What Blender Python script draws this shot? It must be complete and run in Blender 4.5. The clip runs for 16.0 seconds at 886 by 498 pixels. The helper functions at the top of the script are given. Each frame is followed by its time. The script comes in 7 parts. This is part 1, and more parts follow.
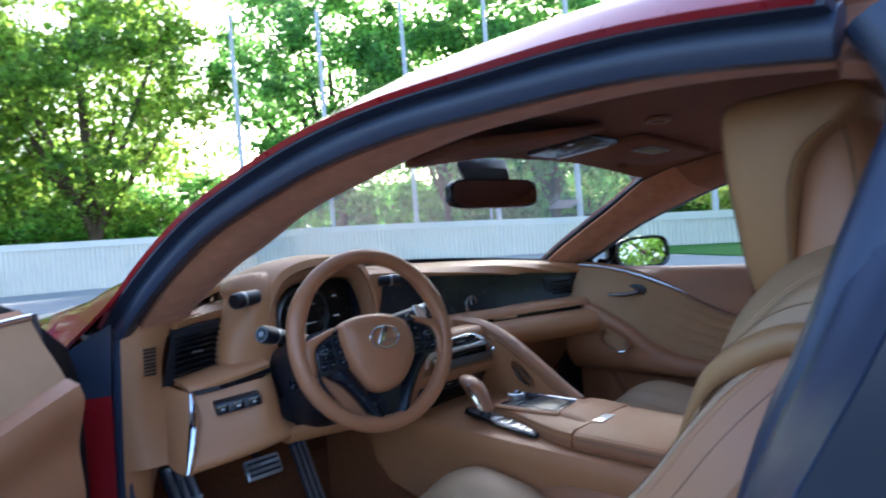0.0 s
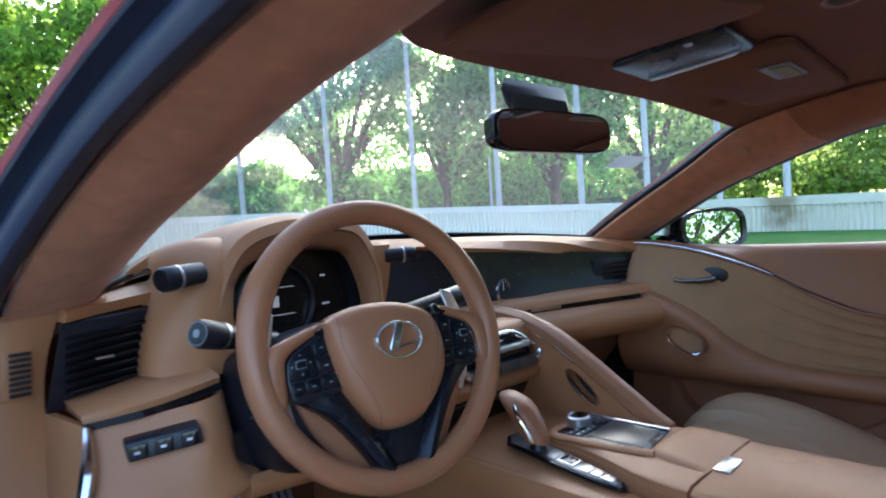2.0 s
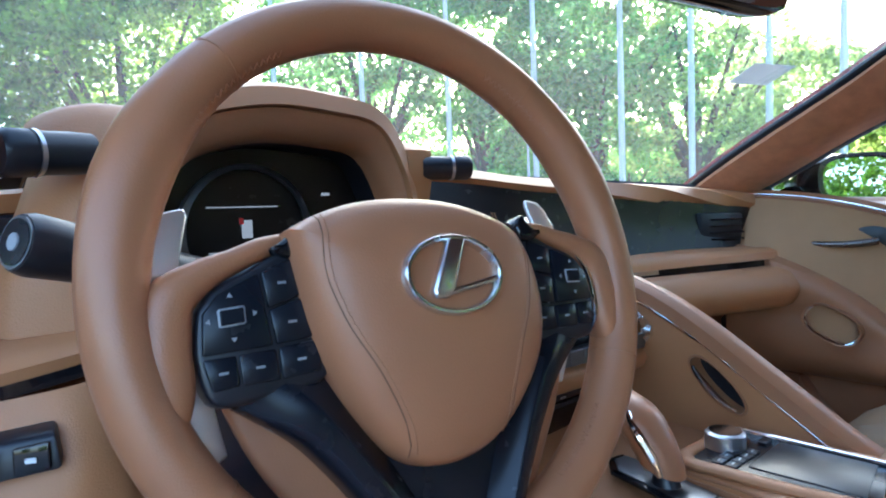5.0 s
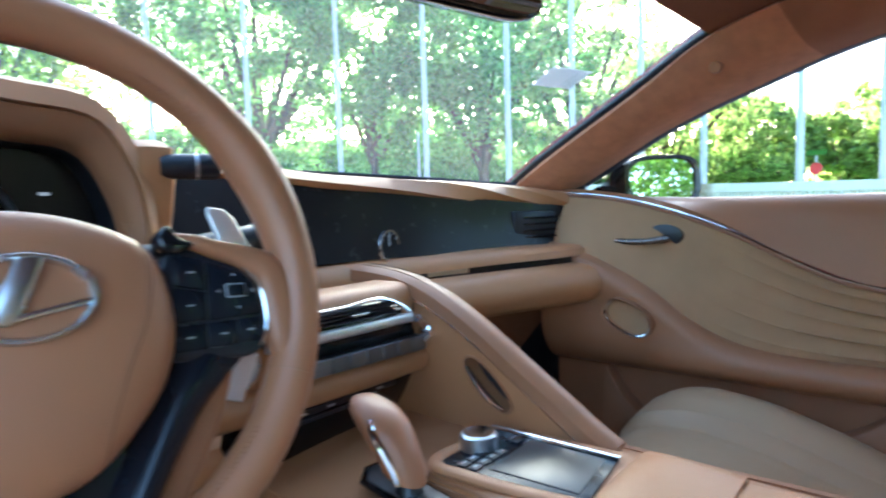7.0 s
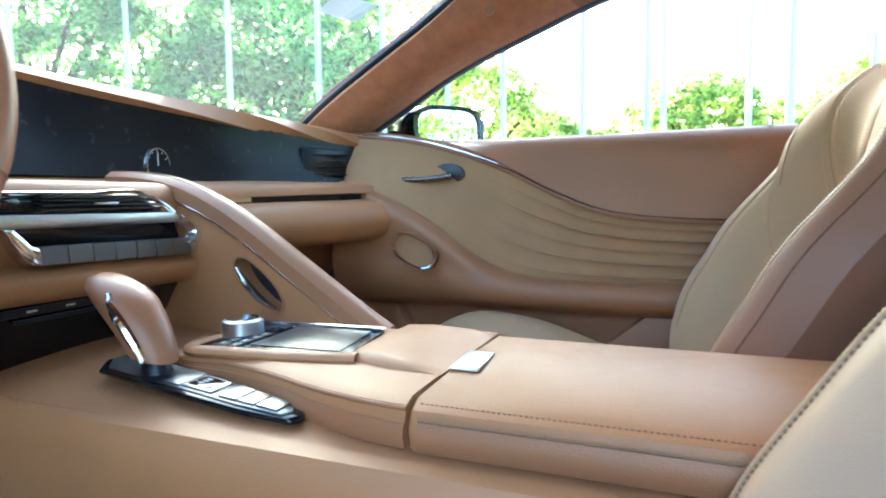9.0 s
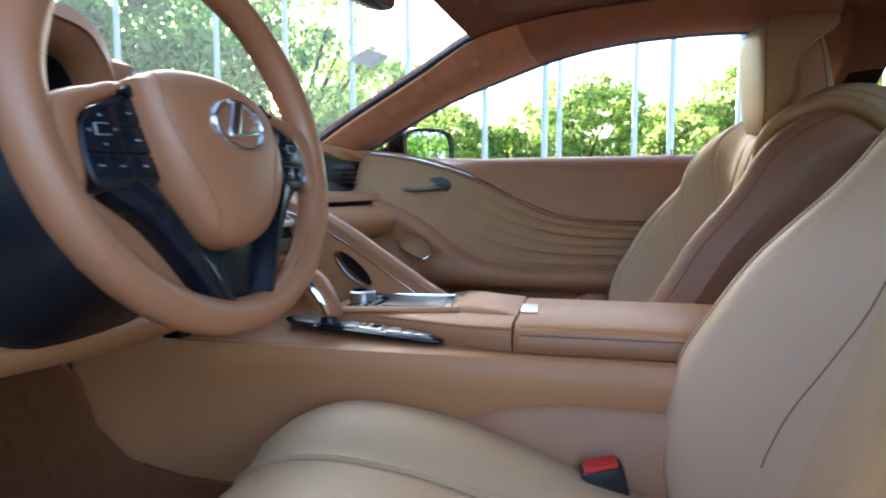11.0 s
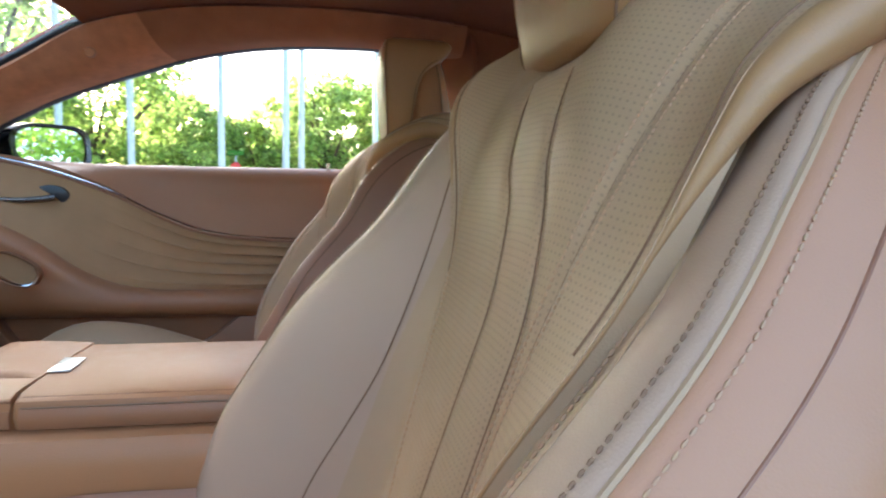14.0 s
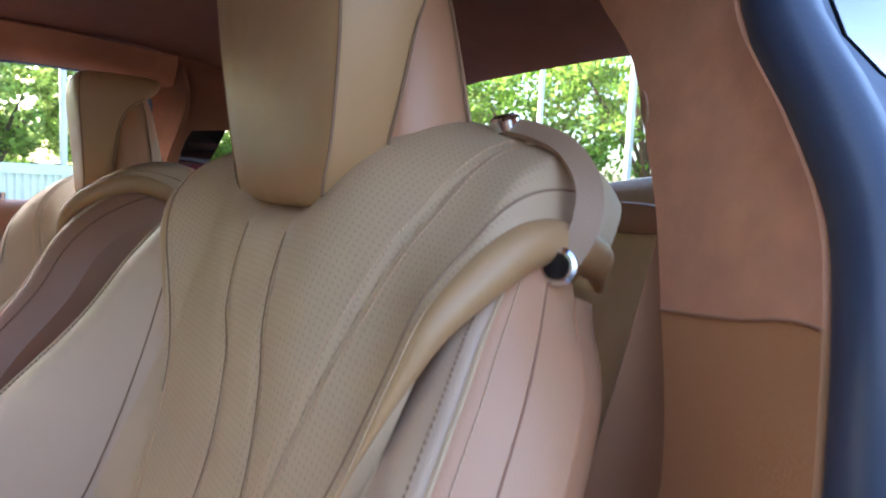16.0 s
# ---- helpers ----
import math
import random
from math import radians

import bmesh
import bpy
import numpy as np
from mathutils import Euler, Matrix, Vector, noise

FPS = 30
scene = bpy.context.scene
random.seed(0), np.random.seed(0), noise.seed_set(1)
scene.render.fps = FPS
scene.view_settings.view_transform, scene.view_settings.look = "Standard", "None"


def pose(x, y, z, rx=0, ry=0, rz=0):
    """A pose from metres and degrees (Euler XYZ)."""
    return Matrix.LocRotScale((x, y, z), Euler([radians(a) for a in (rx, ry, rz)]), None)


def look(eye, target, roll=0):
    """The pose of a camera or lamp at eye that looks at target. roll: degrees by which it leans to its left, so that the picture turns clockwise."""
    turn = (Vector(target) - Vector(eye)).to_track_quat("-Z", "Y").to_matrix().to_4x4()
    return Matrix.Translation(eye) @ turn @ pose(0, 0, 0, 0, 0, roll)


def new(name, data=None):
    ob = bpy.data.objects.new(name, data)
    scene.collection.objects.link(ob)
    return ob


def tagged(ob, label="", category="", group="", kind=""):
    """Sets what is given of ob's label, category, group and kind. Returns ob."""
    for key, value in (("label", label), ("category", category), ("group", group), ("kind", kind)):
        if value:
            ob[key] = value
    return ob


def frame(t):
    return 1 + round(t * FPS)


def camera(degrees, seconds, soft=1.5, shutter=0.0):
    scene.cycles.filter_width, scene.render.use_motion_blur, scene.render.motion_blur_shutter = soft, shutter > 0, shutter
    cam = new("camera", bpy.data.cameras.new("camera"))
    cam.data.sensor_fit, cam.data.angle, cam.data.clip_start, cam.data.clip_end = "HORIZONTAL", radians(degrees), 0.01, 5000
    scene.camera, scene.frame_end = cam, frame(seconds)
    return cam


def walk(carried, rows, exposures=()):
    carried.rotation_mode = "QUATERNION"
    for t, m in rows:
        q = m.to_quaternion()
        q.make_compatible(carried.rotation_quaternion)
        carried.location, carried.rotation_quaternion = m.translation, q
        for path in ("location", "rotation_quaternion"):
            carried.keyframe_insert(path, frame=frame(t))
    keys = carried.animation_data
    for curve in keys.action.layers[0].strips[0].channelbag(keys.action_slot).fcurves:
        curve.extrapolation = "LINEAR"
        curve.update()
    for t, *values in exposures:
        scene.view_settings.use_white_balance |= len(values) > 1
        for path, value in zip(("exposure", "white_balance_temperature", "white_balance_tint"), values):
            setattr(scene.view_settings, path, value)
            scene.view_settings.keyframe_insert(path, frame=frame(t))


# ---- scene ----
cam = camera(71.9, 16.0, soft=1.9, shutter=0.5)
PATH = [
    (0, (-1.0770, -0.9062, 0.9849), (0.3152, 0.5294, 0.9506), -4.46),
    (0.5, (-1.0719, -0.8484, 0.9508), (0.2257, 0.6729, 0.9045), -3.88),
    (1, (-0.9923, -0.7501, 0.9634), (0.3274, 0.7515, 0.9050), -3.80),
    (1.5, (-0.9394, -0.6567, 0.9486), (0.4355, 0.7941, 0.8788), -3.75),
    (2, (-0.8196, -0.5456, 0.9387), (0.5752, 0.8857, 0.8619), -3.67),
    (2.5, (-0.7461, -0.4847, 0.9273), (0.6480, 0.9468, 0.8415), -3.37),
    (3, (-0.7067, -0.4592, 0.8711), (0.6900, 0.9698, 0.7851), -3.27),
    (3.5, (-0.6687, -0.3737, 0.8063), (0.7202, 1.0627, 0.7190), -2.97),
    (6, (-0.5386, -0.2351, 0.8644), (0.7398, 1.2968, 0.7271), -1.88),
    (6.5, (-0.5063, -0.2930, 0.8647), (0.8573, 1.1628, 0.7196), -1.96),
    (7, (-0.4651, -0.3338, 0.8502), (1.0831, 0.9226, 0.6925), -1.68),
    (7.5, (-0.4222, -0.3613, 0.8416), (1.2372, 0.7458, 0.6973), -2.01),
    (8, (-0.4098, -0.3709, 0.7915), (1.3492, 0.5689, 0.6419), -1.02),
    (8.5, (-0.4089, -0.3755, 0.7193), (1.4012, 0.4603, 0.5621), -0.70),
    (11, (-0.8421, -0.2811, 0.7540), (1.1026, 0.1470, 0.5670), -0.11),
    (11.5, (-0.8690, -0.1987, 0.7664), (1.0683, 0.2586, 0.5725), 0.27),
    (12, (-0.8445, -0.2419, 0.7763), (1.0823, 0.2562, 0.5784), 0.34),
    (12.5, (-0.8215, -0.3390, 0.7787), (1.1219, 0.0888, 0.5787), 0.39),
    (13, (-0.7958, -0.4352, 0.8009), (1.1829, -0.2186, 0.6062), 0.36),
    (13.5, (-0.7595, -0.4936, 0.7968), (1.2289, -0.6044, 0.6121), 1.00),
    (14, (-0.7338, -0.5067, 0.7950), (1.2218, -0.8819, 0.6089), 1.24),
    (14.5, (-0.7239, -0.5016, 0.8200), (1.1850, -1.0666, 0.6276), 1.43),
    (15, (-0.7416, -0.5146, 0.8929), (0.9903, -1.4966, 0.7027), 2.70),
    (15.5, (-0.7367, -0.5202, 0.9351), (0.9027, -1.6467, 0.7262), 2.12),
    (16, (-0.7607, -0.4997, 0.9060), (0.8434, -1.6788, 0.7141), 2.75),
]
LIGHT = [(0.0, 2.47, 5300, 16), (1.5, 2.58, 5500, 15), (3.5, 3.12, 5350, 9), (6.0, 3.25, 5400, 10), (7.0, 3.42, 5300, 6), (7.5, 3.42, 5300, 4), (8.5, 3.95, 5350, -1), (11.0, 3.2, 5700, 11), (12.5, 3.4, 5650, 11), (13.0, 3.5, 5600, 9), (14.0, 3.33, 5950, 12), (14.5, 3.25, 6000, 12), (15.0, 3.5, 5850, 14), (15.5, 3.55, 5600, 17), (16.0, 3.38, 5600, 19)]
walk(cam, [(t, look(e, g, r)) for t, e, g, r in PATH], LIGHT)

# ---- light ----
SUN_AZ, SUN_EL = 49.0, 16.0          # compass bearing from +y towards +x, and height
world = bpy.data.worlds.new("sky")
scene.world = world
world.use_nodes = True
wn = world.node_tree.nodes
sky = wn.new("ShaderNodeTexSky")
sky.sky_type = "NISHITA"
sky.sun_disc = False
sky.sun_elevation = radians(SUN_EL)
sky.sun_rotation = radians(SUN_AZ)
sky.air_density, sky.dust_density, sky.ozone_density = 1.0, 3.5, 0.8
wn["Background"].inputs["Strength"].default_value = 0.15
world.node_tree.links.new(sky.outputs["Color"], wn["Background"].inputs["Color"])
sun_data = bpy.data.lights.new("sun", "SUN")
sun_data.energy, sun_data.angle, sun_data.color = 3.2, radians(0.6), (1.0, 0.9, 0.75)
sun_ob = new("sun", sun_data)
sa, se = radians(SUN_AZ), radians(SUN_EL)
sun_ob.matrix_world = look((math.sin(sa) * math.cos(se) * 60, math.cos(sa) * math.cos(se) * 60, math.sin(se) * 60), (0, 0, 0))


# ---- mesh tools ----
def cr(pts, n):
    """n points on a smooth curve through pts."""
    p = np.array(pts, float)
    if len(p) == 2:
        t = np.linspace(0, 1, n)[:, None]
        return p[0] * (1 - t) + p[1] * t
    d = np.maximum(np.linalg.norm(np.diff(p, axis=0), axis=1), 1e-6)
    k = np.concatenate([[0], np.cumsum(d)])
    m = np.zeros_like(p)
    m[1:-1] = ((p[2:] - p[1:-1]) / d[1:, None] * d[:-1, None] + (p[1:-1] - p[:-2]) / d[:-1, None] * d[1:, None]) / (d[1:] + d[:-1])[:, None]
    m[0], m[-1] = (p[1] - p[0]) / d[0] * 1.5 - m[1] * 0.5, (p[-1] - p[-2]) / d[-1] * 1.5 - m[-2] * 0.5
    out = []
    for s in np.linspace(0, k[-1], n):
        i = min(max(int(np.searchsorted(k, s, "right")) - 1, 0), len(d) - 1)
        h = d[i]
        t = (s - k[i]) / h
        out.append((2 * t**3 - 3 * t**2 + 1) * p[i] + (t**3 - 2 * t**2 + t) * h * m[i] + (3 * t**2 - 2 * t**3) * p[i + 1] + (t**3 - t**2) * h * m[i + 1])
    return np.array(out)


def bm_of(verts, faces):
    bm = bmesh.new()
    vs = [bm.verts.new(tuple(float(c) for c in v)) for v in verts]
    for f in faces:
        try:
            bm.faces.new([vs[i] for i in f])
        except ValueError:
            pass
    return bm


def part(name, bm, material, parent=None, label="", angle=40, kind=""):
    """Links a bmesh as one mesh object, under a thing where one is given."""
    bmesh.ops.remove_doubles(bm, verts=bm.verts, dist=1e-5)
    bmesh.ops.recalc_face_normals(bm, faces=bm.faces)
    me = bpy.data.meshes.new(name)
    bm.to_mesh(me)
    bm.free()
    me.materials.append(material)
    for poly in me.polygons:
        poly.use_smooth = True
    me.set_sharp_from_angle(angle=radians(angle))
    ob = new(name, me)
    if parent is not None:
        ob.parent = parent
    if label or kind:
        tagged(ob, label, kind=kind)
    return ob


def thing(name, label, category, at=(0, 0, 0), group="", kind=""):
    ob = new(name)
    ob.empty_display_size = 0.05
    return tagged(ob, label, category, group, kind)


def loft(rings, cap=True, closed=True):
    n = len(rings[0])
    verts = [v for r in rings for v in r]
    faces = []
    for i in range(len(rings) - 1):
        for j in range(n if closed else n - 1):
            k = (j + 1) % n
            faces.append((i * n + j, i * n + k, (i + 1) * n + k, (i + 1) * n + j))
    if cap:
        faces += [tuple(range(n)), tuple(range((len(rings) - 1) * n, len(rings) * n))]
    return bm_of(verts, faces)


def frames(path, up=(0, 0, 1)):
    p = np.array(path, float)
    t = np.gradient(p, axis=0)
    t /= np.maximum(np.linalg.norm(t, axis=1), 1e-9)[:, None]
    s = np.cross(t, np.array(up, float))
    s /= np.maximum(np.linalg.norm(s, axis=1), 1e-9)[:, None]
    return p, t, s, np.cross(s, t)


def tube(path, r, n=10, up=(0, 0, 1), cap=True, flat=1.0):
    """A round bar along a path; r may vary; flat squeezes it along up."""
    p, t, s, u = frames(path, up)
    rr = np.broadcast_to(np.array(r, float), (len(p),)) if np.ndim(r) == 0 else np.interp(np.linspace(0, 1, len(p)), np.linspace(0, 1, len(r)), r)
    return loft([[p[i] + rr[i] * (math.cos(a) * s[i] + flat * math.sin(a) * u[i]) for a in np.linspace(0, 2 * math.pi, n, endpoint=False)] for i in range(len(p))], cap)


def sweep(path, prof, up=(0, 0, 1), cap=True, closed=True):
    """A profile of (side, up) pairs carried along a path."""
    p, t, s, u = frames(path, up)
    return loft([[p[i] + a * s[i] + b * u[i] for a, b in prof] for i in range(len(p))], cap, closed)


def grid_of(ctrl, nu, nv):
    rows = [cr(r, nu) for r in ctrl]
    return np.array([cr([r[i] for r in rows], nv) for i in range(nu)]).transpose(1, 0, 2)


def shell(g, th, flip=False, disp=None):
    """A sheet with thickness from a grid of points [nv][nu]; disp(u, v) lifts it along its normal."""
    g = np.array(g, float)
    nv, nu = g.shape[:2]
    du, dv = np.gradient(g, axis=1), np.gradient(g, axis=0)
    nn = np.cross(du, dv)
    nn /= np.maximum(np.linalg.norm(nn, axis=2), 1e-9)[:, :, None]
    if flip:
        nn = -nn
    if disp is not None:
        lift = np.array([[disp(i / (nu - 1), j / (nv - 1)) for i in range(nu)] for j in range(nv)])
        g = g + nn * lift[:, :, None]
    back = g - nn * th
    verts = list(g.reshape(-1, 3)) + list(back.reshape(-1, 3))
    o = nu * nv
    faces = []
    for j in range(nv - 1):
        for i in range(nu - 1):
            a, b, c, d = j * nu + i, j * nu + i + 1, (j + 1) * nu + i + 1, (j + 1) * nu + i
            faces += [(a, b, c, d), (o + d, o + c, o + b, o + a)]
    rim = [j * nu for j in range(nv)] + [(nv - 1) * nu + i for i in range(1, nu)] + [j * nu + nu - 1 for j in range(nv - 2, -1, -1)] + list(range(nu - 2, 0, -1))
    for k, a in enumerate(rim):
        b = rim[(k + 1) % len(rim)]
        faces.append((a, b, o + b, o + a))
    return bm_of(verts, faces)


def panel(ctrl, nu, nv, th, flip=False, disp=None):
    return shell(grid_of(ctrl, nu, nv), th, flip, disp)


def bevel(bm, w, seg=2, angle=30):
    es = [e for e in bm.edges if len(e.link_faces) == 2 and e.calc_face_angle(0) > radians(angle)]
    bmesh.ops.bevel(bm, geom=es, offset=w, segments=seg, affect="EDGES", profile=0.5)
    return bm


def box(c, size, m=None, w=0.0, seg=2):
    bm = bmesh.new()
    bmesh.ops.create_cube(bm, size=1.0)
    bmesh.ops.scale(bm, vec=size, verts=bm.verts)
    if w:
        bevel(bm, w, seg)
    bmesh.ops.transform(bm, matrix=Matrix.Translation(c) @ (m or Matrix()), verts=bm.verts)
    return bm


def plate(outline, depth, w=0.0, seg=2):
    """A flat outline in space, thickened by the vector depth."""
    n = len(outline)
    d = np.array(depth, float)
    o = [np.array(p, float) for p in outline]
    bm = bm_of(o + [p + d for p in o], [tuple(range(n)), tuple(range(2 * n - 1, n - 1, -1))] + [(i, (i + 1) % n, n + (i + 1) % n, n + i) for i in range(n)])
    bmesh.ops.recalc_face_normals(bm, faces=bm.faces)
    if w:
        bevel(bm, w, seg, 50)
    return bm


def ring_plate(outer, inner, depth):
    """A plate with a hole: outer and inner outlines of the same count."""
    n = len(outer)
    d = np.array(depth, float)
    o, q = [np.array(p, float) for p in outer], [np.array(p, float) for p in inner]
    verts = o + q + [p + d for p in o] + [p + d for p in q]
    faces = []
    for i in range(n):
        k = (i + 1) % n
        faces += [(i, k, n + k, n + i), (2 * n + i, 3 * n + i, 3 * n + k, 2 * n + k), (i, 2 * n + i, 2 * n + k, k), (n + i, n + k, 3 * n + k, 3 * n + i)]
    return bm_of(verts, faces)


def join(*bms):
    out = bmesh.new()
    for b in bms:
        me = bpy.data.meshes.new("tmp")
        b.to_mesh(me)
        b.free()
        out.from_mesh(me)
        bpy.data.meshes.remove(me)
    return out


def moved(bm, m):
    bmesh.ops.transform(bm, matrix=m, verts=bm.verts)
    return bm


def smooth(a, b, x):
    t = min(max((x - a) / (b - a), 0.0), 1.0)
    return t * t * (3 - 2 * t)


# ---- materials ----
def material(name, rgb, rough=0.5, metal=0.0, spec=0.5, grain=0.0, gscale=900.0, stain=0.12, sscale=9.0, coat=0.0, sheen=0.0, voronoi=False, rvar=0.08):
    """Principled surface with fine relief (grain) and broad, faint unevenness (stain)."""
    m = bpy.data.materials.new(name)
    m.use_nodes = True
    nt = m.node_tree
    b = nt.nodes["Principled BSDF"]
    b.inputs["Roughness"].default_value, b.inputs["Metallic"].default_value = rough, metal
    b.inputs["Specular IOR Level"].default_value = spec
    b.inputs["Coat Weight"].default_value = coat
    b.inputs["Coat Roughness"].default_value = 0.05
    if sheen:
        b.inputs["Sheen Weight"].default_value, b.inputs["Sheen Roughness"].default_value = sheen, 0.5
    tc = nt.nodes.new("ShaderNodeTexCoord")
    n1 = nt.nodes.new("ShaderNodeTexNoise")
    n1.inputs["Scale"].default_value, n1.inputs["Detail"].default_value = sscale, 5
    nt.links.new(tc.outputs["Object"], n1.inputs["Vector"])
    ramp = nt.nodes.new("ShaderNodeMix")
    ramp.data_type = "RGBA"
    ramp.inputs["A"].default_value = (*[c * (1 - stain) for c in rgb], 1)
    ramp.inputs["B"].default_value = (*[min(c * (1 + stain), 1) for c in rgb], 1)
    nt.links.new(n1.outputs["Fac"], ramp.inputs["Factor"])
    nt.links.new(ramp.outputs["Result"], b.inputs["Base Color"])
    if rvar:
        mr = nt.nodes.new("ShaderNodeMapRange")
        mr.inputs["To Min"].default_value, mr.inputs["To Max"].default_value = max(rough - rvar, 0.02), min(rough + rvar, 1)
        n3 = nt.nodes.new("ShaderNodeTexNoise")
        n3.inputs["Scale"].default_value, n3.inputs["Detail"].default_value = sscale * 6, 3
        nt.links.new(tc.outputs["Object"], n3.inputs["Vector"])
        nt.links.new(n3.outputs["Fac"], mr.inputs["Value"])
        nt.links.new(mr.outputs["Result"], b.inputs["Roughness"])
    if grain:
        n2 = nt.nodes.new("ShaderNodeTexVoronoi" if voronoi else "ShaderNodeTexNoise")
        n2.inputs["Scale"].default_value = gscale
        nt.links.new(tc.outputs["Object"], n2.inputs["Vector"])
        bump = nt.nodes.new("ShaderNodeBump")
        bump.inputs["Strength"].default_value, bump.inputs["Distance"].default_value = grain, 0.0006
        nt.links.new(n2.outputs["Distance" if voronoi else "Fac"], bump.inputs["Height"])
        nt.links.new(bump.outputs["Normal"], b.inputs["Normal"])
    return m


LEATHER = material("tan leather", (0.415, 0.184, 0.077), 0.48, grain=0.25, gscale=700, stain=0.08, voronoi=True)
LEATHER_DK = material("saddle brown leather", (0.33, 0.143, 0.066), 0.45, grain=0.25, gscale=700, stain=0.08, voronoi=True)
WHEEL_L = material("smooth brown leather", (0.35, 0.147, 0.069), 0.38, grain=0.15, gscale=900, stain=0.07, voronoi=True)
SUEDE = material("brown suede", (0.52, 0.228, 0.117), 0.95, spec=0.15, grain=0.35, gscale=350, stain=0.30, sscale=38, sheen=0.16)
# rail trim with the roof's shade put into its colour, darker than SUEDE
RAIL_SHADE = material("brown rail cloth darkened for shade", (0.34, 0.148, 0.080), 0.95, spec=0.12, grain=0.3, gscale=450, stain=0.2, sscale=24, sheen=0.06)
SUEDE_LT = material("tan suede", (0.37, 0.215, 0.115), 0.95, spec=0.15, grain=0.3, gscale=350, stain=0.14, sscale=16, sheen=0.08)
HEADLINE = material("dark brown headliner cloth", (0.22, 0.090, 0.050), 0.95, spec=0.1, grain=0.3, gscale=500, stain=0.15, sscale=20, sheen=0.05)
SEAT_B = material("beige seat leather", (0.455, 0.292, 0.163), 0.5, grain=0.25, gscale=800, stain=0.07, voronoi=True)
SEAT_G = material("taupe seat leather", (0.47, 0.306, 0.20), 0.5, grain=0.2, gscale=800, stain=0.05, voronoi=True)
SEAT_P = material("reddish tan seat leather", (0.46, 0.225, 0.115), 0.42, grain=0.2, gscale=800, stain=0.06, voronoi=True)
SEAT_Y = material("golden tan leather piping", (0.39, 0.212, 0.090), 0.42, grain=0.2, gscale=800, stain=0.06, voronoi=True)
PERF = material("perforated beige leather", (0.455, 0.292, 0.163), 0.55, grain=0.3, gscale=800, stain=0.06, voronoi=True)


def perforate(m, pitch=0.0046):
    """Rows of small punched holes over a leather."""
    nt = m.node_tree
    p = nt.nodes["Principled BSDF"]
    col_in = p.inputs["Base Color"].links[0].from_socket
    tc, sx, d1, d2, d3, cb, vo, lt, mxr, geo, nx, ab, fade, top = (nt.nodes.new("ShaderNode" + k) for k in ("TexCoord", "SeparateXYZ", "Math", "Math", "Math", "CombineXYZ", "TexVoronoi", "MapRange", "Mix", "NewGeometry", "SeparateXYZ", "Math", "MapRange", "Math"))
    nt.links.new(tc.outputs["Object"], sx.inputs["Vector"])
    d1.operation, d2.operation, d3.operation = "SUBTRACT", "MULTIPLY", "MULTIPLY"
    nt.links.new(sx.outputs["Z"], d1.inputs[0])
    nt.links.new(sx.outputs["Y"], d1.inputs[1])
    nt.links.new(d1.outputs["Value"], d2.inputs[0])
    d2.inputs[1].default_value = 1 / (1.22 * pitch)
    nt.links.new(sx.outputs["X"], d3.inputs[0])
    d3.inputs[1].default_value = 1 / pitch
    nt.links.new(d3.outputs["Value"], cb.inputs["X"])
    nt.links.new(d2.outputs["Value"], cb.inputs["Y"])
    vo.inputs["Scale"].default_value, vo.inputs["Randomness"].default_value = 1.0, 0.0
    vo.voronoi_dimensions = "2D"
    nt.links.new(cb.outputs["Vector"], vo.inputs["Vector"])
    lt.inputs["From Min"].default_value, lt.inputs["From Max"].default_value = 0.08, 0.24
    nt.links.new(vo.outputs["Distance"], lt.inputs["Value"])
    mxr.data_type = "RGBA"
    mxr.inputs["A"].default_value = (0.32, 0.20, 0.115, 1)
    nt.links.new(geo.outputs["Normal"], nx.inputs["Vector"])
    ab.operation, top.operation = "ABSOLUTE", "MAXIMUM"
    nt.links.new(nx.outputs["X"], ab.inputs[0])
    fade.inputs["From Min"].default_value, fade.inputs["From Max"].default_value = 0.6, 0.85
    nt.links.new(ab.outputs["Value"], fade.inputs["Value"])
    nt.links.new(lt.outputs["Result"], top.inputs[0])
    nt.links.new(fade.outputs["Result"], top.inputs[1])
    nt.links.new(top.outputs["Value"], mxr.inputs["Factor"])
    nt.links.new(col_in, mxr.inputs["B"])
    nt.links.new(mxr.outputs["Result"], p.inputs["Base Color"])


perforate(PERF)
THREAD = material("tan thread", (0.50, 0.30, 0.17), 0.7, stain=0.05, rvar=0)
THREAD_D = material("dark thread", (0.19, 0.10, 0.06), 0.8, spec=0.1, stain=0.05, rvar=0)
CARPET = material("brown carpet", (0.20, 0.075, 0.035), 1.0, spec=0.05, grain=1.0, gscale=450, stain=0.3, sscale=60)
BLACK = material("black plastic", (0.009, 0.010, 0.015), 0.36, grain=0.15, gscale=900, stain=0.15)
GLOSSB = material("gloss black trim", (0.008, 0.008, 0.010), 0.08, stain=0.2, rvar=0.04)
SCREEN = material("smoked dark panel", (0.012, 0.009, 0.008), 0.26, spec=0.22, stain=0.2, rvar=0.04)
# base lifted towards blue to carry the sky's reflection on the seals
RUBBER = material("black rubber with sky blue in the base", (0.030, 0.040, 0.070), 0.38, grain=0.2, gscale=500, stain=0.2)
CHROME = material("polished chrome", (0.82, 0.83, 0.85), 0.12, metal=1.0, stain=0.03, rvar=0.05)
SATIN = material("satin metal", (0.62, 0.63, 0.66), 0.32, metal=1.0, stain=0.05)
PAINT = material("red metallic paint", (0.30, 0.008, 0.012), 0.3, spec=0.6, coat=1.0, stain=0.1)
SMOKE = material("smoked dark metal", (0.20, 0.17, 0.15), 0.28, metal=1.0, stain=0.08)
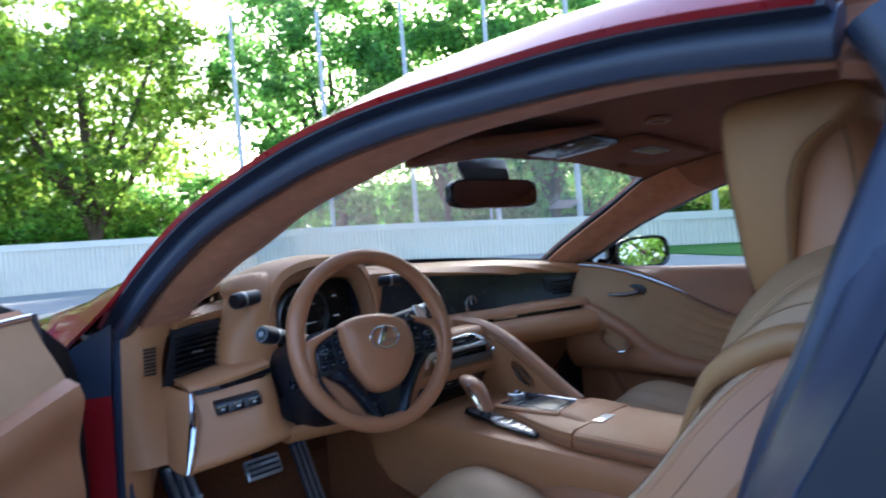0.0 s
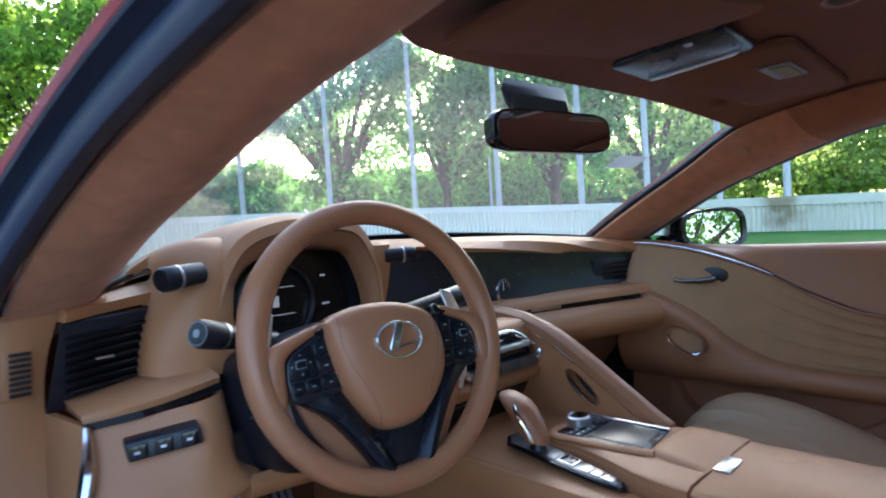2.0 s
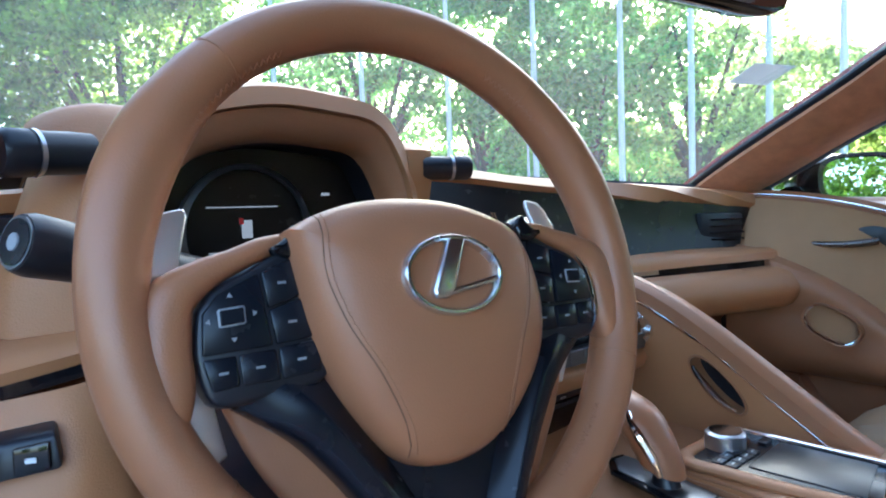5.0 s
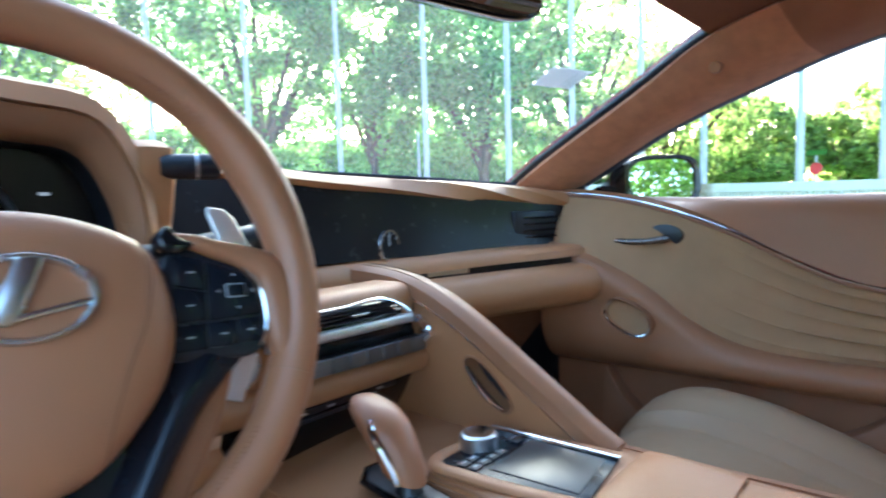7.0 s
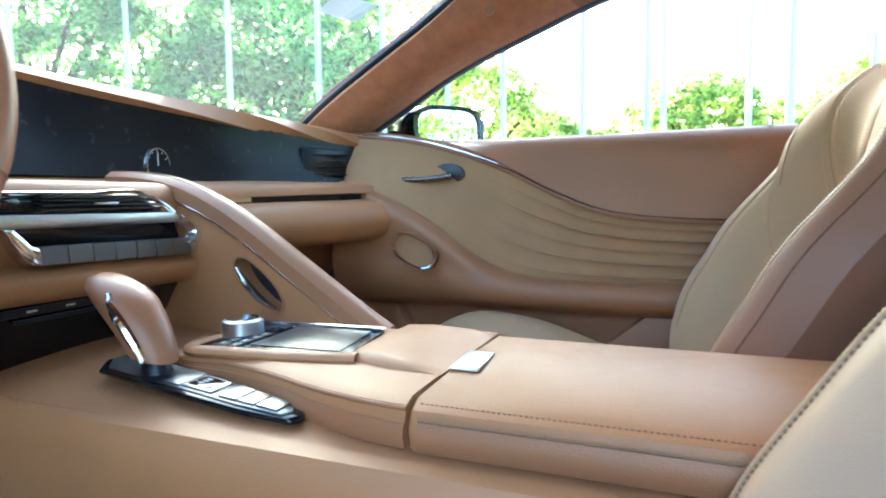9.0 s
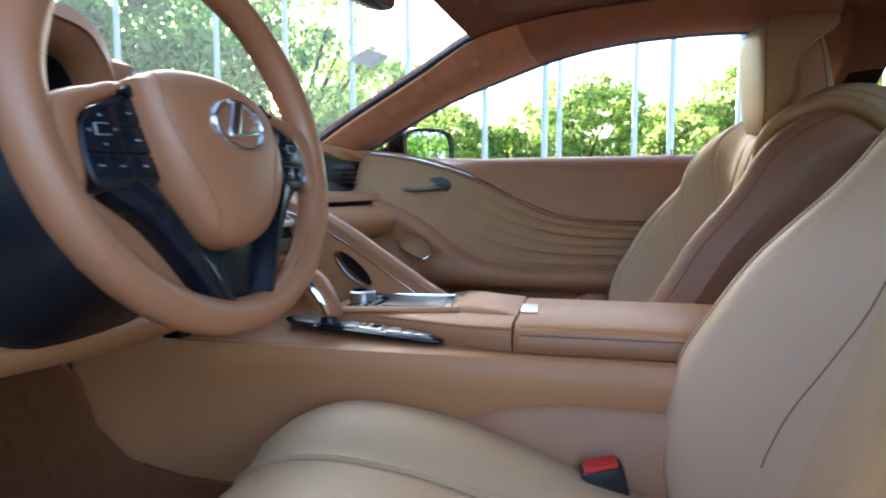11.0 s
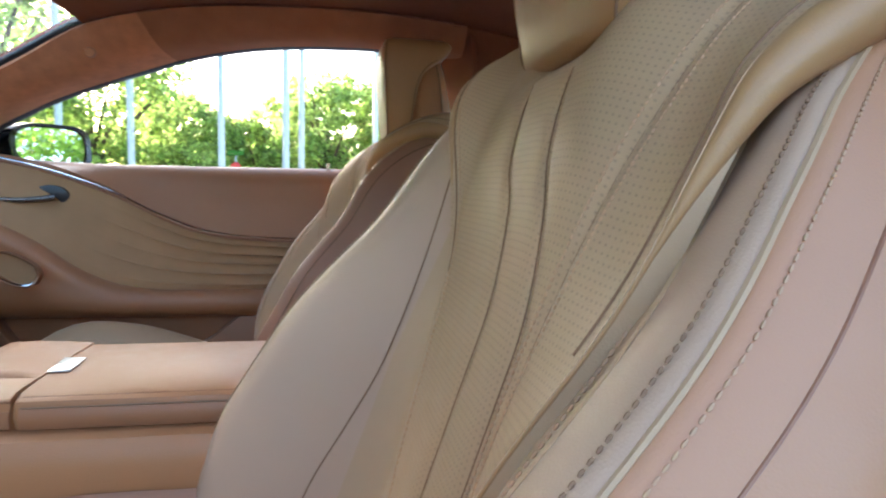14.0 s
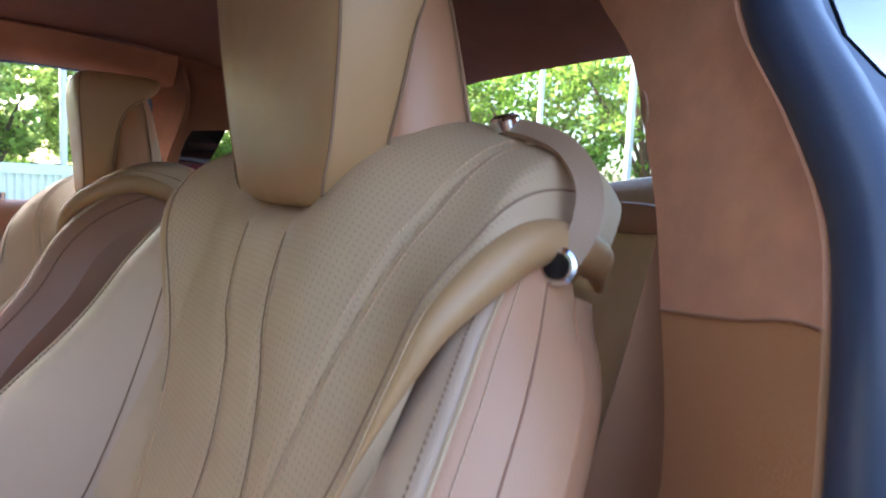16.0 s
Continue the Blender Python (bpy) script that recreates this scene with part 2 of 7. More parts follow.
PIANO = material("dark satin plastic", (0.007, 0.009, 0.014), 0.26, spec=0.35, stain=0.15, rvar=0.05)
PLATE_M = material("dark brushed metal", (0.22, 0.23, 0.25), 0.38, metal=1.0, stain=0.08, rvar=0.06)
TOUCH = material("matt touch glass", (0.022, 0.028, 0.034), 0.34, spec=0.6, stain=0.1, rvar=0.05)
PLATE_B = material("brushed metal", (0.42, 0.43, 0.45), 0.36, metal=1.0, stain=0.08, rvar=0.06)
PADDLE = material("pale satin aluminium", (0.74, 0.75, 0.76), 0.42, metal=0.85, stain=0.04, rvar=0.05)
EMBLEM = material("brushed bright silver", (0.70, 0.72, 0.74), 0.26, metal=1.0, stain=0.05, rvar=0.06)
DIM = material("grey print", (0.30, 0.31, 0.33), 0.5, stain=0.05, rvar=0)
SEAM = material("seam shadow thread", (0.245, 0.145, 0.088), 0.9, spec=0.08, stain=0.05, rvar=0)
YELP = material("faded yellow print", (0.28, 0.26, 0.14), 0.6, stain=0.1, rvar=0)
WHITE = material("white print", (0.75, 0.75, 0.75), 0.6, stain=0.05, rvar=0)
REDP = material("red plastic", (0.55, 0.02, 0.02), 0.35, stain=0.1)
CONC = material("pale board-marked concrete", (0.86, 0.785, 0.655), 0.9, spec=0.2, grain=0.6, gscale=30, stain=0.12, sscale=0.8)
ASPH = material("pale asphalt", (0.31, 0.31, 0.30), 0.9, spec=0.2, grain=0.6, gscale=60, stain=0.15, sscale=0.6)
GRASS = material("mown grass", (0.055, 0.16, 0.025), 0.9, spec=0.1, grain=1.0, gscale=20, stain=0.35, sscale=2)
POLE = material("grey-white painted pole", (0.55, 0.56, 0.55), 0.6, grain=0.3, gscale=20, stain=0.12, sscale=3)
BARK = material("grey-brown bark", (0.13, 0.095, 0.07), 0.95, spec=0.1, grain=1.0, gscale=14, stain=0.3, sscale=4)
HEDGE = material("dark hedge leaves", (0.03, 0.07, 0.015), 0.8, stain=0.5, sscale=3)


def glass(name, tint=(0.95, 0.98, 0.965), base=0.03, veil=0.0):
    """Thin pane: clear, with a reflection that grows towards grazing, and a milky veil of light mixed into the glass.
    """
    m = bpy.data.materials.new(name)
    m.use_nodes = True
    nt = m.node_tree
    nt.nodes.remove(nt.nodes["Principled BSDF"])
    tr, gl, mx_, lw, pw, mu_ = (nt.nodes.new("ShaderNode" + k) for k in ("BsdfTransparent", "BsdfGlossy", "MixShader", "LayerWeight", "Math", "Math"))
    tr.inputs["Color"].default_value = (*tint, 1)
    gl.inputs["Roughness"].default_value = 0.0
    pw.operation, mu_.operation = "POWER", "MULTIPLY_ADD"
    pw.inputs[1].default_value = 5.0
    mu_.inputs[1].default_value, mu_.inputs[2].default_value = 0.6, base
    nt.links.new(lw.outputs["Facing"], pw.inputs[0])
    nt.links.new(pw.outputs["Value"], mu_.inputs[0])
    nt.links.new(mu_.outputs["Value"], mx_.inputs["Fac"])
    nt.links.new(tr.outputs["BSDF"], mx_.inputs[1])
    nt.links.new(gl.outputs["BSDF"], mx_.inputs[2])
    if veil:
        tl, m2 = nt.nodes.new("ShaderNodeBsdfTranslucent"), nt.nodes.new("ShaderNodeMixShader")
        tl.inputs["Color"].default_value = (0.9, 0.92, 0.9, 1)
        m2.inputs["Fac"].default_value = veil
        nt.links.new(mx_.outputs["Shader"], m2.inputs[1])
        nt.links.new(tl.outputs["BSDF"], m2.inputs[2])
        mx_ = m2
    nt.links.new(mx_.outputs["Shader"], nt.nodes["Material Output"].inputs["Surface"])
    return m


GLASS = glass("clear window glass")
# the last value mixes in a pale haze for the screen's veiling reflections
GLASS_W = glass("windscreen glass with a milky veil", (0.92, 0.96, 0.95), 0.06, 0.036)


def mirror(name):
    return material(name, (0.85, 0.87, 0.9), 0.01, metal=1.0, stain=0.01, rvar=0)


MIRROR = mirror("mirror glass")


def leaf_material(name, rgb, trans):
    m = bpy.data.materials.new(name)
    m.use_nodes = True
    nt = m.node_tree
    b = nt.nodes["Principled BSDF"]
    b.inputs["Roughness"].default_value, b.inputs["Specular IOR Level"].default_value = 0.5, 0.3
    tr, mx = nt.nodes.new("ShaderNodeBsdfTranslucent"), nt.nodes.new("ShaderNodeMixShader")
    geo, hsv = nt.nodes.new("ShaderNodeNewGeometry"), nt.nodes.new("ShaderNodeHueSaturation")
    mr = nt.nodes.new("ShaderNodeMapRange")
    mr.inputs["To Min"].default_value, mr.inputs["To Max"].default_value = 0.5, 1.6
    nt.links.new(geo.outputs["Random Per Island"], mr.inputs["Value"])
    nt.links.new(mr.outputs["Result"], hsv.inputs["Value"])
    hsv.inputs["Color"].default_value = (*rgb, 1)
    nt.links.new(hsv.outputs["Color"], b.inputs["Base Color"])
    h2 = nt.nodes.new("ShaderNodeHueSaturation")
    h2.inputs["Color"].default_value = (*trans, 1)
    nt.links.new(mr.outputs["Result"], h2.inputs["Value"])
    nt.links.new(h2.outputs["Color"], tr.inputs["Color"])
    mx.inputs["Fac"].default_value = 0.55
    nt.links.new(b.outputs["BSDF"], mx.inputs[1])
    nt.links.new(tr.outputs["BSDF"], mx.inputs[2])
    nt.links.new(mx.outputs["Shader"], nt.nodes["Material Output"].inputs["Surface"])
    return m


LEAF = leaf_material("green leaves", (0.085, 0.15, 0.035), (0.38, 0.58, 0.08))
LEAF_D = leaf_material("deep green leaves", (0.06, 0.14, 0.05), (0.32, 0.62, 0.14))

STICK = leaf_material("pale paper sticker", (0.7, 0.7, 0.7), (0.85, 0.85, 0.85))
STRAP = material("taupe strap leather", (0.34, 0.20, 0.115), 0.55, grain=0.2, gscale=800, stain=0.06, voronoi=True)
SEAT_F = material("brown seat side leather", (0.30, 0.135, 0.075), 0.45, grain=0.2, gscale=800, stain=0.06, voronoi=True)
# lighter leaf colour that carries the distant haze and glare
LEAF_HAZE = leaf_material("pale leaves with haze in the colour", (0.12, 0.19, 0.06), (0.55, 0.68, 0.20))

# ---- the place outside ----
GZ = -0.06


def ray_xy(az, d):
    return (-0.9 + math.sin(radians(az)) * d, -0.6 + math.cos(radians(az)) * d)


ground = bm_of([(-900, -900, GZ), (900, -900, GZ), (900, 900, GZ), (-900, 900, GZ)], [(0, 1, 2, 3)])
tagged(part("ground", ground, ASPH), "pale grey asphalt of a car park", "ground", kind="structure")
WALL = [(-60, 36, 2.2), (-20, 33, 2.2), (7, 32, 2.15), (40, 30, 1.90), (58, 28, 1.48), (71, 25, 1.22), (80, 22.5, 1.12), (95, 22, 1.10), (112, 23, 1.10), (135, 27, 1.15), (160, 33, 1.2)]
wp = [(*ray_xy(a, d), h) for a, d, h in WALL]
wl = cr([(p[0], p[1], p[2]) for p in wp], 2400)
wall_rings = []
_, _, ws, _ = frames([(p[0], p[1], 0) for p in wl])
for k, (p, s) in enumerate(zip(wl, ws)):
    top = p[2]
    rib = 0.07 + 0.085 * (k % 4 < 2)
    prof = [(-rib, GZ - 0.05), (-rib, top - 0.3), (-0.17, top - 0.3), (-0.17, top), (0.17, top), (0.17, GZ - 0.05)]
    wall_rings.append([(p[0] - a * s[0], p[1] - a * s[1], z) for a, z in prof])
tagged(part("wall_boundary", loft(wall_rings), CONC, angle=30), "long low pale concrete boundary wall with a flat coping", "wall", kind="structure")
gr = []
for a, d, h in WALL[4:]:
    x0, y0 = ray_xy(a, d - 0.3)
    x1, y1 = ray_xy(a, d - (8 if a > 66 else 1.5))
    gr.append([(x1, y1, GZ + 0.004), (x1, y1, GZ + 0.03), (x0, y0, GZ + 0.06), (x0, y0, GZ)])
tagged(part("grass_strip", loft(gr), GRASS), "bright green mown grass along the wall", "grass", kind="stuff")
lawn = [[(*ray_xy(a, d), GZ + 0.02 + 0.15 * (d > 40)) for a in np.linspace(-70, 175, 30)] for d in (37, 45, 120, 260)]
tagged(part("lawn", shell(np.array(lawn), 0.05, flip=False), GRASS), "wide lawn under the trees behind the wall", "grass", kind="stuff")


def rust(m, at, radius, rgb):
    """A brown run of rust of uneven outline on a wall."""
    nt = m.node_tree
    p = nt.nodes["Principled BSDF"]
    col_in = p.inputs["Base Color"].links[0].from_socket
    tc, ds, no, ad, mr, mxr = (nt.nodes.new("ShaderNode" + k) for k in ("TexCoord", "VectorMath", "TexNoise", "Math", "MapRange", "Mix"))
    ds.operation = "DISTANCE"
    nt.links.new(tc.outputs["Object"], ds.inputs[0])
    ds.inputs[1].default_value = at
    no.inputs["Scale"].default_value, no.inputs["Detail"].default_value = 2.2, 6
    nt.links.new(tc.outputs["Object"], no.inputs["Vector"])
    ad.operation = "MULTIPLY_ADD"
    nt.links.new(no.outputs["Fac"], ad.inputs[0])
    ad.inputs[1].default_value = 2.4
    nt.links.new(ds.outputs["Value"], ad.inputs[2])
    mr.inputs["From Min"].default_value, mr.inputs["From Max"].default_value = radius + 0.7, radius + 1.7
    mr.inputs["To Min"].default_value, mr.inputs["To Max"].default_value = 0.75, 0.0
    nt.links.new(ad.outputs["Value"], mr.inputs["Value"])
    mxr.data_type = "RGBA"
    nt.links.new(mr.outputs["Result"], mxr.inputs["Factor"])
    nt.links.new(col_in, mxr.inputs["A"])
    mxr.inputs["B"].default_value = (*rgb, 1)
    nt.links.new(mxr.outputs["Result"], p.inputs["Base Color"])


rust(CONC, (*ray_xy(73.5, 24.3), 0.75), 0.7, (0.26, 0.17, 0.07))


def pole(az, d, r=0.13, h=14.0):
    x, y = ray_xy(az, d)
    p = thing("flag_pole", "tall slim grey-white round pole standing behind the wall", "pole", group="row of poles")
    part("shaft", tube([(x, y, GZ - 0.02), (x, y, h * 0.5), (x, y, h)], [r, r * 0.9, r * 0.7], 12, up=(0, 1, 0)), POLE, p)
    part("base", tube([(x, y, GZ - 0.02), (x, y, 0.3)], r * 1.6, 12, up=(0, 1, 0)), POLE, p)
    return p


for az, d in [(26.5, 35), (34.2, 34), (42.0, 33), (49.8, 31), (57.3, 30), (63.0, 29), (68.8, 28), (73.8, 27), (80.8, 26), (86.2, 25), (87.6, 30), (94.2, 32), (97.0, 24), (102.4, 25), (112.4, 27), (134.3, 30), (142.2, 24)]:
    pole(az, d, 0.14 if d < 30 else 0.15)
pole(49.1, 30.5, 0.07, 4.2)


def tree(az, d, h, rad, seed, leaf=LEAF, trunk=0.35, n=5200, lean=0.0, low=1.2):
    rng = np.random.default_rng(seed)
    x, y = ray_xy(az, d)
    t = thing("tree", "leafy broad-crowned tree with a grey-brown trunk and spreading limbs", "tree", group="trees behind the wall")
    fork = h * 0.15
    bms = [tube(cr([(x, y, GZ - 0.1), (x + lean * 0.3, y, fork * 0.6), (x + lean, y, fork), (x + lean, y, h * 0.62)], 10), [trunk, trunk * 0.75, trunk * 0.6, trunk * 0.15], 9, up=(0, 1, 0))]
    for k in range(8):
        a = k * 2.4 + rng.random()
        rr = rad * (0.5 + 0.4 * rng.random())
        z1 = h * (0.4 + 0.4 * rng.random())
        bms.append(tube(cr([(x + lean, y, fork * (0.7 + 0.5 * rng.random())), (x + lean + math.cos(a) * rr * 0.5, y + math.sin(a) * rr * 0.5, (fork + z1) * 0.5 + 0.2), (x + lean + math.cos(a) * rr, y + math.sin(a) * rr, z1)], 8), [trunk * 0.6, trunk * 0.4, trunk * 0.08], 6))
    part("trunk", join(*bms), BARK, t)
    nc = 150
    th, cz = rng.random(nc) * 6.283, rng.random(nc) * 2 - 1
    sr = (0.35 + 0.65 * rng.random(nc) ** 0.5)
    q = np.sqrt(1 - cz**2)
    cen = np.stack([x + lean + np.cos(th) * q * rad * sr, y + np.sin(th) * q * rad * sr, h * 0.56 + cz * h * 0.44 * sr], 1)
    cs = rad * (0.05 + 0.085 * rng.random(nc))
    idx = rng.integers(0, nc, n)
    c = cen[idx] + rng.normal(size=(n, 3)) * cs[idx][:, None] * np.array([1, 1, 0.65])
    c[:, 2] = np.maximum(c[:, 2], low + rng.random(n))
    a, b = rng.normal(size=(n, 3)), rng.normal(size=(n, 3))
    a /= np.linalg.norm(a, axis=1)[:, None]
    b -= a * np.sum(a * b, 1)[:, None]
    b /= np.linalg.norm(b, axis=1)[:, None]
    s = (0.125 + 0.145 * rng.random(n))[:, None] * (d / 40) ** 0.5
    v = np.stack([c - a * s, c + b * s * 0.6, c + a * s, c - b * s * 0.6], 1).reshape(-1, 3)
    me = bpy.data.meshes.new("crown")
    me.from_pydata(v.tolist(), [], [(4 * i, 4 * i + 1, 4 * i + 2, 4 * i + 3) for i in range(n)])
    me.materials.append(leaf)
    ob = new("crown", me)
    ob.parent = t
    return t


# the last six, bearings 190 to 305, are unseen: added for light and reflections
FAR = [(-34, 44, 22, 9, LEAF), (-20, 43, 23, 9, LEAF), (-8, 46, 22, 8, LEAF), (3, 44, 21, 8.5, LEAF), (14.5, 42, 20, 8.0, LEAF), (35, 45, 24, 8.5, LEAF_D), (45, 46, 24, 9, LEAF_D), (55, 44, 22, 8, LEAF_D), (63.5, 44, 17, 7.0, LEAF_HAZE), (71, 52, 12.5, 7, LEAF_HAZE),
       (78, 60, 9, 4.5, LEAF_HAZE), (84, 62, 8.0, 4.5, LEAF_HAZE), (90, 52, 11.0, 5, LEAF_HAZE), (97, 60, 8.5, 5, LEAF_HAZE), (104, 52, 10.5, 5, LEAF_HAZE), (113, 50, 9, 5, LEAF_HAZE), (123, 48, 12, 5.5, LEAF_HAZE), (134, 48, 13, 6.5, LEAF), (144, 44, 15, 6.5, LEAF), (156, 46, 15, 7, LEAF), (172, 48, 15, 7, LEAF), (190, 60, 11, 7, LEAF), (210, 64, 10, 7, LEAF), (232, 62, 11, 7, LEAF), (255, 66, 9, 7, LEAF), (280, 64, 10, 7, LEAF), (305, 60, 12, 7, LEAF)]
for k, (az, d, h, rad, leaf) in enumerate(FAR):
    tree(az, d, h, rad, 10 + k, leaf, 0.35 + 0.1 * (k % 3), 25000 if h > 17 else 9000)
for k, az in enumerate((-28, -10, 2, 14, 27, 38, 48, 58, 68, 76, 88, 100, 110, 119, 129)):
    tree(az, 56 + 5 * (k % 3), (6.8 if az < 66 else 4.2) + (k % 4) * 0.7, 5.2, 60 + k, LEAF_D if az < 66 else LEAF_HAZE, 0.15, 5000 if az < 66 else 3500)
for k, (az, h) in enumerate([(9, 7.5), (16, 6.5), (22, 8.0), (28, 7.0), (40, 6.0), (52, 6.5)]):
    tree(az, 50 + 2 * (k % 2), h, 4.4, 160 + k, LEAF_D, 0.14, 5200, low=0.4)
for k, az in enumerate(np.arange(-34, 66, 5.5)):
    tree(float(az), 62 + 4 * (k % 3), 5.6 + (k % 3) * 0.9, 4.6, 120 + k, LEAF_D, 0.12, 4200, low=0.1)
hb = []
rng = np.random.default_rng(5)
for az0, az1, d, h in [(18, 34, 60, 2.6), (40, 66, 58, 2.4), (82, 130, 75, 1.8)]:
    for a in np.linspace(az0, az1, 40):
        x, y = ray_xy(a, d + rng.random() * 2)
        hb.append(box((x, y, h * 0.5), (2.2, 2.2, h * (0.85 + 0.3 * rng.random())), w=0.3))
tagged(part("hedge", join(*hb), HEDGE), "dark clipped hedge far behind the trees", "hedge", kind="stuff")

shed = thing("low_building", "low brown building with a dark door behind the trees", "building")
BROWN = material("weathered brown render", (0.17, 0.13, 0.11), 0.9, spec=0.2, grain=0.5, gscale=12, stain=0.2, sscale=0.7)
q0, q1 = np.array(ray_xy(22, 64)), np.array(ray_xy(41, 62))
ax = (q1 - q0) / np.linalg.norm(q1 - q0)
nb = np.array([-ax[1], ax[0]])
nb = nb if nb @ q0 > 0 else -nb
fp = lambda s, o, z: (*(q0 + ax * s + nb * o), z)  # noqa: E731
L_ = np.linalg.norm(q1 - q0)
part("wall", loft([[fp(0, 0, z), fp(L_, 0, z), fp(L_, 8, z), fp(0, 8, z)] for z in (GZ - 0.1, 4.6)]), BROWN, shed, "brown rendered wall")
part("roof", loft([[fp(-0.4, -0.4, z), fp(L_ + 0.4, -0.4, z), fp(L_ + 0.4, 8.4, z), fp(-0.4, 8.4, z)] for z in (4.6, 4.85)]), BROWN, shed, "flat brown roof edge")
part("door", loft([[fp(L_ * 0.62, -0.06, z), fp(L_ * 0.82, -0.06, z), fp(L_ * 0.82, 0.02, z), fp(L_ * 0.62, 0.02, z)] for z in (GZ, 3.3)]), BLACK, shed, "wide dark door")
sgn_ = thing("stop_sign", "small red octagonal road sign with a green plate", "road sign")
sx_, sy_ = ray_xy(82, 33)
part("post", tube([(sx_, sy_, GZ - 0.02), (sx_, sy_, 2.6)], 0.035, 8, up=(0, 1, 0)), POLE, sgn_)
part("octagon", plate([(sx_ - 0.06, sy_ + 0.28 * math.cos(a + 0.39), 1.80 + 0.28 * math.sin(a + 0.39)) for a in np.arange(8) * math.pi / 4], (0.01, 0, 0)), REDP, sgn_, "red octagonal plate")
part("street_plate", plate([(sx_ - 0.05, sy_ - 0.4, 2.4), (sx_ - 0.05, sy_ + 0.4, 2.4), (sx_ - 0.05, sy_ + 0.4, 2.65), (sx_ - 0.05, sy_ - 0.4, 2.65)], (0.01, 0, 0)), GRASS, sgn_, "green name plate")

line_ = thing("parking_line", "worn white painted line on the asphalt", "road marking")
part("paint", box((-6.5, 9.5, GZ + 0.004), (0.12, 9.0, 0.004), Matrix.Rotation(0.5, 4, "Z")), POLE, line_)

# ---- the car: shell and glazing ----
CX = 0.055                      # middle plane of the car


def mx(p):
    """Mirror a point to the driver's side."""
    return (2 * CX - p[0], *p[1:])


# door opening line on the passenger side, from the dashboard back over the window
OPEN = [(0.80, 0.36, 0.848), (0.79, 0.25, 0.905), (0.77, 0.08, 0.992), (0.745, -0.10, 1.055), (0.725, -0.20, 1.085), (0.70, -0.35, 1.112), (0.685, -0.50, 1.122), (0.675, -0.66, 1.120), (0.67, -0.80, 1.100)]
# inner edge of the pillar trim, along the windscreen, then the roof lining's side edge
INNER = [(0.70, 0.42, 0.865), (0.67, 0.33, 0.915), (0.655, 0.22, 0.975), (0.645, 0.10, 1.04), (0.63, -0.03, 1.113), (0.60, -0.20, 1.15), (0.585, -0.40, 1.165), (0.58, -0.60, 1.165), (0.58, -0.80, 1.15)]
# the same two lines on the driver's side, where the header comes further back
OPEN_D = [(-0.697, 0.36, 0.844), (-0.690, 0.25, 0.912), (-0.650, 0.08, 1.018), (-0.629, -0.10, 1.072), (-0.616, -0.20, 1.096), (-0.600, -0.35, 1.116), (-0.577, -0.50, 1.123), (-0.565, -0.66, 1.120), (-0.56, -0.80, 1.100)]
INNER_D = [(-0.59, 0.42, 0.865), (-0.569, 0.33, 0.917), (-0.555, 0.22, 0.968), (-0.540, 0.10, 1.012), (-0.518, -0.03, 1.067), (-0.50, -0.20, 1.108), (-0.480, -0.40, 1.155), (-0.47, -0.60, 1.165), (-0.47, -0.80, 1.15)]
car = thing("car_body", "red coupe body shell with brown trimmed pillars and roof lining", "car")
for side, o, i in (("passenger", cr(OPEN, 40), cr(INNER, 40)), ("driver", cr(OPEN_D, 40), cr(INNER_D, 40))):
    mid = [tuple((np.array(a) + np.array(b)) / 2 + np.array([(-0.022 if side == "passenger" else 0.022), 0, -0.012])) for a, b in zip(o, i)]
    strip_ = np.array([cr([a, m, b], 8) for a, m, b in zip(o, mid, i)])
    part("pillar_trim", shell(strip_[:20], 0.012, flip=side == "driver"), SUEDE, car, "brown suede windscreen pillar trim")
    # passenger rail gets the shade-darkened colour, driver rail the plain suede
    part("roof_rail_trim", shell(strip_[19:], 0.012, flip=side == "driver"), RAIL_SHADE if side == "passenger" else SUEDE, car, "brown cloth trim along the roof rail")
    sgn = 1 if side == "passenger" else -1
    part("windscreen_seal", tube([tuple(np.array(p) + np.array([sgn * 0.005, 0.007, 0.005])) for p in i[:21 if side == "passenger" else 25]], 0.008, 8), BLACK, car, "black seal along the windscreen edge")
    seal = [np.array(p) + np.array([sgn * 0.018, 0, 0.006]) for p in o]
    part("door_seal", sweep(cr(seal, 60), [(0.022 * math.cos(a), 0.017 * math.sin(a)) for a in np.linspace(0, 6.283, 10, endpoint=False)], up=(sgn, 0, 0.6)), RUBBER, car, "thick black rubber door seal")
    rim = [np.array(p) + np.array([sgn * 0.05, 0.0, 0.018]) for p in o]
    part("jamb", shell(np.array([cr([s, (s + r) / 2 + np.array([0, 0, 0.006]), r], 5) for s, r in zip(cr(seal, 50), cr(rim, 50))]), 0.01, flip=side == "driver"), RUBBER, car, "black door jamb flange")
    roof_o = [np.array(p) + np.array([sgn * 0.052, 0.005, 0.02]) for p in o]
    roof_i = [np.array(p) + np.array([sgn * 0.012, 0.012, 0.012]) for p in i]
    part("roof_rail", shell(np.array([cr([a, a * 0.6 + b * 0.4 + np.array([sgn * 0.012, 0, 0.022]), b], 7) for a, b in zip(roof_o, roof_i)]), 0.008, flip=side == "passenger"), PAINT, car, "glossy red painted roof rail and windscreen pillar")

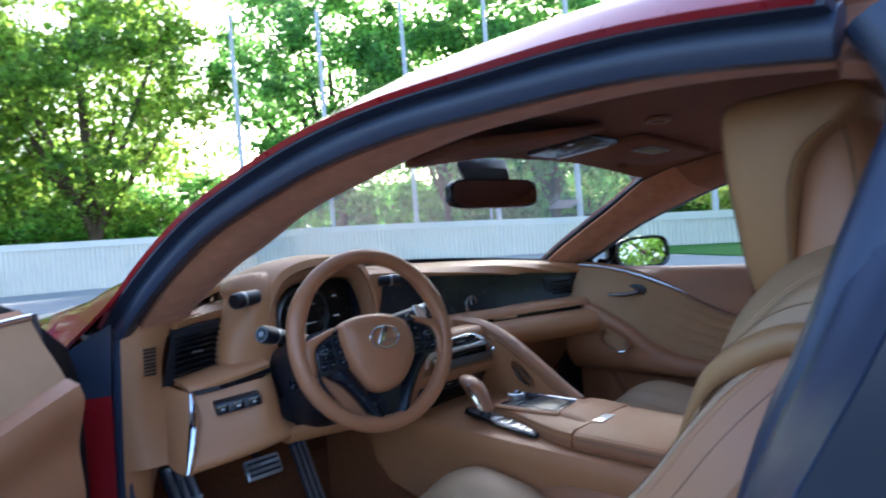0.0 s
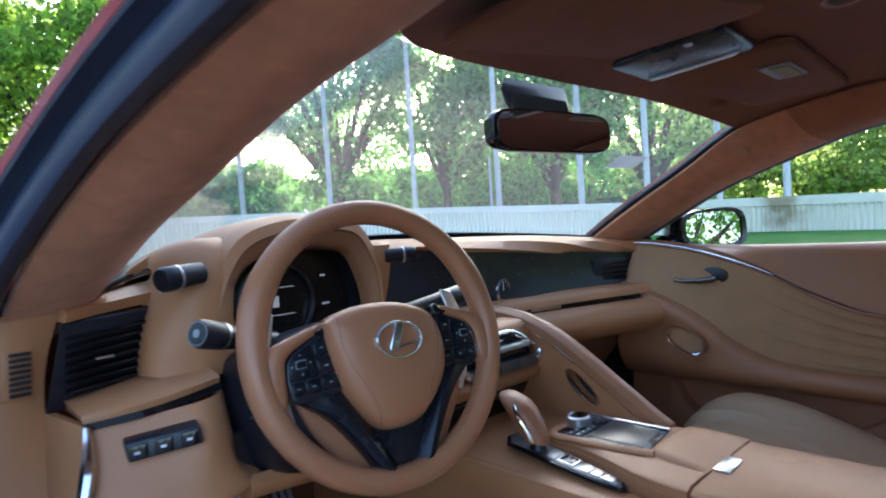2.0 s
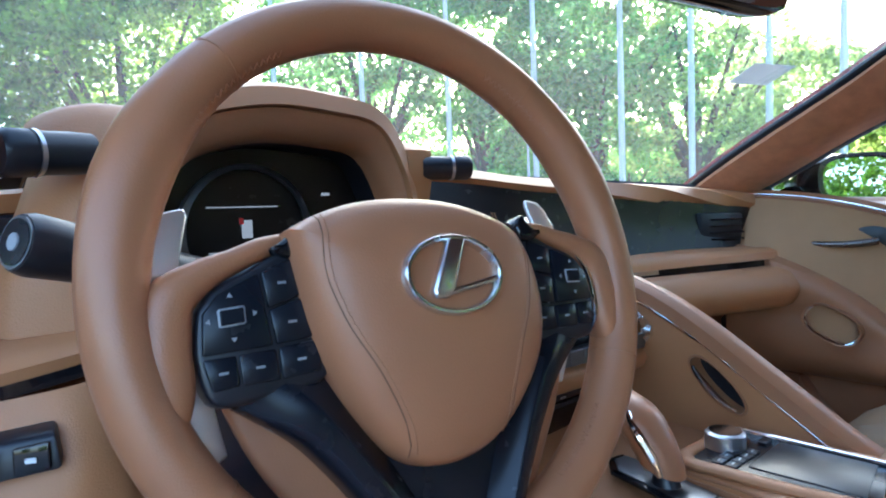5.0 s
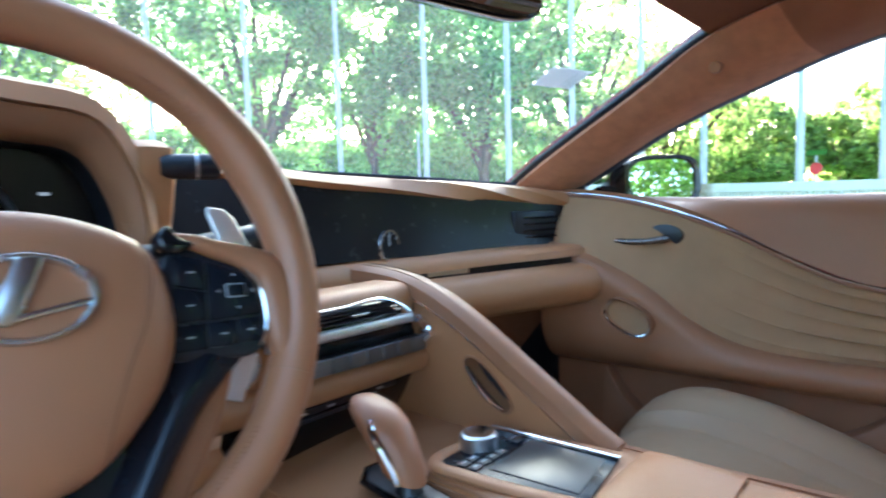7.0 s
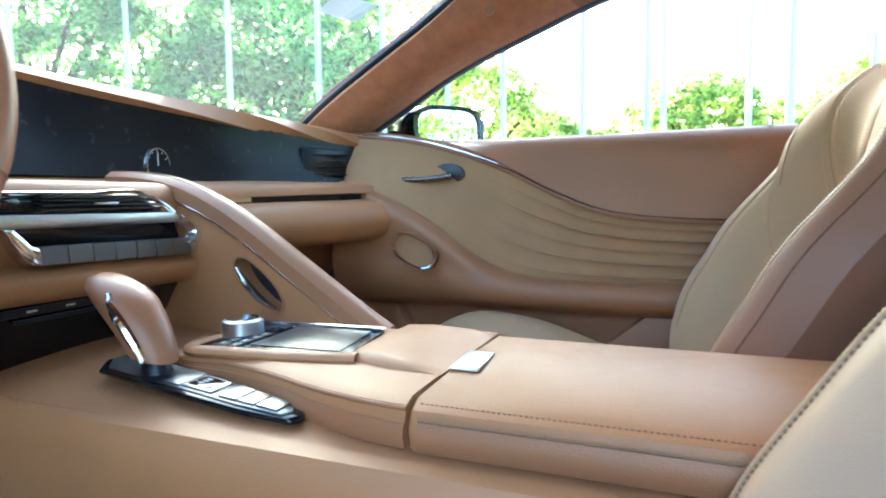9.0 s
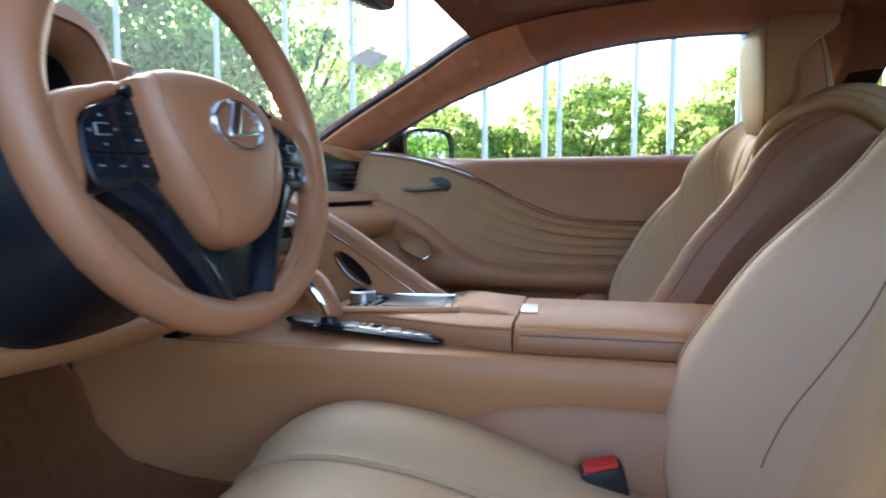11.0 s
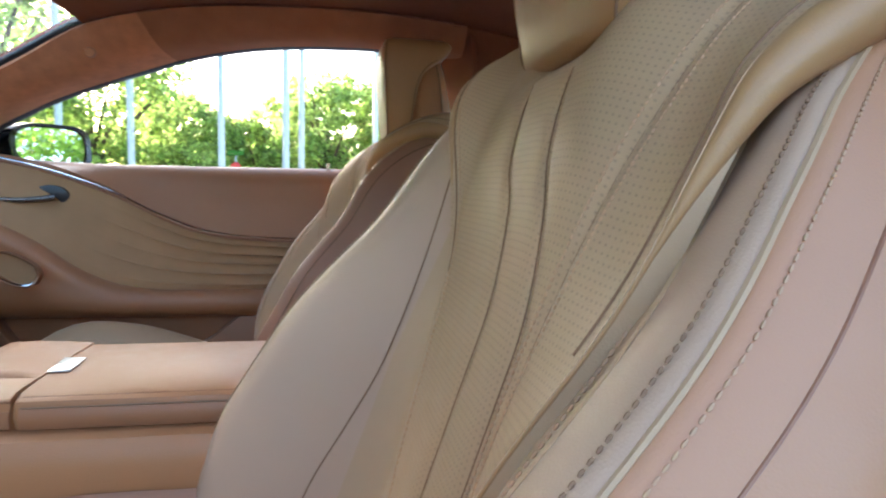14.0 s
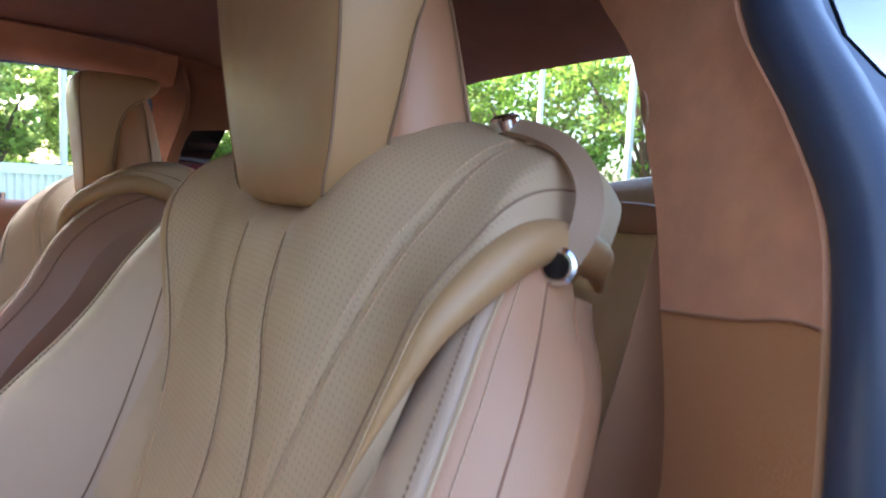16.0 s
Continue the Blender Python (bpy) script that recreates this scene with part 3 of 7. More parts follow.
# roof lining
head = [[(-0.502, -0.18, 1.104), (-0.30, -0.01, 1.150), (CX, 0.05, 1.168), (0.41, 0.03, 1.158), (0.63, -0.03, 1.113)],
        [(-0.49, -0.28, 1.128), (-0.25, -0.20, 1.168), (CX, -0.20, 1.176), (0.36, -0.20, 1.168), (0.60, -0.20, 1.15)],
        [(-0.475, -0.45, 1.165), (-0.25, -0.45, 1.185), (CX, -0.45, 1.19), (0.36, -0.45, 1.185), (0.585, -0.45, 1.165)],
        [(-0.47, -0.80, 1.15), (-0.25, -0.80, 1.175), (CX, -0.80, 1.18), (0.36, -0.80, 1.175), (0.58, -0.80, 1.15)],
        [(-0.52, -1.25, 1.06), (-0.25, -1.30, 1.12), (CX, -1.30, 1.13), (0.36, -1.30, 1.12), (0.63, -1.25, 1.06)]]
tagged(part("ceiling", panel(head, 30, 24, 0.012), HEADLINE), "dark brown suede roof lining", "ceiling", kind="structure")
roof = [[(p[0], p[1], p[2] + 0.05) for p in r] for r in head]
part("roof", panel(roof, 20, 16, 0.008), PAINT, car, "glossy red roof skin")

# windscreen and side glass
wsg = [[INNER_D[0], (-0.3, 0.70, 0.90), (CX, 0.78, 0.91), (0.41, 0.70, 0.90), INNER[0]],
       [(-0.552, 0.16, 0.993), (-0.3, 0.36, 1.05), (CX, 0.43, 1.06), (0.41, 0.38, 1.05), (0.66, 0.20, 0.995)],
       [(-0.506, -0.16, 1.102), (-0.3, 0.0, 1.158), (CX, 0.05, 1.176), (0.41, 0.03, 1.166), (0.63, -0.03, 1.118)]]
ob = tagged(part("window_1", panel(wsg, 20, 10, 0.004), GLASS_W), "large raked windscreen of clear glass", "windscreen", kind="structure")
ob.visible_shadow = False
frit = [[p for p in cr([wsg[0][0], wsg[0][1], wsg[0][2], wsg[0][3], wsg[0][4]], 30)], [p + np.array([0, -0.05, 0.014]) for p in cr(wsg[0], 30)]]
part("screen_border", shell(np.array(frit), 0.003), BLACK, car, "black border along the foot of the windscreen")
sg = [[(0.80, 0.36, 0.825), (0.815, 0.0, 0.815), (0.82, -0.4, 0.815), (0.82, -0.80, 0.815)], [(0.80, 0.345, 0.865), (0.765, 0.0, 0.98), (0.73, -0.4, 1.02), (0.71, -0.80, 1.02)], [(0.80, 0.33, 0.875), (0.75, 0.02, 1.03), (0.695, -0.40, 1.118), (0.675, -0.80, 1.105)]]
ob = part("side_glass", panel(sg, 20, 8, 0.004), GLASS, car, "clear side window glass")
ob.visible_shadow = False

# B pillars, rear quarter panels, rear of the cabin
for side, f in (("passenger", lambda p: p), ("driver", mx)):
    sgn = 1 if side == "passenger" else -1
    # columns run from the door opening inwards, rows from the roof to the floor
    EDGE = ((0.664, -0.806, 1.112, 0.584, -0.850, 1.15), (0.672, -0.832, 1.05, 0.588, -0.862, 1.05), (0.691, -0.819, 1.0, 0.600, -0.850, 1.0),
            (0.724, -0.806, 0.950, 0.624, -0.837, 0.950), (0.751, -0.792, 0.90, 0.644, -0.827, 0.90), (0.764, -0.774, 0.856, 0.661, -0.815, 0.842),
            (0.775, -0.754, 0.79, 0.674, -0.807, 0.79), (0.780, -0.727, 0.60, 0.678, -0.79, 0.60), (0.780, -0.71, 0.30, 0.678, -0.78, 0.30))
    fw = 0.06 if side == "passenger" else 0.0
    if side == "driver":
        EDGE = ((*EDGE[0][:3], 0.505, -0.850, 1.15), (*EDGE[1][:3], 0.558, -0.862, 1.05), *EDGE[2:])
    EDGE = [(a, y + fw, z, d, e + fw * 0.75, k) for a, y, z, d, e, k in EDGE]
    bp = [[f((a, y, z)), f((a - 0.014, y - 0.009, z)), f((a * 0.55 + d * 0.45, y * 0.5 + e * 0.5 - 0.003, z * 0.5 + k * 0.5)), f((d, e, k))] for a, y, z, d, e, k in EDGE]
    gt, gl = grid_of(bp[:6], 12, 40), grid_of(bp[5:], 12, 30)
    # passenger pillar wears the dark headliner colour to stand in for shadow
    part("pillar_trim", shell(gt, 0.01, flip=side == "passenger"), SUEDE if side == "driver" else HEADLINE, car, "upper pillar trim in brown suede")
    part("pillar_trim", shell(gl, 0.01, flip=side == "passenger"), LEATHER, car, "lower pillar trim in brown leather")
    part("pillar_seam", tube([tuple(np.array(q) + np.array([0, 0.0004, 0])) for q in gl[0]], 0.0011, 6), SEAT_F, car)
    line = [np.array(p[0]) + np.array([sgn * 0.017, -0.012, 0]) for p in bp]
    part("door_seal", sweep(cr(line, 40), [(0.018 * math.cos(a), 0.020 * math.sin(a)) for a in np.linspace(0, 6.283, 10, endpoint=False)], up=(sgn, 1, 0)), RUBBER, car, "thick black rubber door seal")
    JW = [0.01, 0.01, 0.012, 0.03, 0.08, 0.115, 0.14, 0.15, 0.15]
    jr = [[np.array(p[0]) + np.array([sgn * a, -c, 0]) for a, c in ((0.02, 0.0), (0.020 + 0.25 * k, 0.012), (0.020 + 0.40 * k, 0.008), (0.020 + 0.70 * k, 0.026), (0.020 + k, 0.040))] for p, k in zip(bp, JW)]
    g = grid_of(jr, 14, 30)
    part("jamb", shell(g[:21], 0.01, flip=side == "driver"), RUBBER, car, "black door jamb")
    part("jamb", shell(g[20:], 0.01, flip=side == "driver"), PAINT, car, "red painted door jamb")
    qp = [[tuple(np.array(p[0]) + np.array([sgn * (k + 0.022), -0.042, 0.0])), tuple(np.array(p[0]) + np.array([sgn * (k + 0.025), -0.16, -0.002])), tuple(np.array(p[0]) + np.array([sgn * (k + 0.02), -0.45, -0.02])), tuple(np.array(p[0]) + np.array([sgn * (k - 0.01), -0.85, -0.10]))] for p, k in zip(bp, JW)]
    g = grid_of(qp, 14, 30)
    part("quarter_panel", shell(g[16:], 0.008, flip=side == "driver"), PAINT, car, "glossy red rear quarter panel")
    part("pillar_cover", shell(g[:17, :3], 0.008, flip=side == "driver"), GLOSSB, car, "gloss black pillar cover")
    # quarter trim behind the pillar, with the small rear window
    qf, qs = (-0.80, -0.825) if side == "passenger" else (-0.86, -0.865)
    qo = [f(p) for p in cr([(0.62, qf, 1.14), (0.66, qf, 0.98), (0.68, qf, 0.80), (0.68, -1.05, 0.72), (0.66, -1.35, 0.72), (0.64, -1.40, 0.92), (0.62, -1.20, 1.07), (0.60, -1.0, 1.13)], 32)]
    qi = [f(p) for p in cr([(0.665, qs - 0.025, 1.01), (0.67, qs - 0.01, 0.98), (0.68, qs, 0.92), (0.675, -0.98, 0.885), (0.665, -1.2, 0.885), (0.66, -1.22, 0.91), (0.66, -1.08, 0.99), (0.66, -0.95, 1.02)], 32)]
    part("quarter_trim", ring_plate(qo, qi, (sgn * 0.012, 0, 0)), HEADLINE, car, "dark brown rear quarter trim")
    part("quarter_lower", panel([[f((0.69, -0.84, 0.82)), f((0.67, -1.4, 0.80))], [f((0.69, -0.84, 0.25)), f((0.67, -1.4, 0.25))]], 6, 6, 0.012, flip=side == "driver"), LEATHER_DK, car)
for side, f in (("passenger", lambda p: p), ("driver", mx)):
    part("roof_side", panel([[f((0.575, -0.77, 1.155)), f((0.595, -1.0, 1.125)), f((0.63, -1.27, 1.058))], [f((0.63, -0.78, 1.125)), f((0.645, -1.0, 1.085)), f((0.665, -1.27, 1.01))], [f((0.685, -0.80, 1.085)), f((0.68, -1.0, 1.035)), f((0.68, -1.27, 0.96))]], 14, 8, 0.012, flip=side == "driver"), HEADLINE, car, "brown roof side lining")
shelf = [[(-0.58, -1.28, 0.82), (CX, -1.32, 0.84), (0.69, -1.28, 0.82)], [(-0.58, -1.75, 0.86), (CX, -1.8, 0.88), (0.69, -1.75, 0.86)]]
part("parcel_shelf", panel(shelf, 12, 8, 0.015), HEADLINE, car, "dark brown parcel shelf")
rg = [[(-0.50, -1.27, 1.06), (CX, -1.30, 1.125), (0.61, -1.27, 1.06)], [(-0.58, -1.95, 0.90), (CX, -2.02, 0.94), (0.69, -1.95, 0.90)]]
ob = part("rear_glass", panel(rg, 12, 8, 0.004), GLASS, car, "clear raked rear window")
ob.visible_shadow = False
# rear deck, lower sides and wheels of the body
deck = [[(-0.60, -1.93, 0.88), (CX, -2.0, 0.92), (0.71, -1.93, 0.88)], [(-0.66, -2.35, 0.84), (CX, -2.45, 0.87), (0.77, -2.35, 0.84)], [(-0.70, -2.42, 0.60), (CX, -2.52, 0.62), (0.81, -2.42, 0.60)], [(-0.70, -2.38, 0.18), (CX, -2.46, 0.18), (0.81, -2.38, 0.18)]]
part("rear_deck", panel(deck, 16, 18, 0.01), PAINT, car, "glossy red boot lid and rear end")
nose = [[(-0.76, 1.8, 0.70), (CX, 1.92, 0.74), (0.87, 1.8, 0.70)], [(-0.78, 2.02, 0.58), (CX, 2.18, 0.60), (0.89, 2.02, 0.58)], [(-0.80, 2.0, 0.16), (CX, 2.16, 0.14), (0.91, 2.0, 0.16)]]
part("front_end", panel(nose, 16, 14, 0.01), PAINT, car, "glossy red nose")
for f in (lambda p: p, mx):
    sd_ = [[f((0.80, -0.84, 0.80)), f((0.85, -1.3, 0.82)), f((0.84, -1.9, 0.84)), f((0.77, -2.36, 0.84))], [f((0.92, -0.84, 0.66)), f((0.97, -1.3, 0.66)), f((0.95, -1.9, 0.66)), f((0.81, -2.42, 0.60))], [f((0.93, -0.84, 0.20)), f((0.95, -1.3, 0.34)), f((0.94, -1.9, 0.34)), f((0.81, -2.38, 0.18))]]
    part("rear_wing", panel(sd_, 18, 12, 0.01), PAINT, car, "glossy red rear wing")
    for wy in (1.22, -1.62):
        x0, x1 = f((0.70, 0, 0))[0], f((0.92, 0, 0))[0]
        wc = lambda x, r: [(x, wy + r * math.cos(a), GZ + 0.34 + r * math.sin(a)) for a in np.linspace(0, 6.283, 40, endpoint=False)]  # noqa: E731
        wh = part("wheel", loft([wc(x0 * 0.98 + x1 * 0.02, 0.25), wc(x0, 0.33), wc(x0 * 0.9 + x1 * 0.1, 0.34), wc(x0 * 0.1 + x1 * 0.9, 0.34), wc(x1, 0.33), wc(x1 * 0.98 + x0 * 0.02, 0.25)]), RUBBER, car, "black tyre on a metal rim")
        part("rim", loft([wc(x0 * 0.2 + x1 * 0.8, 0.245), wc(x1, 0.245), wc(x1, 0.225), wc(x0 * 0.12 + x1 * 0.88, 0.06), wc(x0 * 0.06 + x1 * 0.94, 0.03)]), SATIN, wh, "satin metal rim")
# floor, sill, footwell
fl = [[(-0.80, 0.95, 0.42), (CX, 0.95, 0.42), (0.86, 0.95, 0.42)], [(-0.80, 0.72, 0.20), (CX, 0.72, 0.20), (0.86, 0.72, 0.20)], [(-0.80, 0.3, 0.19), (CX, 0.3, 0.19), (0.86, 0.3, 0.19)], [(-0.80, -1.2, 0.20), (CX, -1.2, 0.20), (0.86, -1.2, 0.20)]]
tagged(part("floor", panel(fl, 10, 24, 0.03, flip=True), CARPET), "brown carpet floor of the car", "carpet", kind="structure")
part("bulkhead", box((CX, 0.88, 0.53), (1.60, 0.03, 0.68)), CARPET, car, "brown carpeted bulkhead")
for side, f in (("passenger", lambda p: p), ("driver", mx)):
    part("sill", loft([[f((0.80, y, 0.18)), f((0.80, y, 0.34)), f((0.84, y, 0.36)), f((0.93, y, 0.34)), f((0.95, y, 0.14))] for y in (0.5, -0.8)]), PAINT if side == "driver" else BLACK, car, "door sill")
# side sheets added to stop outside light leaking into the footwells
for f, y0 in ((lambda p: p, 0.345), (mx, 0.40)):
    part("footwell_side", plate([f((0.80, y0, 0.18)), f((0.80, 0.90, 0.18)), f((0.80, 0.90, 0.87)), f((0.80, 0.62, 0.875)), f((0.80, y0, 0.845))], (0.008, 0, 0)), CARPET, car, "brown carpeted footwell side")
part("dash_shelf", panel([[(-0.74, 0.44, 0.845), (CX, 0.76, 0.875), (0.85, 0.44, 0.845)], [(-0.74, 0.88, 0.84), (CX, 0.90, 0.86), (0.85, 0.88, 0.84)]], 12, 6, 0.01), BLACK, car, "black scuttle below the windscreen")
part("rear_bulkhead", box((CX, -1.42, 0.52), (1.3, 0.04, 0.75)), HEADLINE, car)
# front wing and bonnet seen past the open door
wing = [[(-0.742, 0.49, 0.900), (-0.80, 0.46, 0.868), (-0.860, 0.44, 0.80), (-0.90, 0.44, 0.70), (-0.92, 0.44, 0.30)], [(-0.70, 0.80, 0.880), (-0.80, 0.78, 0.848), (-0.885, 0.76, 0.79), (-0.94, 0.75, 0.70), (-0.95, 0.75, 0.30)],
        [(-0.62, 1.2, 0.84), (-0.76, 1.2, 0.835), (-0.87, 1.2, 0.80), (-0.95, 1.2, 0.72), (-0.96, 1.2, 0.30)], [(-0.55, 1.8, 0.72), (-0.70, 1.8, 0.72), (-0.82, 1.8, 0.69), (-0.92, 1.8, 0.62), (-0.94, 1.8, 0.30)]]
part("front_wing", panel(wing, 24, 24, 0.01), PAINT, car, "glossy red front wing")
wing_p = [[(mx(p)[0], p[1] - 0.02, p[2] - 0.035) for p in r] for r in wing]
part("front_wing", panel(wing_p, 24, 24, 0.01, flip=True), PAINT, car, "glossy red front wing")
foot = [[(-0.690, 0.29, 0.956), (-0.720, 0.27, 0.948), (-0.743, 0.256, 0.932)], [(-0.722, 0.38, 0.934), (-0.752, 0.33, 0.918), (-0.768, 0.295, 0.893)],
        [(-0.742, 0.47, 0.908), (-0.772, 0.40, 0.893), (-0.786, 0.345, 0.862)], [(-0.780, 0.56, 0.886), (-0.806, 0.49, 0.866), (-0.815, 0.425, 0.812)]]
part("pillar_foot", panel(foot, 14, 20, 0.006), PAINT, car, "glossy red foot of the windscreen pillar")
bon = [[(-0.735, 0.50, 0.893), (-0.3, 0.74, 0.895), (CX, 0.80, 0.90), (0.41, 0.74, 0.895), (0.855, 0.44, 0.86)], [(-0.695, 0.85, 0.874), (-0.3, 1.0, 0.90), (CX, 1.02, 0.905), (0.41, 1.0, 0.90), (0.81, 0.85, 0.87)], [(-0.55, 1.8, 0.72), (-0.3, 1.9, 0.74), (CX, 1.92, 0.75), (0.41, 1.9, 0.74), (0.66, 1.8, 0.72)]]
part("bonnet", panel(bon, 24, 16, 0.01), PAINT, car, "glossy red bonnet")
part("jamb", panel([[(-0.735, 0.35, 0.875), (-0.785, 0.37, 0.845), (-0.86, 0.43, 0.785)], [(-0.74, 0.36, 0.74), (-0.81, 0.40, 0.74), (-0.90, 0.43, 0.74)]], 8, 6, 0.01, flip=True), RUBBER, car, "black hinge cover")
part("jamb", panel([[(-0.74, 0.36, 0.74), (-0.81, 0.40, 0.74), (-0.90, 0.43, 0.74)], [(-0.75, 0.36, 0.28), (-0.82, 0.40, 0.28), (-0.91, 0.43, 0.28)]], 8, 6, 0.01, flip=True), PAINT, car, "red painted hinge jamb")
part("door_seal", sweep(cr([(-0.715, 0.355, 0.87), (-0.725, 0.35, 0.74), (-0.735, 0.345, 0.5), (-0.74, 0.34, 0.22)], 20), [(0.018 * math.cos(a), 0.016 * math.sin(a)) for a in np.linspace(0, 6.283, 10, endpoint=False)], up=(-1, -1, 0)), RUBBER, car, "black rubber door seal")
part("check_strap", tube([(-0.80, 0.385, 0.585), (-0.86, 0.33, 0.585)], 0.012, 8), BLACK, car, "black door check strap")


# ---- doors ----
CHR = [(0.31, 0.859), (0.159, 0.842), (0.036, 0.808), (-0.055, 0.772), (-0.131, 0.733), (-0.204, 0.701), (-0.282, 0.685), (-0.355, 0.679), (-0.442, 0.676), (-0.78, 0.672)]
SILL = (0.850, 0.838, 0.831, 0.836)    # height of the door's top edge, front to rear
ARM = [(0.31, 0.755), (0.233, 0.733), (0.156, 0.698), (0.076, 0.648), (0.01, 0.594), (-0.043, 0.571), (-0.108, 0.557), (-0.21, 0.552), (-0.36, 0.553), (-0.78, 0.555)]


def door(name, label, f, m, flip):
    d = thing(name, label, "car door")
    T = lambda bm: moved(bm, m)  # noqa: E731
    P3 = lambda rows: [[f(p) for p in r] for r in rows]  # noqa: E731
    ch = cr([(0.746, y, z) for y, z in CHR], 30)
    ch[:, 0] = np.interp(-ch[:, 1], [-0.31, -0.06, 0.5], [0.738, 0.744, 0.757])
    ar = cr([(0.0, y, z) for y, z in ARM], 30)
    ar[:, 0] = np.interp(-ar[:, 1], [-0.31, -0.23, -0.08, 0.04, 0.3, 0.78], [0.675, 0.672, 0.695, 0.722, 0.735, 0.74])
    ys = ch[:, 1]
    bz = [np.interp(-y, [-0.31, -0.18, 0.0, 0.8], SILL) for y in ys]
    rows = [[(0.815, y, z - 0.022) for y, z in zip(ys[::3], bz[::3])], [(0.805, y, z - 0.004) for y, z in zip(ys[::3], bz[::3])], [(0.788, y, z) for y, z in zip(ys[::3], bz[::3])], [(0.775, y, z - 0.007) for y, z in zip(ys[::3], bz[::3])],
            [((0.768 + c[0]) / 2, c[1], (z - 0.015 + c[2]) / 2 + 0.004) for c, z in zip(ch[::3], bz[::3])], [(c[0], c[1], c[2] + 0.002) for c in ch[::3]]]
    rows = [r + [(r[-1][0], -0.78, r[-1][2])] for r in rows]
    part("upper_panel", T(panel(P3(rows), 40, 18, 0.01, flip)), LEATHER_DK, d, "smooth brown leather upper panel")
    part("trim_gap", T(tube([f(c + np.array([-0.0120, 0, -0.0030])) for c in cr(ch, 60)], 0.0046, 8)), SEAT_F, d, "brown leather welt under the trim strip")
    part("trim_strip", T(tube([f(c + np.array([-0.0150, 0, 0.0018])) for c in cr(ch, 60)], 0.0022, 8)), CHROME, d, "thin chrome trim strip")

    def waves(u, v):
        w = smooth(0.22, 0.6, u)
        return w * (0.010 * abs(math.sin(math.pi * (v * 5.6 + 0.15))) ** 0.38 - 0.007)
    mid = [[tuple(c) for c in ch[::2]] + [(0.757, -0.78, 0.672)], [tuple((np.array(c) * 0.6 + np.array(a) * 0.4) + np.array([0.004, 0, 0])) for c, a in zip(ch[::2], ar[::2])] + [(0.755, -0.78, 0.625)], [tuple((np.array(c) * 0.2 + np.array(a) * 0.8)) for c, a in zip(ch[::2], ar[::2])] + [(0.75, -0.78, 0.575)], [tuple(a) for a in ar[::2]] + [(0.74, -0.78, 0.555)]]
    part("suede_panel", T(panel(P3(mid), 70, 110, 0.01, flip, waves)), SUEDE_LT, d, "tan suede panel with flowing wave folds")
    rows = [[tuple(a + np.array([0.003, 0, -0.002])) for a in ar[::2]],
            [(a[0] - 0.016, a[1], a[2] - 0.004) for a in ar[::2]],
            [(np.interp(a[1], [-0.78, -0.1, 0.05, 0.2, 0.31], [0.71, 0.70, 0.680, 0.668, 0.668]), a[1], a[2] * 0.62 + 0.522 * 0.38) for a in ar[::2]],
            [(np.interp(a[1], [-0.78, -0.1, 0.05, 0.2, 0.31], [0.71, 0.70, 0.682, 0.670, 0.668]), a[1], a[2] * 0.2 + 0.522 * 0.8) for a in ar[::2]],
            [(0.715, a[1], 0.516) for a in ar[::2]], [(0.772, a[1], 0.514) for a in ar[::2]]]
    part("armrest", T(panel(P3(rows), 50, 24, 0.012, flip)), LEATHER_DK, d, "sculpted brown leather armrest")
    rows = [[(0.772, y, 0.515) for y in (0.33, 0.1, -0.2, -0.5, -0.78)], [(0.774, y, 0.40) for y in (0.33, 0.1, -0.2, -0.5, -0.78)], [(0.78, y, 0.22) for y in (0.33, 0.1, -0.2, -0.5, -0.78)]]
    part("lower_panel", T(panel(P3(rows), 20, 10, 0.012, flip)), LEATHER_DK, d, "brown lower door panel")
    pk = [(0.20, 0.497), (0.165, 0.44), (0.12, 0.40), (0.0, 0.395), (-0.20, 0.42), (-0.25, 0.45), (-0.31, 0.50), (-0.42, 0.50), (-0.42, 0.28), (0.22, 0.28)]
    part("map_pocket", T(plate([f((0.722, y, z)) for y, z in pk], np.array(f((0.772, 0, 0))) - np.array(f((0.722, 0, 0))), 0.006)), LEATHER_DK, d, "brown moulded map pocket")
    # oval pull recess
    c0 = np.array([0.648, 0.117, 0.619])
    e1, e2 = np.array([0.010, -0.040, -0.023]), np.array([0.002, -0.0125, 0.025])
    oval = lambda k, off: [f(tuple(c0 + e1 * k * math.copysign(abs(math.cos(a)) ** 0.8, math.cos(a)) + e2 * k * math.copysign(abs(math.sin(a)) ** 0.8, math.sin(a)) + np.array([off, 0, 0]))) for a in np.linspace(0, 6.283, 32, endpoint=False)]  # noqa: E731
    part("pull_ring", T(ring_plate(oval(1.02, -0.017), oval(0.93, -0.013), np.array(f((0.02, 0, 0))) - np.array(f((0, 0, 0))))), LEATHER_DK, d, "oval leather ring of the door pull")
    part("pull_trim", T(tube([oval(0.93, -0.0140)[i % 32] for i in range(14, 37)], [0.0010, 0.0024, 0.0030, 0.0024, 0.0010], 6)), CHROME, d, "thin chrome arc in the door pull")
    part("pull_inset", T(plate(oval(0.95, 0.002), np.array(f((0.004, 0, 0))) - np.array(f((0, 0, 0))))), SUEDE_LT, d, "tan suede inset of the door pull")
    # lever
    lev = cr([(0.715, 0.205, 0.767), (0.700, 0.16, 0.760), (0.700, 0.11, 0.760), (0.712, 0.066, 0.766)], 16)
    hd = part("door_handle", T(tube([f(p) for p in lev], [0.003, 0.0065, 0.0080, 0.0095], 10, flat=0.75)), SMOKE, d, "slim dark chrome door lever")
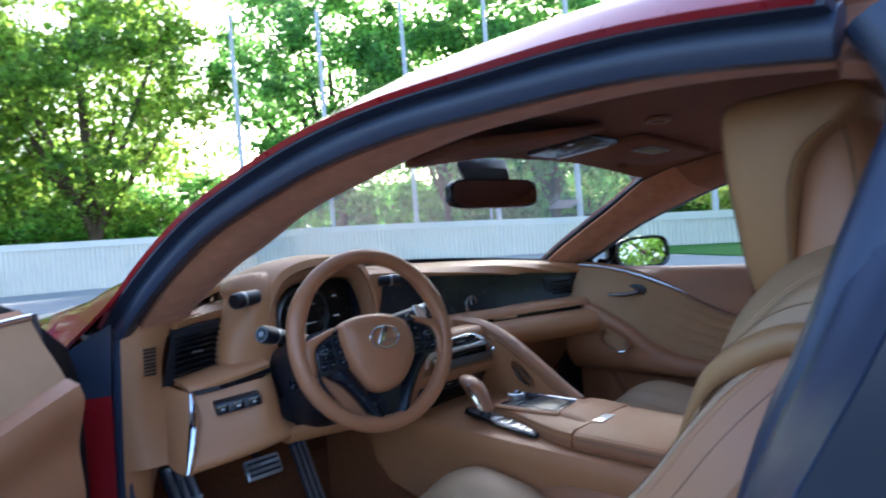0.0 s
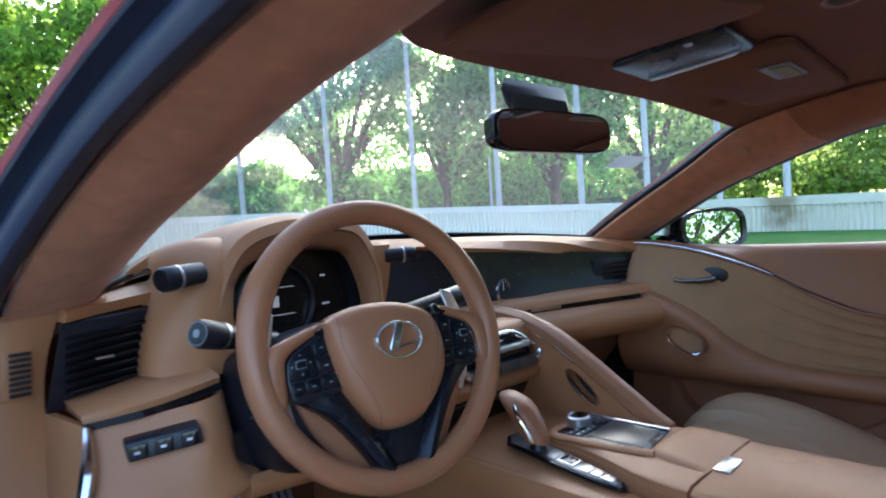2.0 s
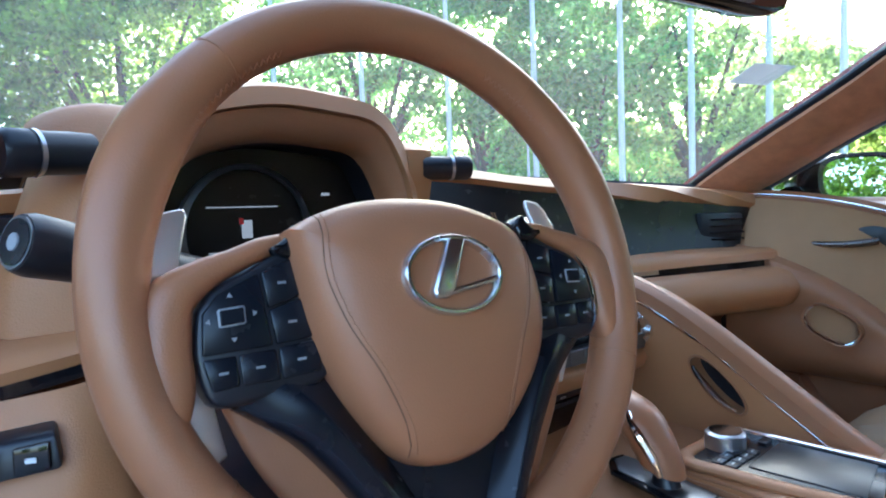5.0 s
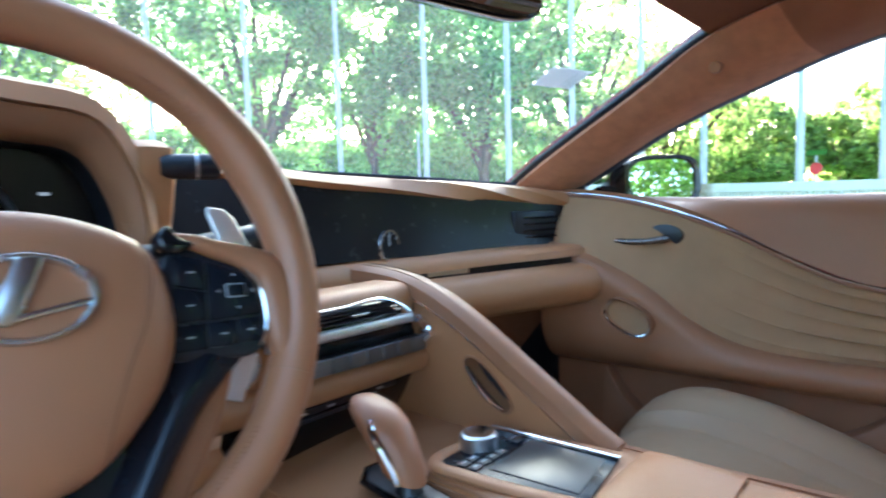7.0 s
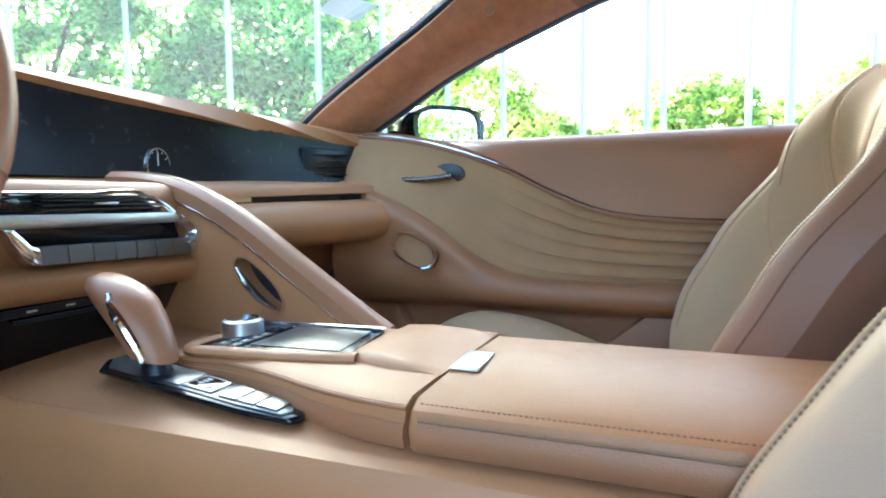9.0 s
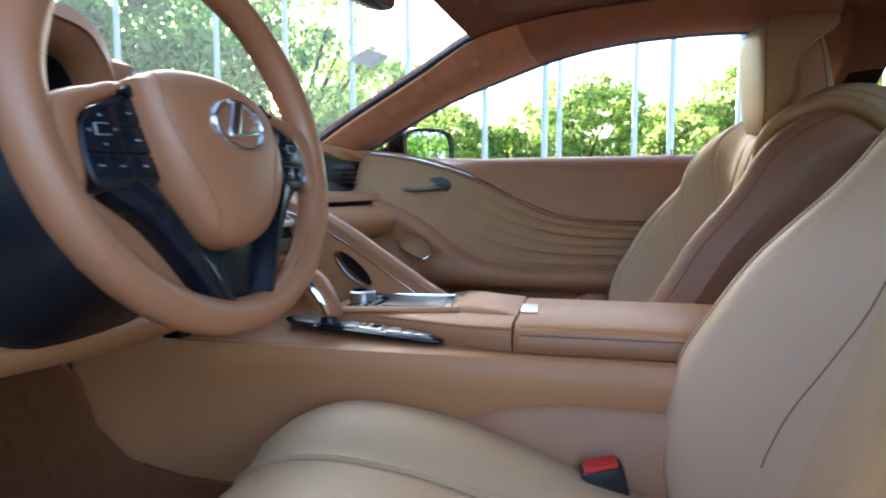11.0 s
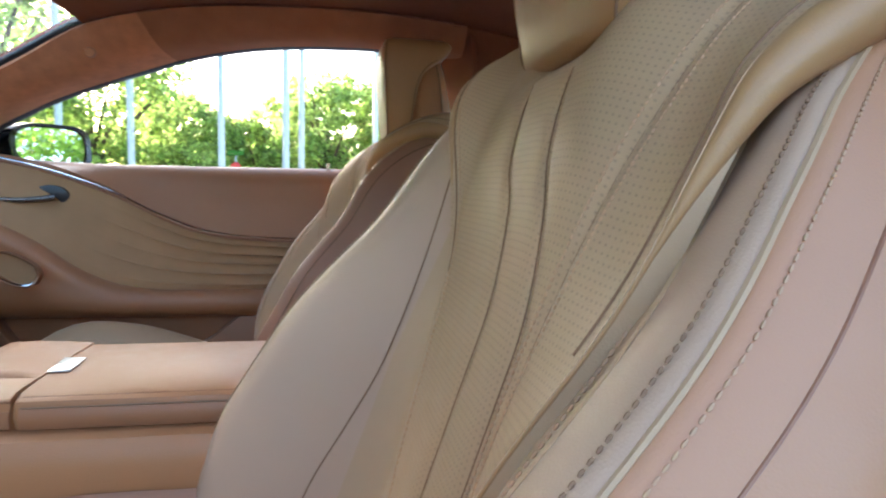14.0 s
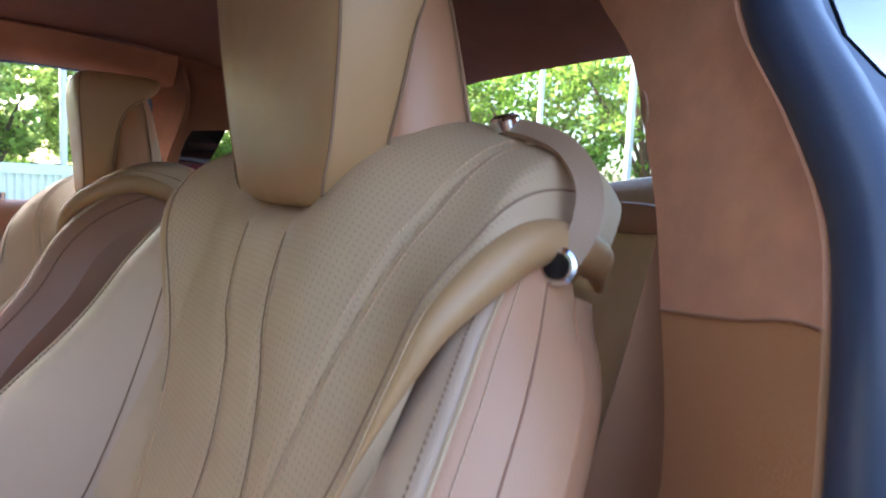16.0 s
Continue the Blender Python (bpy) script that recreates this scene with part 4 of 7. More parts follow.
    cup = [f((0.722, 0.078 + 0.036 * math.cos(a), 0.770 + 0.022 * math.sin(a))) for a in np.linspace(0, 6.283, 24, endpoint=False)]
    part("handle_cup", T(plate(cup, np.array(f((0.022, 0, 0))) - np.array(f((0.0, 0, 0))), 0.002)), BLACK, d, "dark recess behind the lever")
    part("lock_pin", T(tube([f((0.79, -0.51, 0.845)), f((0.79, -0.51, 0.858))], 0.006, 10, up=(0, 1, 0))), CHROME, d, "small chrome lock pin")
    part("outer_skin", T(panel(P3([[(0.83, 0.36, 0.83), (0.845, -0.2, 0.83), (0.84, -0.80, 0.83)], [(0.92, 0.40, 0.74), (0.94, -0.2, 0.72), (0.94, -0.80, 0.72)], [(0.90, 0.40, 0.30), (0.92, -0.2, 0.28), (0.92, -0.80, 0.28)]]), 16, 14, 0.01, not flip)), PAINT, d, "glossy red outer skin")
    part("end_cap", T(plate([f(p) for p in [(0.75, 0.335, 0.86), (0.84, 0.365, 0.84), (0.92, 0.39, 0.74), (0.90, 0.39, 0.25), (0.76, 0.335, 0.25), (0.735, 0.335, 0.5), (0.70, 0.335, 0.6), (0.735, 0.335, 0.75)]], (0, 0.01, 0), 0.002)), BLACK, d, "black front end of the door")
    part("mirror_sail", T(plate([f(p) for p in [(0.80, 0.46, 0.30), (0.80, 0.30, 0.30), (0.80, 0.30, 0.755), (0.80, 0.245, 0.825), (0.79, 0.285, 0.878), (0.79, 0.302, 0.886), (0.785, 0.355, 0.858), (0.79, 0.43, 0.79), (0.80, 0.46, 0.72)]], np.array(f((0.012, 0, 0))) - np.array(f((0, 0, 0))), 0.002)), BLACK, d, "black mirror sail panel")
    return d


door("passenger_door", "closed car door trimmed in brown leather and tan suede", lambda p: tuple(p), Matrix(), False)
HINGE = Vector((-0.86, 0.49, 0))
OPEN_M = Matrix.Translation(HINGE + Vector((0, 0, 0.058))) @ Matrix.Rotation(radians(-59), 4, "Z") @ Matrix.Translation(-HINGE)
dd = door("driver_door", "wide open car door trimmed in brown leather and tan suede", mx, OPEN_M, True)
ob = part("side_glass", moved(panel([[mx(p) for p in r] for r in sg], 20, 8, 0.004, True), OPEN_M), GLASS, dd, "clear side window glass")
ob.visible_shadow = False

# outside mirror on the passenger side
om = thing("side_mirror", "black door mirror with a clear mirror glass", "mirror")
MC = np.array([0.935, 0.18, 0.880])
hx, hz = 0.108, 0.056
MROT = Matrix.Translation(MC) @ Matrix.Rotation(radians(-30), 4, "Z") @ Matrix.Rotation(radians(-4.5), 4, "X") @ Matrix.Translation(-Vector(MC))


def mring(k, y, dx=0.0):
    return [(MC[0] + dx + k * hx * math.copysign(abs(math.cos(a)) ** 0.55, math.cos(a)), MC[1] + y, MC[2] + k * hz * math.copysign(abs(math.sin(a)) ** 0.6, math.sin(a)) * (1.0 + 0.12 * math.cos(a))) for a in np.linspace(0, 6.283, 28, endpoint=False)]


part("housing", moved(loft([mring(0.84, -0.031), mring(0.86, -0.040), mring(0.98, -0.042), mring(1.04, -0.025), mring(1.0, 0.03), mring(0.8, 0.075), mring(0.4, 0.10)]), MROT), GLOSSB, om, "gloss black mirror housing")
part("mirror_glass", moved(plate(mring(0.82, -0.030), (0, -0.006, 0)), MROT), MIRROR, om, "clear mirror glass")
part("mirror_arm", tube([(0.80, 0.24, 0.855), (0.845, 0.225, 0.858), (0.90, 0.20, 0.865)], [0.03, 0.022, 0.03], 10, flat=0.6), GLOSSB, om, "black mirror arm")

# ---- dashboard ----
dash = thing("dashboard", "tan leather dashboard with a dark full-width panel", "dashboard")
LIP = [(-0.10, 0.47, 0.905), (0.087, 0.46, 0.898), (0.171, 0.44, 0.887), (0.297, 0.42, 0.88), (0.442, 0.38, 0.87), (0.629, 0.33, 0.858), (0.73, 0.29, 0.848)]
lip = cr(LIP, 24)
fwd = cr([(-0.10, 0.76, 0.895), (0.1, 0.77, 0.90), (0.41, 0.69, 0.893), (0.60, 0.55, 0.884), (0.71, 0.46, 0.872), (0.79, 0.39, 0.862)], 24)
g = [fwd, fwd * 0.5 + lip * 0.5 + np.array([0, 0, 0.003]), lip * 0.93 + fwd * 0.07 + np.array([0, 0, 0.001]), lip, lip + np.array([0, -0.003, -0.006]), lip + np.array([0, 0.003, -0.012]), lip + np.array([0, 0.03, -0.013])]
part("top_pad", panel([list(map(tuple, r)) for r in g], 40, 20, 0.012), LEATHER, dash, "smooth tan leather top pad")
pb = cr([(-0.10, 0.43, 0.745), (0.05, 0.425, 0.748), (0.22, 0.415, 0.750), (0.38, 0.385, 0.747), (0.58, 0.335, 0.744), (0.715, 0.285, 0.740)], 24)
pt = lip + np.array([0, 0.014, -0.011])
part("screen_panel", panel([list(map(tuple, pt)), list(map(tuple, (pt + pb) / 2 + np.array([0, 0.004, 0]))), list(map(tuple, pb))], 40, 8, 0.02), SCREEN, dash, "dark smoked glossy panel with hidden display")
scr_t, scr_b = (pt * 0.92 + pb * 0.08)[5:10], (pt * 0.05 + pb * 0.95)[5:10]
part("display", shell(np.array([scr_t, scr_b]) + np.array([0, -0.0025, 0]), 0.004), TOUCH, dash, "slightly paler display area in the dark panel")
gt = cr([(-0.10, 0.40, 0.722), (0.20, 0.39, 0.727), (0.372, 0.355, 0.729), (0.494, 0.30, 0.732), (0.655, 0.228, 0.736), (0.70, 0.225, 0.737)], 24)
led = [pb + np.array([0, 0.01, 0.0]), pb * 0.5 + gt * 0.5 + np.array([0, 0, 0.006]), gt, gt + np.array([0, 0.0, -0.004])]
part("ledge", panel([list(map(tuple, r)) for r in led], 40, 10, 0.01), LEATHER, dash, "tan leather ledge below the panel")
sl = cr([tuple(p) for p in gt + np.array([0, 0.004, -0.007])], 40)[14:37]
part("slot_trim", sweep(sl, [(-0.007, -0.009), (0.007, -0.009), (0.007, 0.006), (-0.007, 0.006)]), GLOSSB, dash, "gloss black trim line")
part("trim_tab", sweep(sl[7:12] + np.array([0, -0.005, 0]), [(-0.004, -0.005), (0.004, -0.005), (0.004, 0.004), (-0.004, 0.004)]), CHROME, dash, "small chrome tab")
roll = cr([(0.17, 0.385, 0.715), (0.372, 0.34, 0.715), (0.494, 0.285, 0.718), (0.60, 0.24, 0.720), (0.665, 0.215, 0.722)], 24)
gl = [roll, roll + np.array([0, -0.035, -0.012]), roll + np.array([0, -0.05, -0.04]), roll + np.array([0, -0.03, -0.072]), roll + np.array([0, 0.03, -0.085]), roll + np.array([0, 0.12, -0.09])]
part("glovebox_roll", panel([list(map(tuple, r)) for r in gl], 40, 24, 0.012, True), LEATHER, dash, "rounded tan leather glovebox roll")
part("lower_dash", panel([[(0.16, 0.42, 0.64), (0.45, 0.38, 0.64), (0.72, 0.30, 0.64)], [(0.16, 0.52, 0.50), (0.45, 0.50, 0.50), (0.74, 0.42, 0.50)], [(0.16, 0.66, 0.30), (0.45, 0.66, 0.30), (0.76, 0.62, 0.30)]], 12, 10, 0.012, True), LEATHER_DK, dash, "brown lower dashboard")
# passenger vent
v0, v1 = np.array([0.578, 0.326, 0.0]), np.array([0.680, 0.288, 0.0])
vent = part("air_vent", plate([(*v0[:2], 0.825), (*v1[:2], 0.822), (*v1[:2], 0.755), (*v0[:2], 0.757)], (0.01, 0.03, 0), 0.004), BLACK, dash, "black air vent with slats")
for z in (0.770, 0.783, 0.796, 0.809):
    part("slat", plate([(v0[0] + 0.022, v0[1] - 0.010, z), (v1[0] - 0.012, v1[1] - 0.008, z), (v1[0] - 0.012, v1[1] - 0.008, z + 0.003), (v0[0] + 0.022, v0[1] - 0.010, z + 0.003)], (0.003, 0.010, 0.002)), GLOSSB, vent)
# clock
CLK = np.array([0.279, 0.389, 0.776])
cn = np.array([0.17, -0.985, 0.0])
cu, cv = np.array([0.985, 0.17, 0]), np.array([0, 0, 1.0])
circ = lambda r, off, c=CLK: [tuple(c + cn * off + r * (math.cos(a) * cu + math.sin(a) * cv)) for a in np.linspace(0, 6.283, 40, endpoint=False)]  # noqa: E731
clock = part("clock", ring_plate(circ(0.0275, 0.004), circ(0.0255, 0.004), tuple(-cn * 0.006)), CHROME, dash, "small round analogue clock with a chrome ring")
for k in range(12):
    a = k * math.pi / 6
    part("tick", plate([tuple(CLK + cn * 0.001 + r * (math.cos(a) * cu + math.sin(a) * cv) + s * (-math.sin(a) * cu + math.cos(a) * cv)) for r, s in ((0.021, -0.0004), (0.024, -0.0004), (0.024, 0.0004), (0.021, 0.0004))], tuple(cn * 0.001)), WHITE, clock)
part("clock_hand", plate([tuple(CLK + cn * 0.002 + p * cu + q * cv) for p, q in ((-0.0008, 0), (0.0008, 0), (0.0008, 0.02), (-0.0008, 0.02))], tuple(cn * 0.001)), WHITE, clock)
# centre air and audio unit
hv = thing("centre_stack", "chrome and gloss black centre stack with vents and controls", "car console")
part("surround", box((-0.01, 0.25, 0.688), (0.32, 0.08, 0.112), w=0.022, seg=4), LEATHER, hv, "tan leather surround")
part("vent_frame", plate([(-0.10, 0.203, 0.730), (0.080, 0.203, 0.729), (0.104, 0.203, 0.715), (0.118, 0.203, 0.700), (-0.10, 0.203, 0.700)], (0, 0.02, 0), 0.003), GLOSSB, hv, "gloss black vent frame")
part("vent_trim", tube(cr([(-0.10, 0.199, 0.729), (0.0, 0.197, 0.7295), (0.078, 0.196, 0.7285), (0.100, 0.193, 0.718), (0.112, 0.190, 0.708)], 20), 0.0024, 8), CHROME, hv, "chrome line round the vent")
for z, x1 in ((0.713, 0.098), (0.7175, 0.092), (0.722, 0.086), (0.7255, 0.080)):
    part("slat", plate([(-0.045, 0.193, z), (x1, 0.193, z), (x1, 0.193, z + 0.0018), (-0.045, 0.193, z + 0.0018)], (0, 0.012, 0.003)), BLACK, hv)
part("vent_tab", box((0.022, 0.190, 0.7195), (0.026, 0.006, 0.003), w=0.001), SATIN, hv, "satin vent tab")
part("warning_key", plate([(-0.098, 0.190, 0.726), (-0.070, 0.190, 0.726), (-0.064, 0.190, 0.713), (-0.098, 0.190, 0.713)], (0, 0.012, 0), 0.0015), GLOSSB, hv, "gloss black hazard key")
part("warning_mark", box((-0.088, 0.1895, 0.7195), (0.004, 0.001, 0.004)), REDP, hv)
# the metal loop: upper bar, rounded end, segmented lower bar
part("chrome_bar", plate([(-0.10, 0.184, 0.7105), (0.112, 0.184, 0.7085), (0.122, 0.184, 0.702), (0.112, 0.184, 0.6975), (-0.10, 0.184, 0.6985)], (0, 0.022, -0.003), 0.003), PADDLE, hv, "broad bright metal bar")
en = cr([(0.108, 0.184, 0.708), (0.124, 0.184, 0.703), (0.142, 0.185, 0.690), (0.150, 0.187, 0.674), (0.146, 0.187, 0.660), (0.132, 0.186, 0.6565)], 14)
ei = cr([(0.108, 0.184, 0.698), (0.116, 0.184, 0.696), (0.124, 0.185, 0.688), (0.128, 0.187, 0.681), (0.127, 0.187, 0.678), (0.122, 0.186, 0.676)], 14)
part("end_cap", shell(np.array([en, (en + ei) / 2 + np.array([0, -0.006, 0]), ei]), 0.012, True), CHROME, hv, "rounded chrome end of the bar")
part("end_cap", plate([(-0.088, 0.185, 0.698), (-0.078, 0.185, 0.698), (-0.062, 0.185, 0.681), (-0.052, 0.185, 0.677), (-0.052, 0.185, 0.661), (-0.062, 0.185, 0.662), (-0.070, 0.185, 0.668)], (0, 0.02, 0), 0.003), CHROME, hv, "slanted chrome end of the bar")
part("display", plate([(-0.080, 0.197, 0.700), (0.118, 0.197, 0.700), (0.126, 0.197, 0.677), (-0.064, 0.203, 0.677)], (0, 0.012, 0.0), 0.001), GLOSSB, hv, "gloss black display strip")
kr = part("control_bar", plate([(-0.054, 0.188, 0.679), (0.128, 0.188, 0.677), (0.134, 0.188, 0.657), (-0.054, 0.188, 0.661)], (0, 0.02, 0), 0.002), BLACK, hv, "row of metal control buttons")
for k in range(7):
    x0, x1 = -0.0535 + k * 0.0265, -0.0535 + (k + 1) * 0.0265 - 0.0012
    za, zb_ = 0.6795 - k * 0.0004, 0.6615 - k * 0.0007
    part("key", plate([(x0, 0.184, za), (x1, 0.184, za), (x1, 0.182, zb_ + 0.006), (x1, 0.184, zb_), (x0, 0.184, zb_), (x0, 0.182, zb_ + 0.006)], (0, 0.008, 0), 0.001, 1), PLATE_M, kr, "dark metal key")
part("end_knob", tube([(0.136, 0.190, 0.679), (0.138, 0.178, 0.6785)], [0.0085, 0.0075], 18), CHROME, hv, "chrome end knob")
part("leather_strip", panel([[(-0.165, 0.210, 0.662), (0.0, 0.205, 0.660), (0.165, 0.205, 0.656)], [(-0.165, 0.196, 0.648), (0.0, 0.188, 0.648), (0.165, 0.190, 0.644)], [(-0.165, 0.200, 0.634), (0.0, 0.192, 0.632), (0.165, 0.194, 0.630)], [(-0.165, 0.215, 0.624), (0.0, 0.212, 0.622), (0.165, 0.212, 0.621)]], 16, 14, 0.01, True), LEATHER, hv, "tan leather strip")
ap = part("audio_panel", plate([(-0.13, 0.212, 0.624), (0.140, 0.212, 0.624), (0.132, 0.226, 0.590), (0.115, 0.238, 0.556), (-0.13, 0.238, 0.556)], (0, 0.03, 0), 0.004), GLOSSB, hv, "gloss black audio panel")
part("disc_slot", box((0.0, 0.2135, 0.607), (0.13, 0.004, 0.004)), BLACK, ap, "disc slot")
part("key_strip", plate([(-0.12, 0.2105, 0.6205), (0.10, 0.2105, 0.6205), (0.10, 0.2125, 0.612), (-0.12, 0.2125, 0.612)], (0, 0.006, 0), 0.001), BLACK, ap, "narrow strip of small keys")
for k in range(5):
    part("key_mark", box((-0.09 + k * 0.04, 0.210, 0.6165), (0.010, 0.001, 0.002)), SATIN, ap)
SB = np.array([-0.128, 0.208, 0.688])
sbr = lambda r, y: [(SB[0] + r * math.cos(a), y, SB[2] + r * math.sin(a)) for a in np.linspace(0, 6.283, 32, endpoint=False)]  # noqa: E731
sbn = part("start_button", plate(sbr(0.0195, 0.204), (0, 0.008, 0), 0.002), PLATE_B, hv, "round brushed start button")
part("button_ring", ring_plate(sbr(0.0215, 0.201), sbr(0.0180, 0.200), (0, 0.010, 0)), CHROME, sbn, "chrome ring")
part("button_mark", box((SB[0], 0.2035, SB[2]), (0.016, 0.001, 0.003)), WHITE, sbn)

# buttress between console and dashboard
but = thing("console_buttress", "tan leather buttress with a slotted opening and chrome edge", "car console")
top = [(0.33, 0.746), (0.27, 0.742), (0.227, 0.735), (0.164, 0.711), (0.106, 0.678), (0.051, 0.641), (0.006, 0.611), (-0.036, 0.583), (-0.066, 0.565)]
tl = cr([(0, y, z) for y, z in top], 24)[:, 1:]
outl = [tuple(p) for p in tl] + [(-0.066, 0.55), (0.05, 0.545), (0.15, 0.545), (0.25, 0.54), (0.34, 0.54), (0.34, 0.65)]
outl = cr([(0, *p) for p in outl + outl[:1]], 65)[:-1, 1:]
hc, hd_ = np.array([0.094, 0.622]), np.array([-0.033, -0.029])
cen = np.array([0.10, 0.63])
order = [math.atan2(p[1] - cen[1], p[0] - cen[0]) for p in outl]
holes = []
for a in order:
    b = a - math.atan2(hd_[1], hd_[0])
    q = hd_ * math.copysign(abs(math.cos(b)) ** 0.9, math.cos(b)) + np.array([-hd_[1], hd_[0]]) * 0.36 * math.copysign(abs(math.sin(b)) ** 0.9, math.sin(b))
    holes.append(hc + q)
part("side_panel", ring_plate([(0.143, *p) for p in outl], [(0.143, *p) for p in holes], (0.028, 0, 0)), LEATHER, but, "tan leather side with a slot")
part("slot_ring", ring_plate([(0.140, *(hc + (h - hc) * 1.03)) for h in holes], [(0.140, *(hc + (h - hc) * 0.95)) for h in holes], (0.006, 0, 0)), LEATHER_DK, but, "leather edge of the slot")
# added black sheet: gives the open slot the footwell's darkness
part("slot_shade", plate([(0.1705, *(hc + (h - hc) * 1.06)) for h in holes], (0.004, 0, 0)), BLACK, but, "black sheet standing in for the shade behind the slot")
part("slot_strip", tube(cr([(0.1395, 0.124, 0.641), (0.1395, 0.110, 0.622), (0.1395, 0.090, 0.604), (0.1395, 0.070, 0.5945)], 14), [0.002, 0.0046, 0.0046, 0.002], 8), CHROME, but, "chrome strip in the slot")
part("top_edge", sweep([(0.157, y, z + 0.004) for y, z in cr([(0, *p) for p in top], 30)[:, 1:]], [(-0.021, -0.012), (-0.021, 0.004), (-0.010, 0.011), (0.010, 0.011), (0.02, 0.004), (0.02, -0.012)]), LEATHER_DK, but, "rounded brown leather top edge")
part("edge_strip", tube([(0.1395, y, z - 0.010) for y, z in cr([(0, *p) for p in top], 30)[2:, 1:]], 0.0026, 8), CHROME, but, "thin chrome edge strip")

# ---- instrument binnacle and driver's side of the dashboard ----
bin_ = thing("instrument_binnacle", "hooded instrument cluster in tan leather with dark display", "instrument panel")
HOODLINE = ((-0.165, 0.80), (-0.152, 0.875), (-0.112, 0.936), (-0.045, 0.957), (0.03, 0.957), (0.090, 0.946), (0.118, 0.905), (0.130, 0.80))
hood = []
for y, k, dz in ((0.60, 0.90, -0.03), (0.42, 1.0, 0.0), (0.32, 1.0, 0.004), (0.285, 1.0, 0.0), (0.273, 0.985, -0.008), (0.278, 0.965, -0.014)):
    hood.append([(-0.305 + x * k, y, z + dz) for x, z in HOODLINE])
part("hood", panel(hood, 40, 20, 0.008), LEATHER, bin_, "curved tan leather hood")
lin = []
for y, k, dz in ((0.2780, 0.966, -0.0140), (0.281, 0.945, -0.022), (0.292, 0.905, -0.036), (0.310, 0.890, -0.040)):
    lin.append([(-0.305 + x * k, y, z + dz) for x, z in HOODLINE])
part("hood_lip", panel(lin, 40, 12, 0.003), LEATHER_DK, bin_, "thick brown leather lip under the hood")
deep = [[(-0.305 + x * k, y, z + dz) for x, z in HOODLINE] for y, k, dz in ((0.3105, 0.889, -0.0402), (0.33, 0.888, -0.041), (0.37, 0.885, -0.043))]
part("hood_lining", panel(deep, 40, 8, 0.003), BLACK, bin_, "black lining inside the hood")
part("display", plate([(-0.455, 0.345, 0.77), (-0.445, 0.345, 0.86), (-0.40, 0.345, 0.912), (-0.345, 0.345, 0.928), (-0.275, 0.345, 0.928), (-0.215, 0.345, 0.912), (-0.182, 0.345, 0.87), (-0.175, 0.345, 0.77)], (0, 0.02, 0)), SCREEN, bin_, "dark digital display")
DC = np.array([-0.335, 0.335, 0.83])
dr = lambda r, off: [tuple(DC + np.array([r * math.cos(a), -off, r * math.sin(a)])) for a in np.linspace(0, 6.283, 48, endpoint=False)]  # noqa: E731
part("dial_ring", ring_plate(dr(0.068, 0.0), dr(0.063, 0.004), (0, 0.01, 0)), SATIN, bin_, "metal dial ring")
GLOW = bpy.data.materials.new("lit display marks")
GLOW.use_nodes = True
ge = GLOW.node_tree.nodes["Principled BSDF"]
ge.inputs["Base Color"].default_value = (0.02, 0.02, 0.02, 1)
ge.inputs["Emission Color"].default_value, ge.inputs["Emission Strength"].default_value = (0.8, 0.85, 0.9, 1), 0.045
for z, w in ((0.856, 0.045), (0.812, 0.045)):
    part("display_line", box((-0.338, 0.3415, z), (w * 1.6, 0.002, 0.0012)), GLOW, bin_, "thin lit line")
part("car_symbol", box((-0.335, 0.3415, 0.834), (0.011, 0.002, 0.018), w=0.0008), GLOW, bin_, "small lit car symbol")
part("warning_mark", box((-0.341, 0.3405, 0.842), (0.004, 0.002, 0.006)), REDP, bin_, "red warning mark")
for x, z, w in ((-0.245, 0.868, 0.009), (-0.242, 0.82, 0.014)):
    part("readout", box((x, 0.3415, z), (w, 0.002, 0.003)), GLOW, bin_, "small lit readout")


def pod(name, x0, x1, y, zt, zb):
    """A leather scroll beside the cluster, from its rounded top down to the shelf."""
    rings = []
    for k, (z, dy, w) in enumerate(((zb, 0.03, 1.0), (zb + 0.03, 0.02, 1.0), ((zb + zt) / 2, 0.005, 1.0), (zt - 0.03, -0.006, 1.0), (zt - 0.008, -0.004, 0.95), (zt, 0.012, 0.75))):
        xc = (x0 + x1) / 2
        rings.append([(xc + w * dx * (x1 - x0) / 2, y + dy + py, z) for dx, py in ((-1, 0.02), (-1, 0.004), (-0.7, -0.006), (0, -0.008), (0.7, -0.006), (1, 0.004), (1, 0.02), (1, 0.16), (-1, 0.16))])
    return loft(rings)


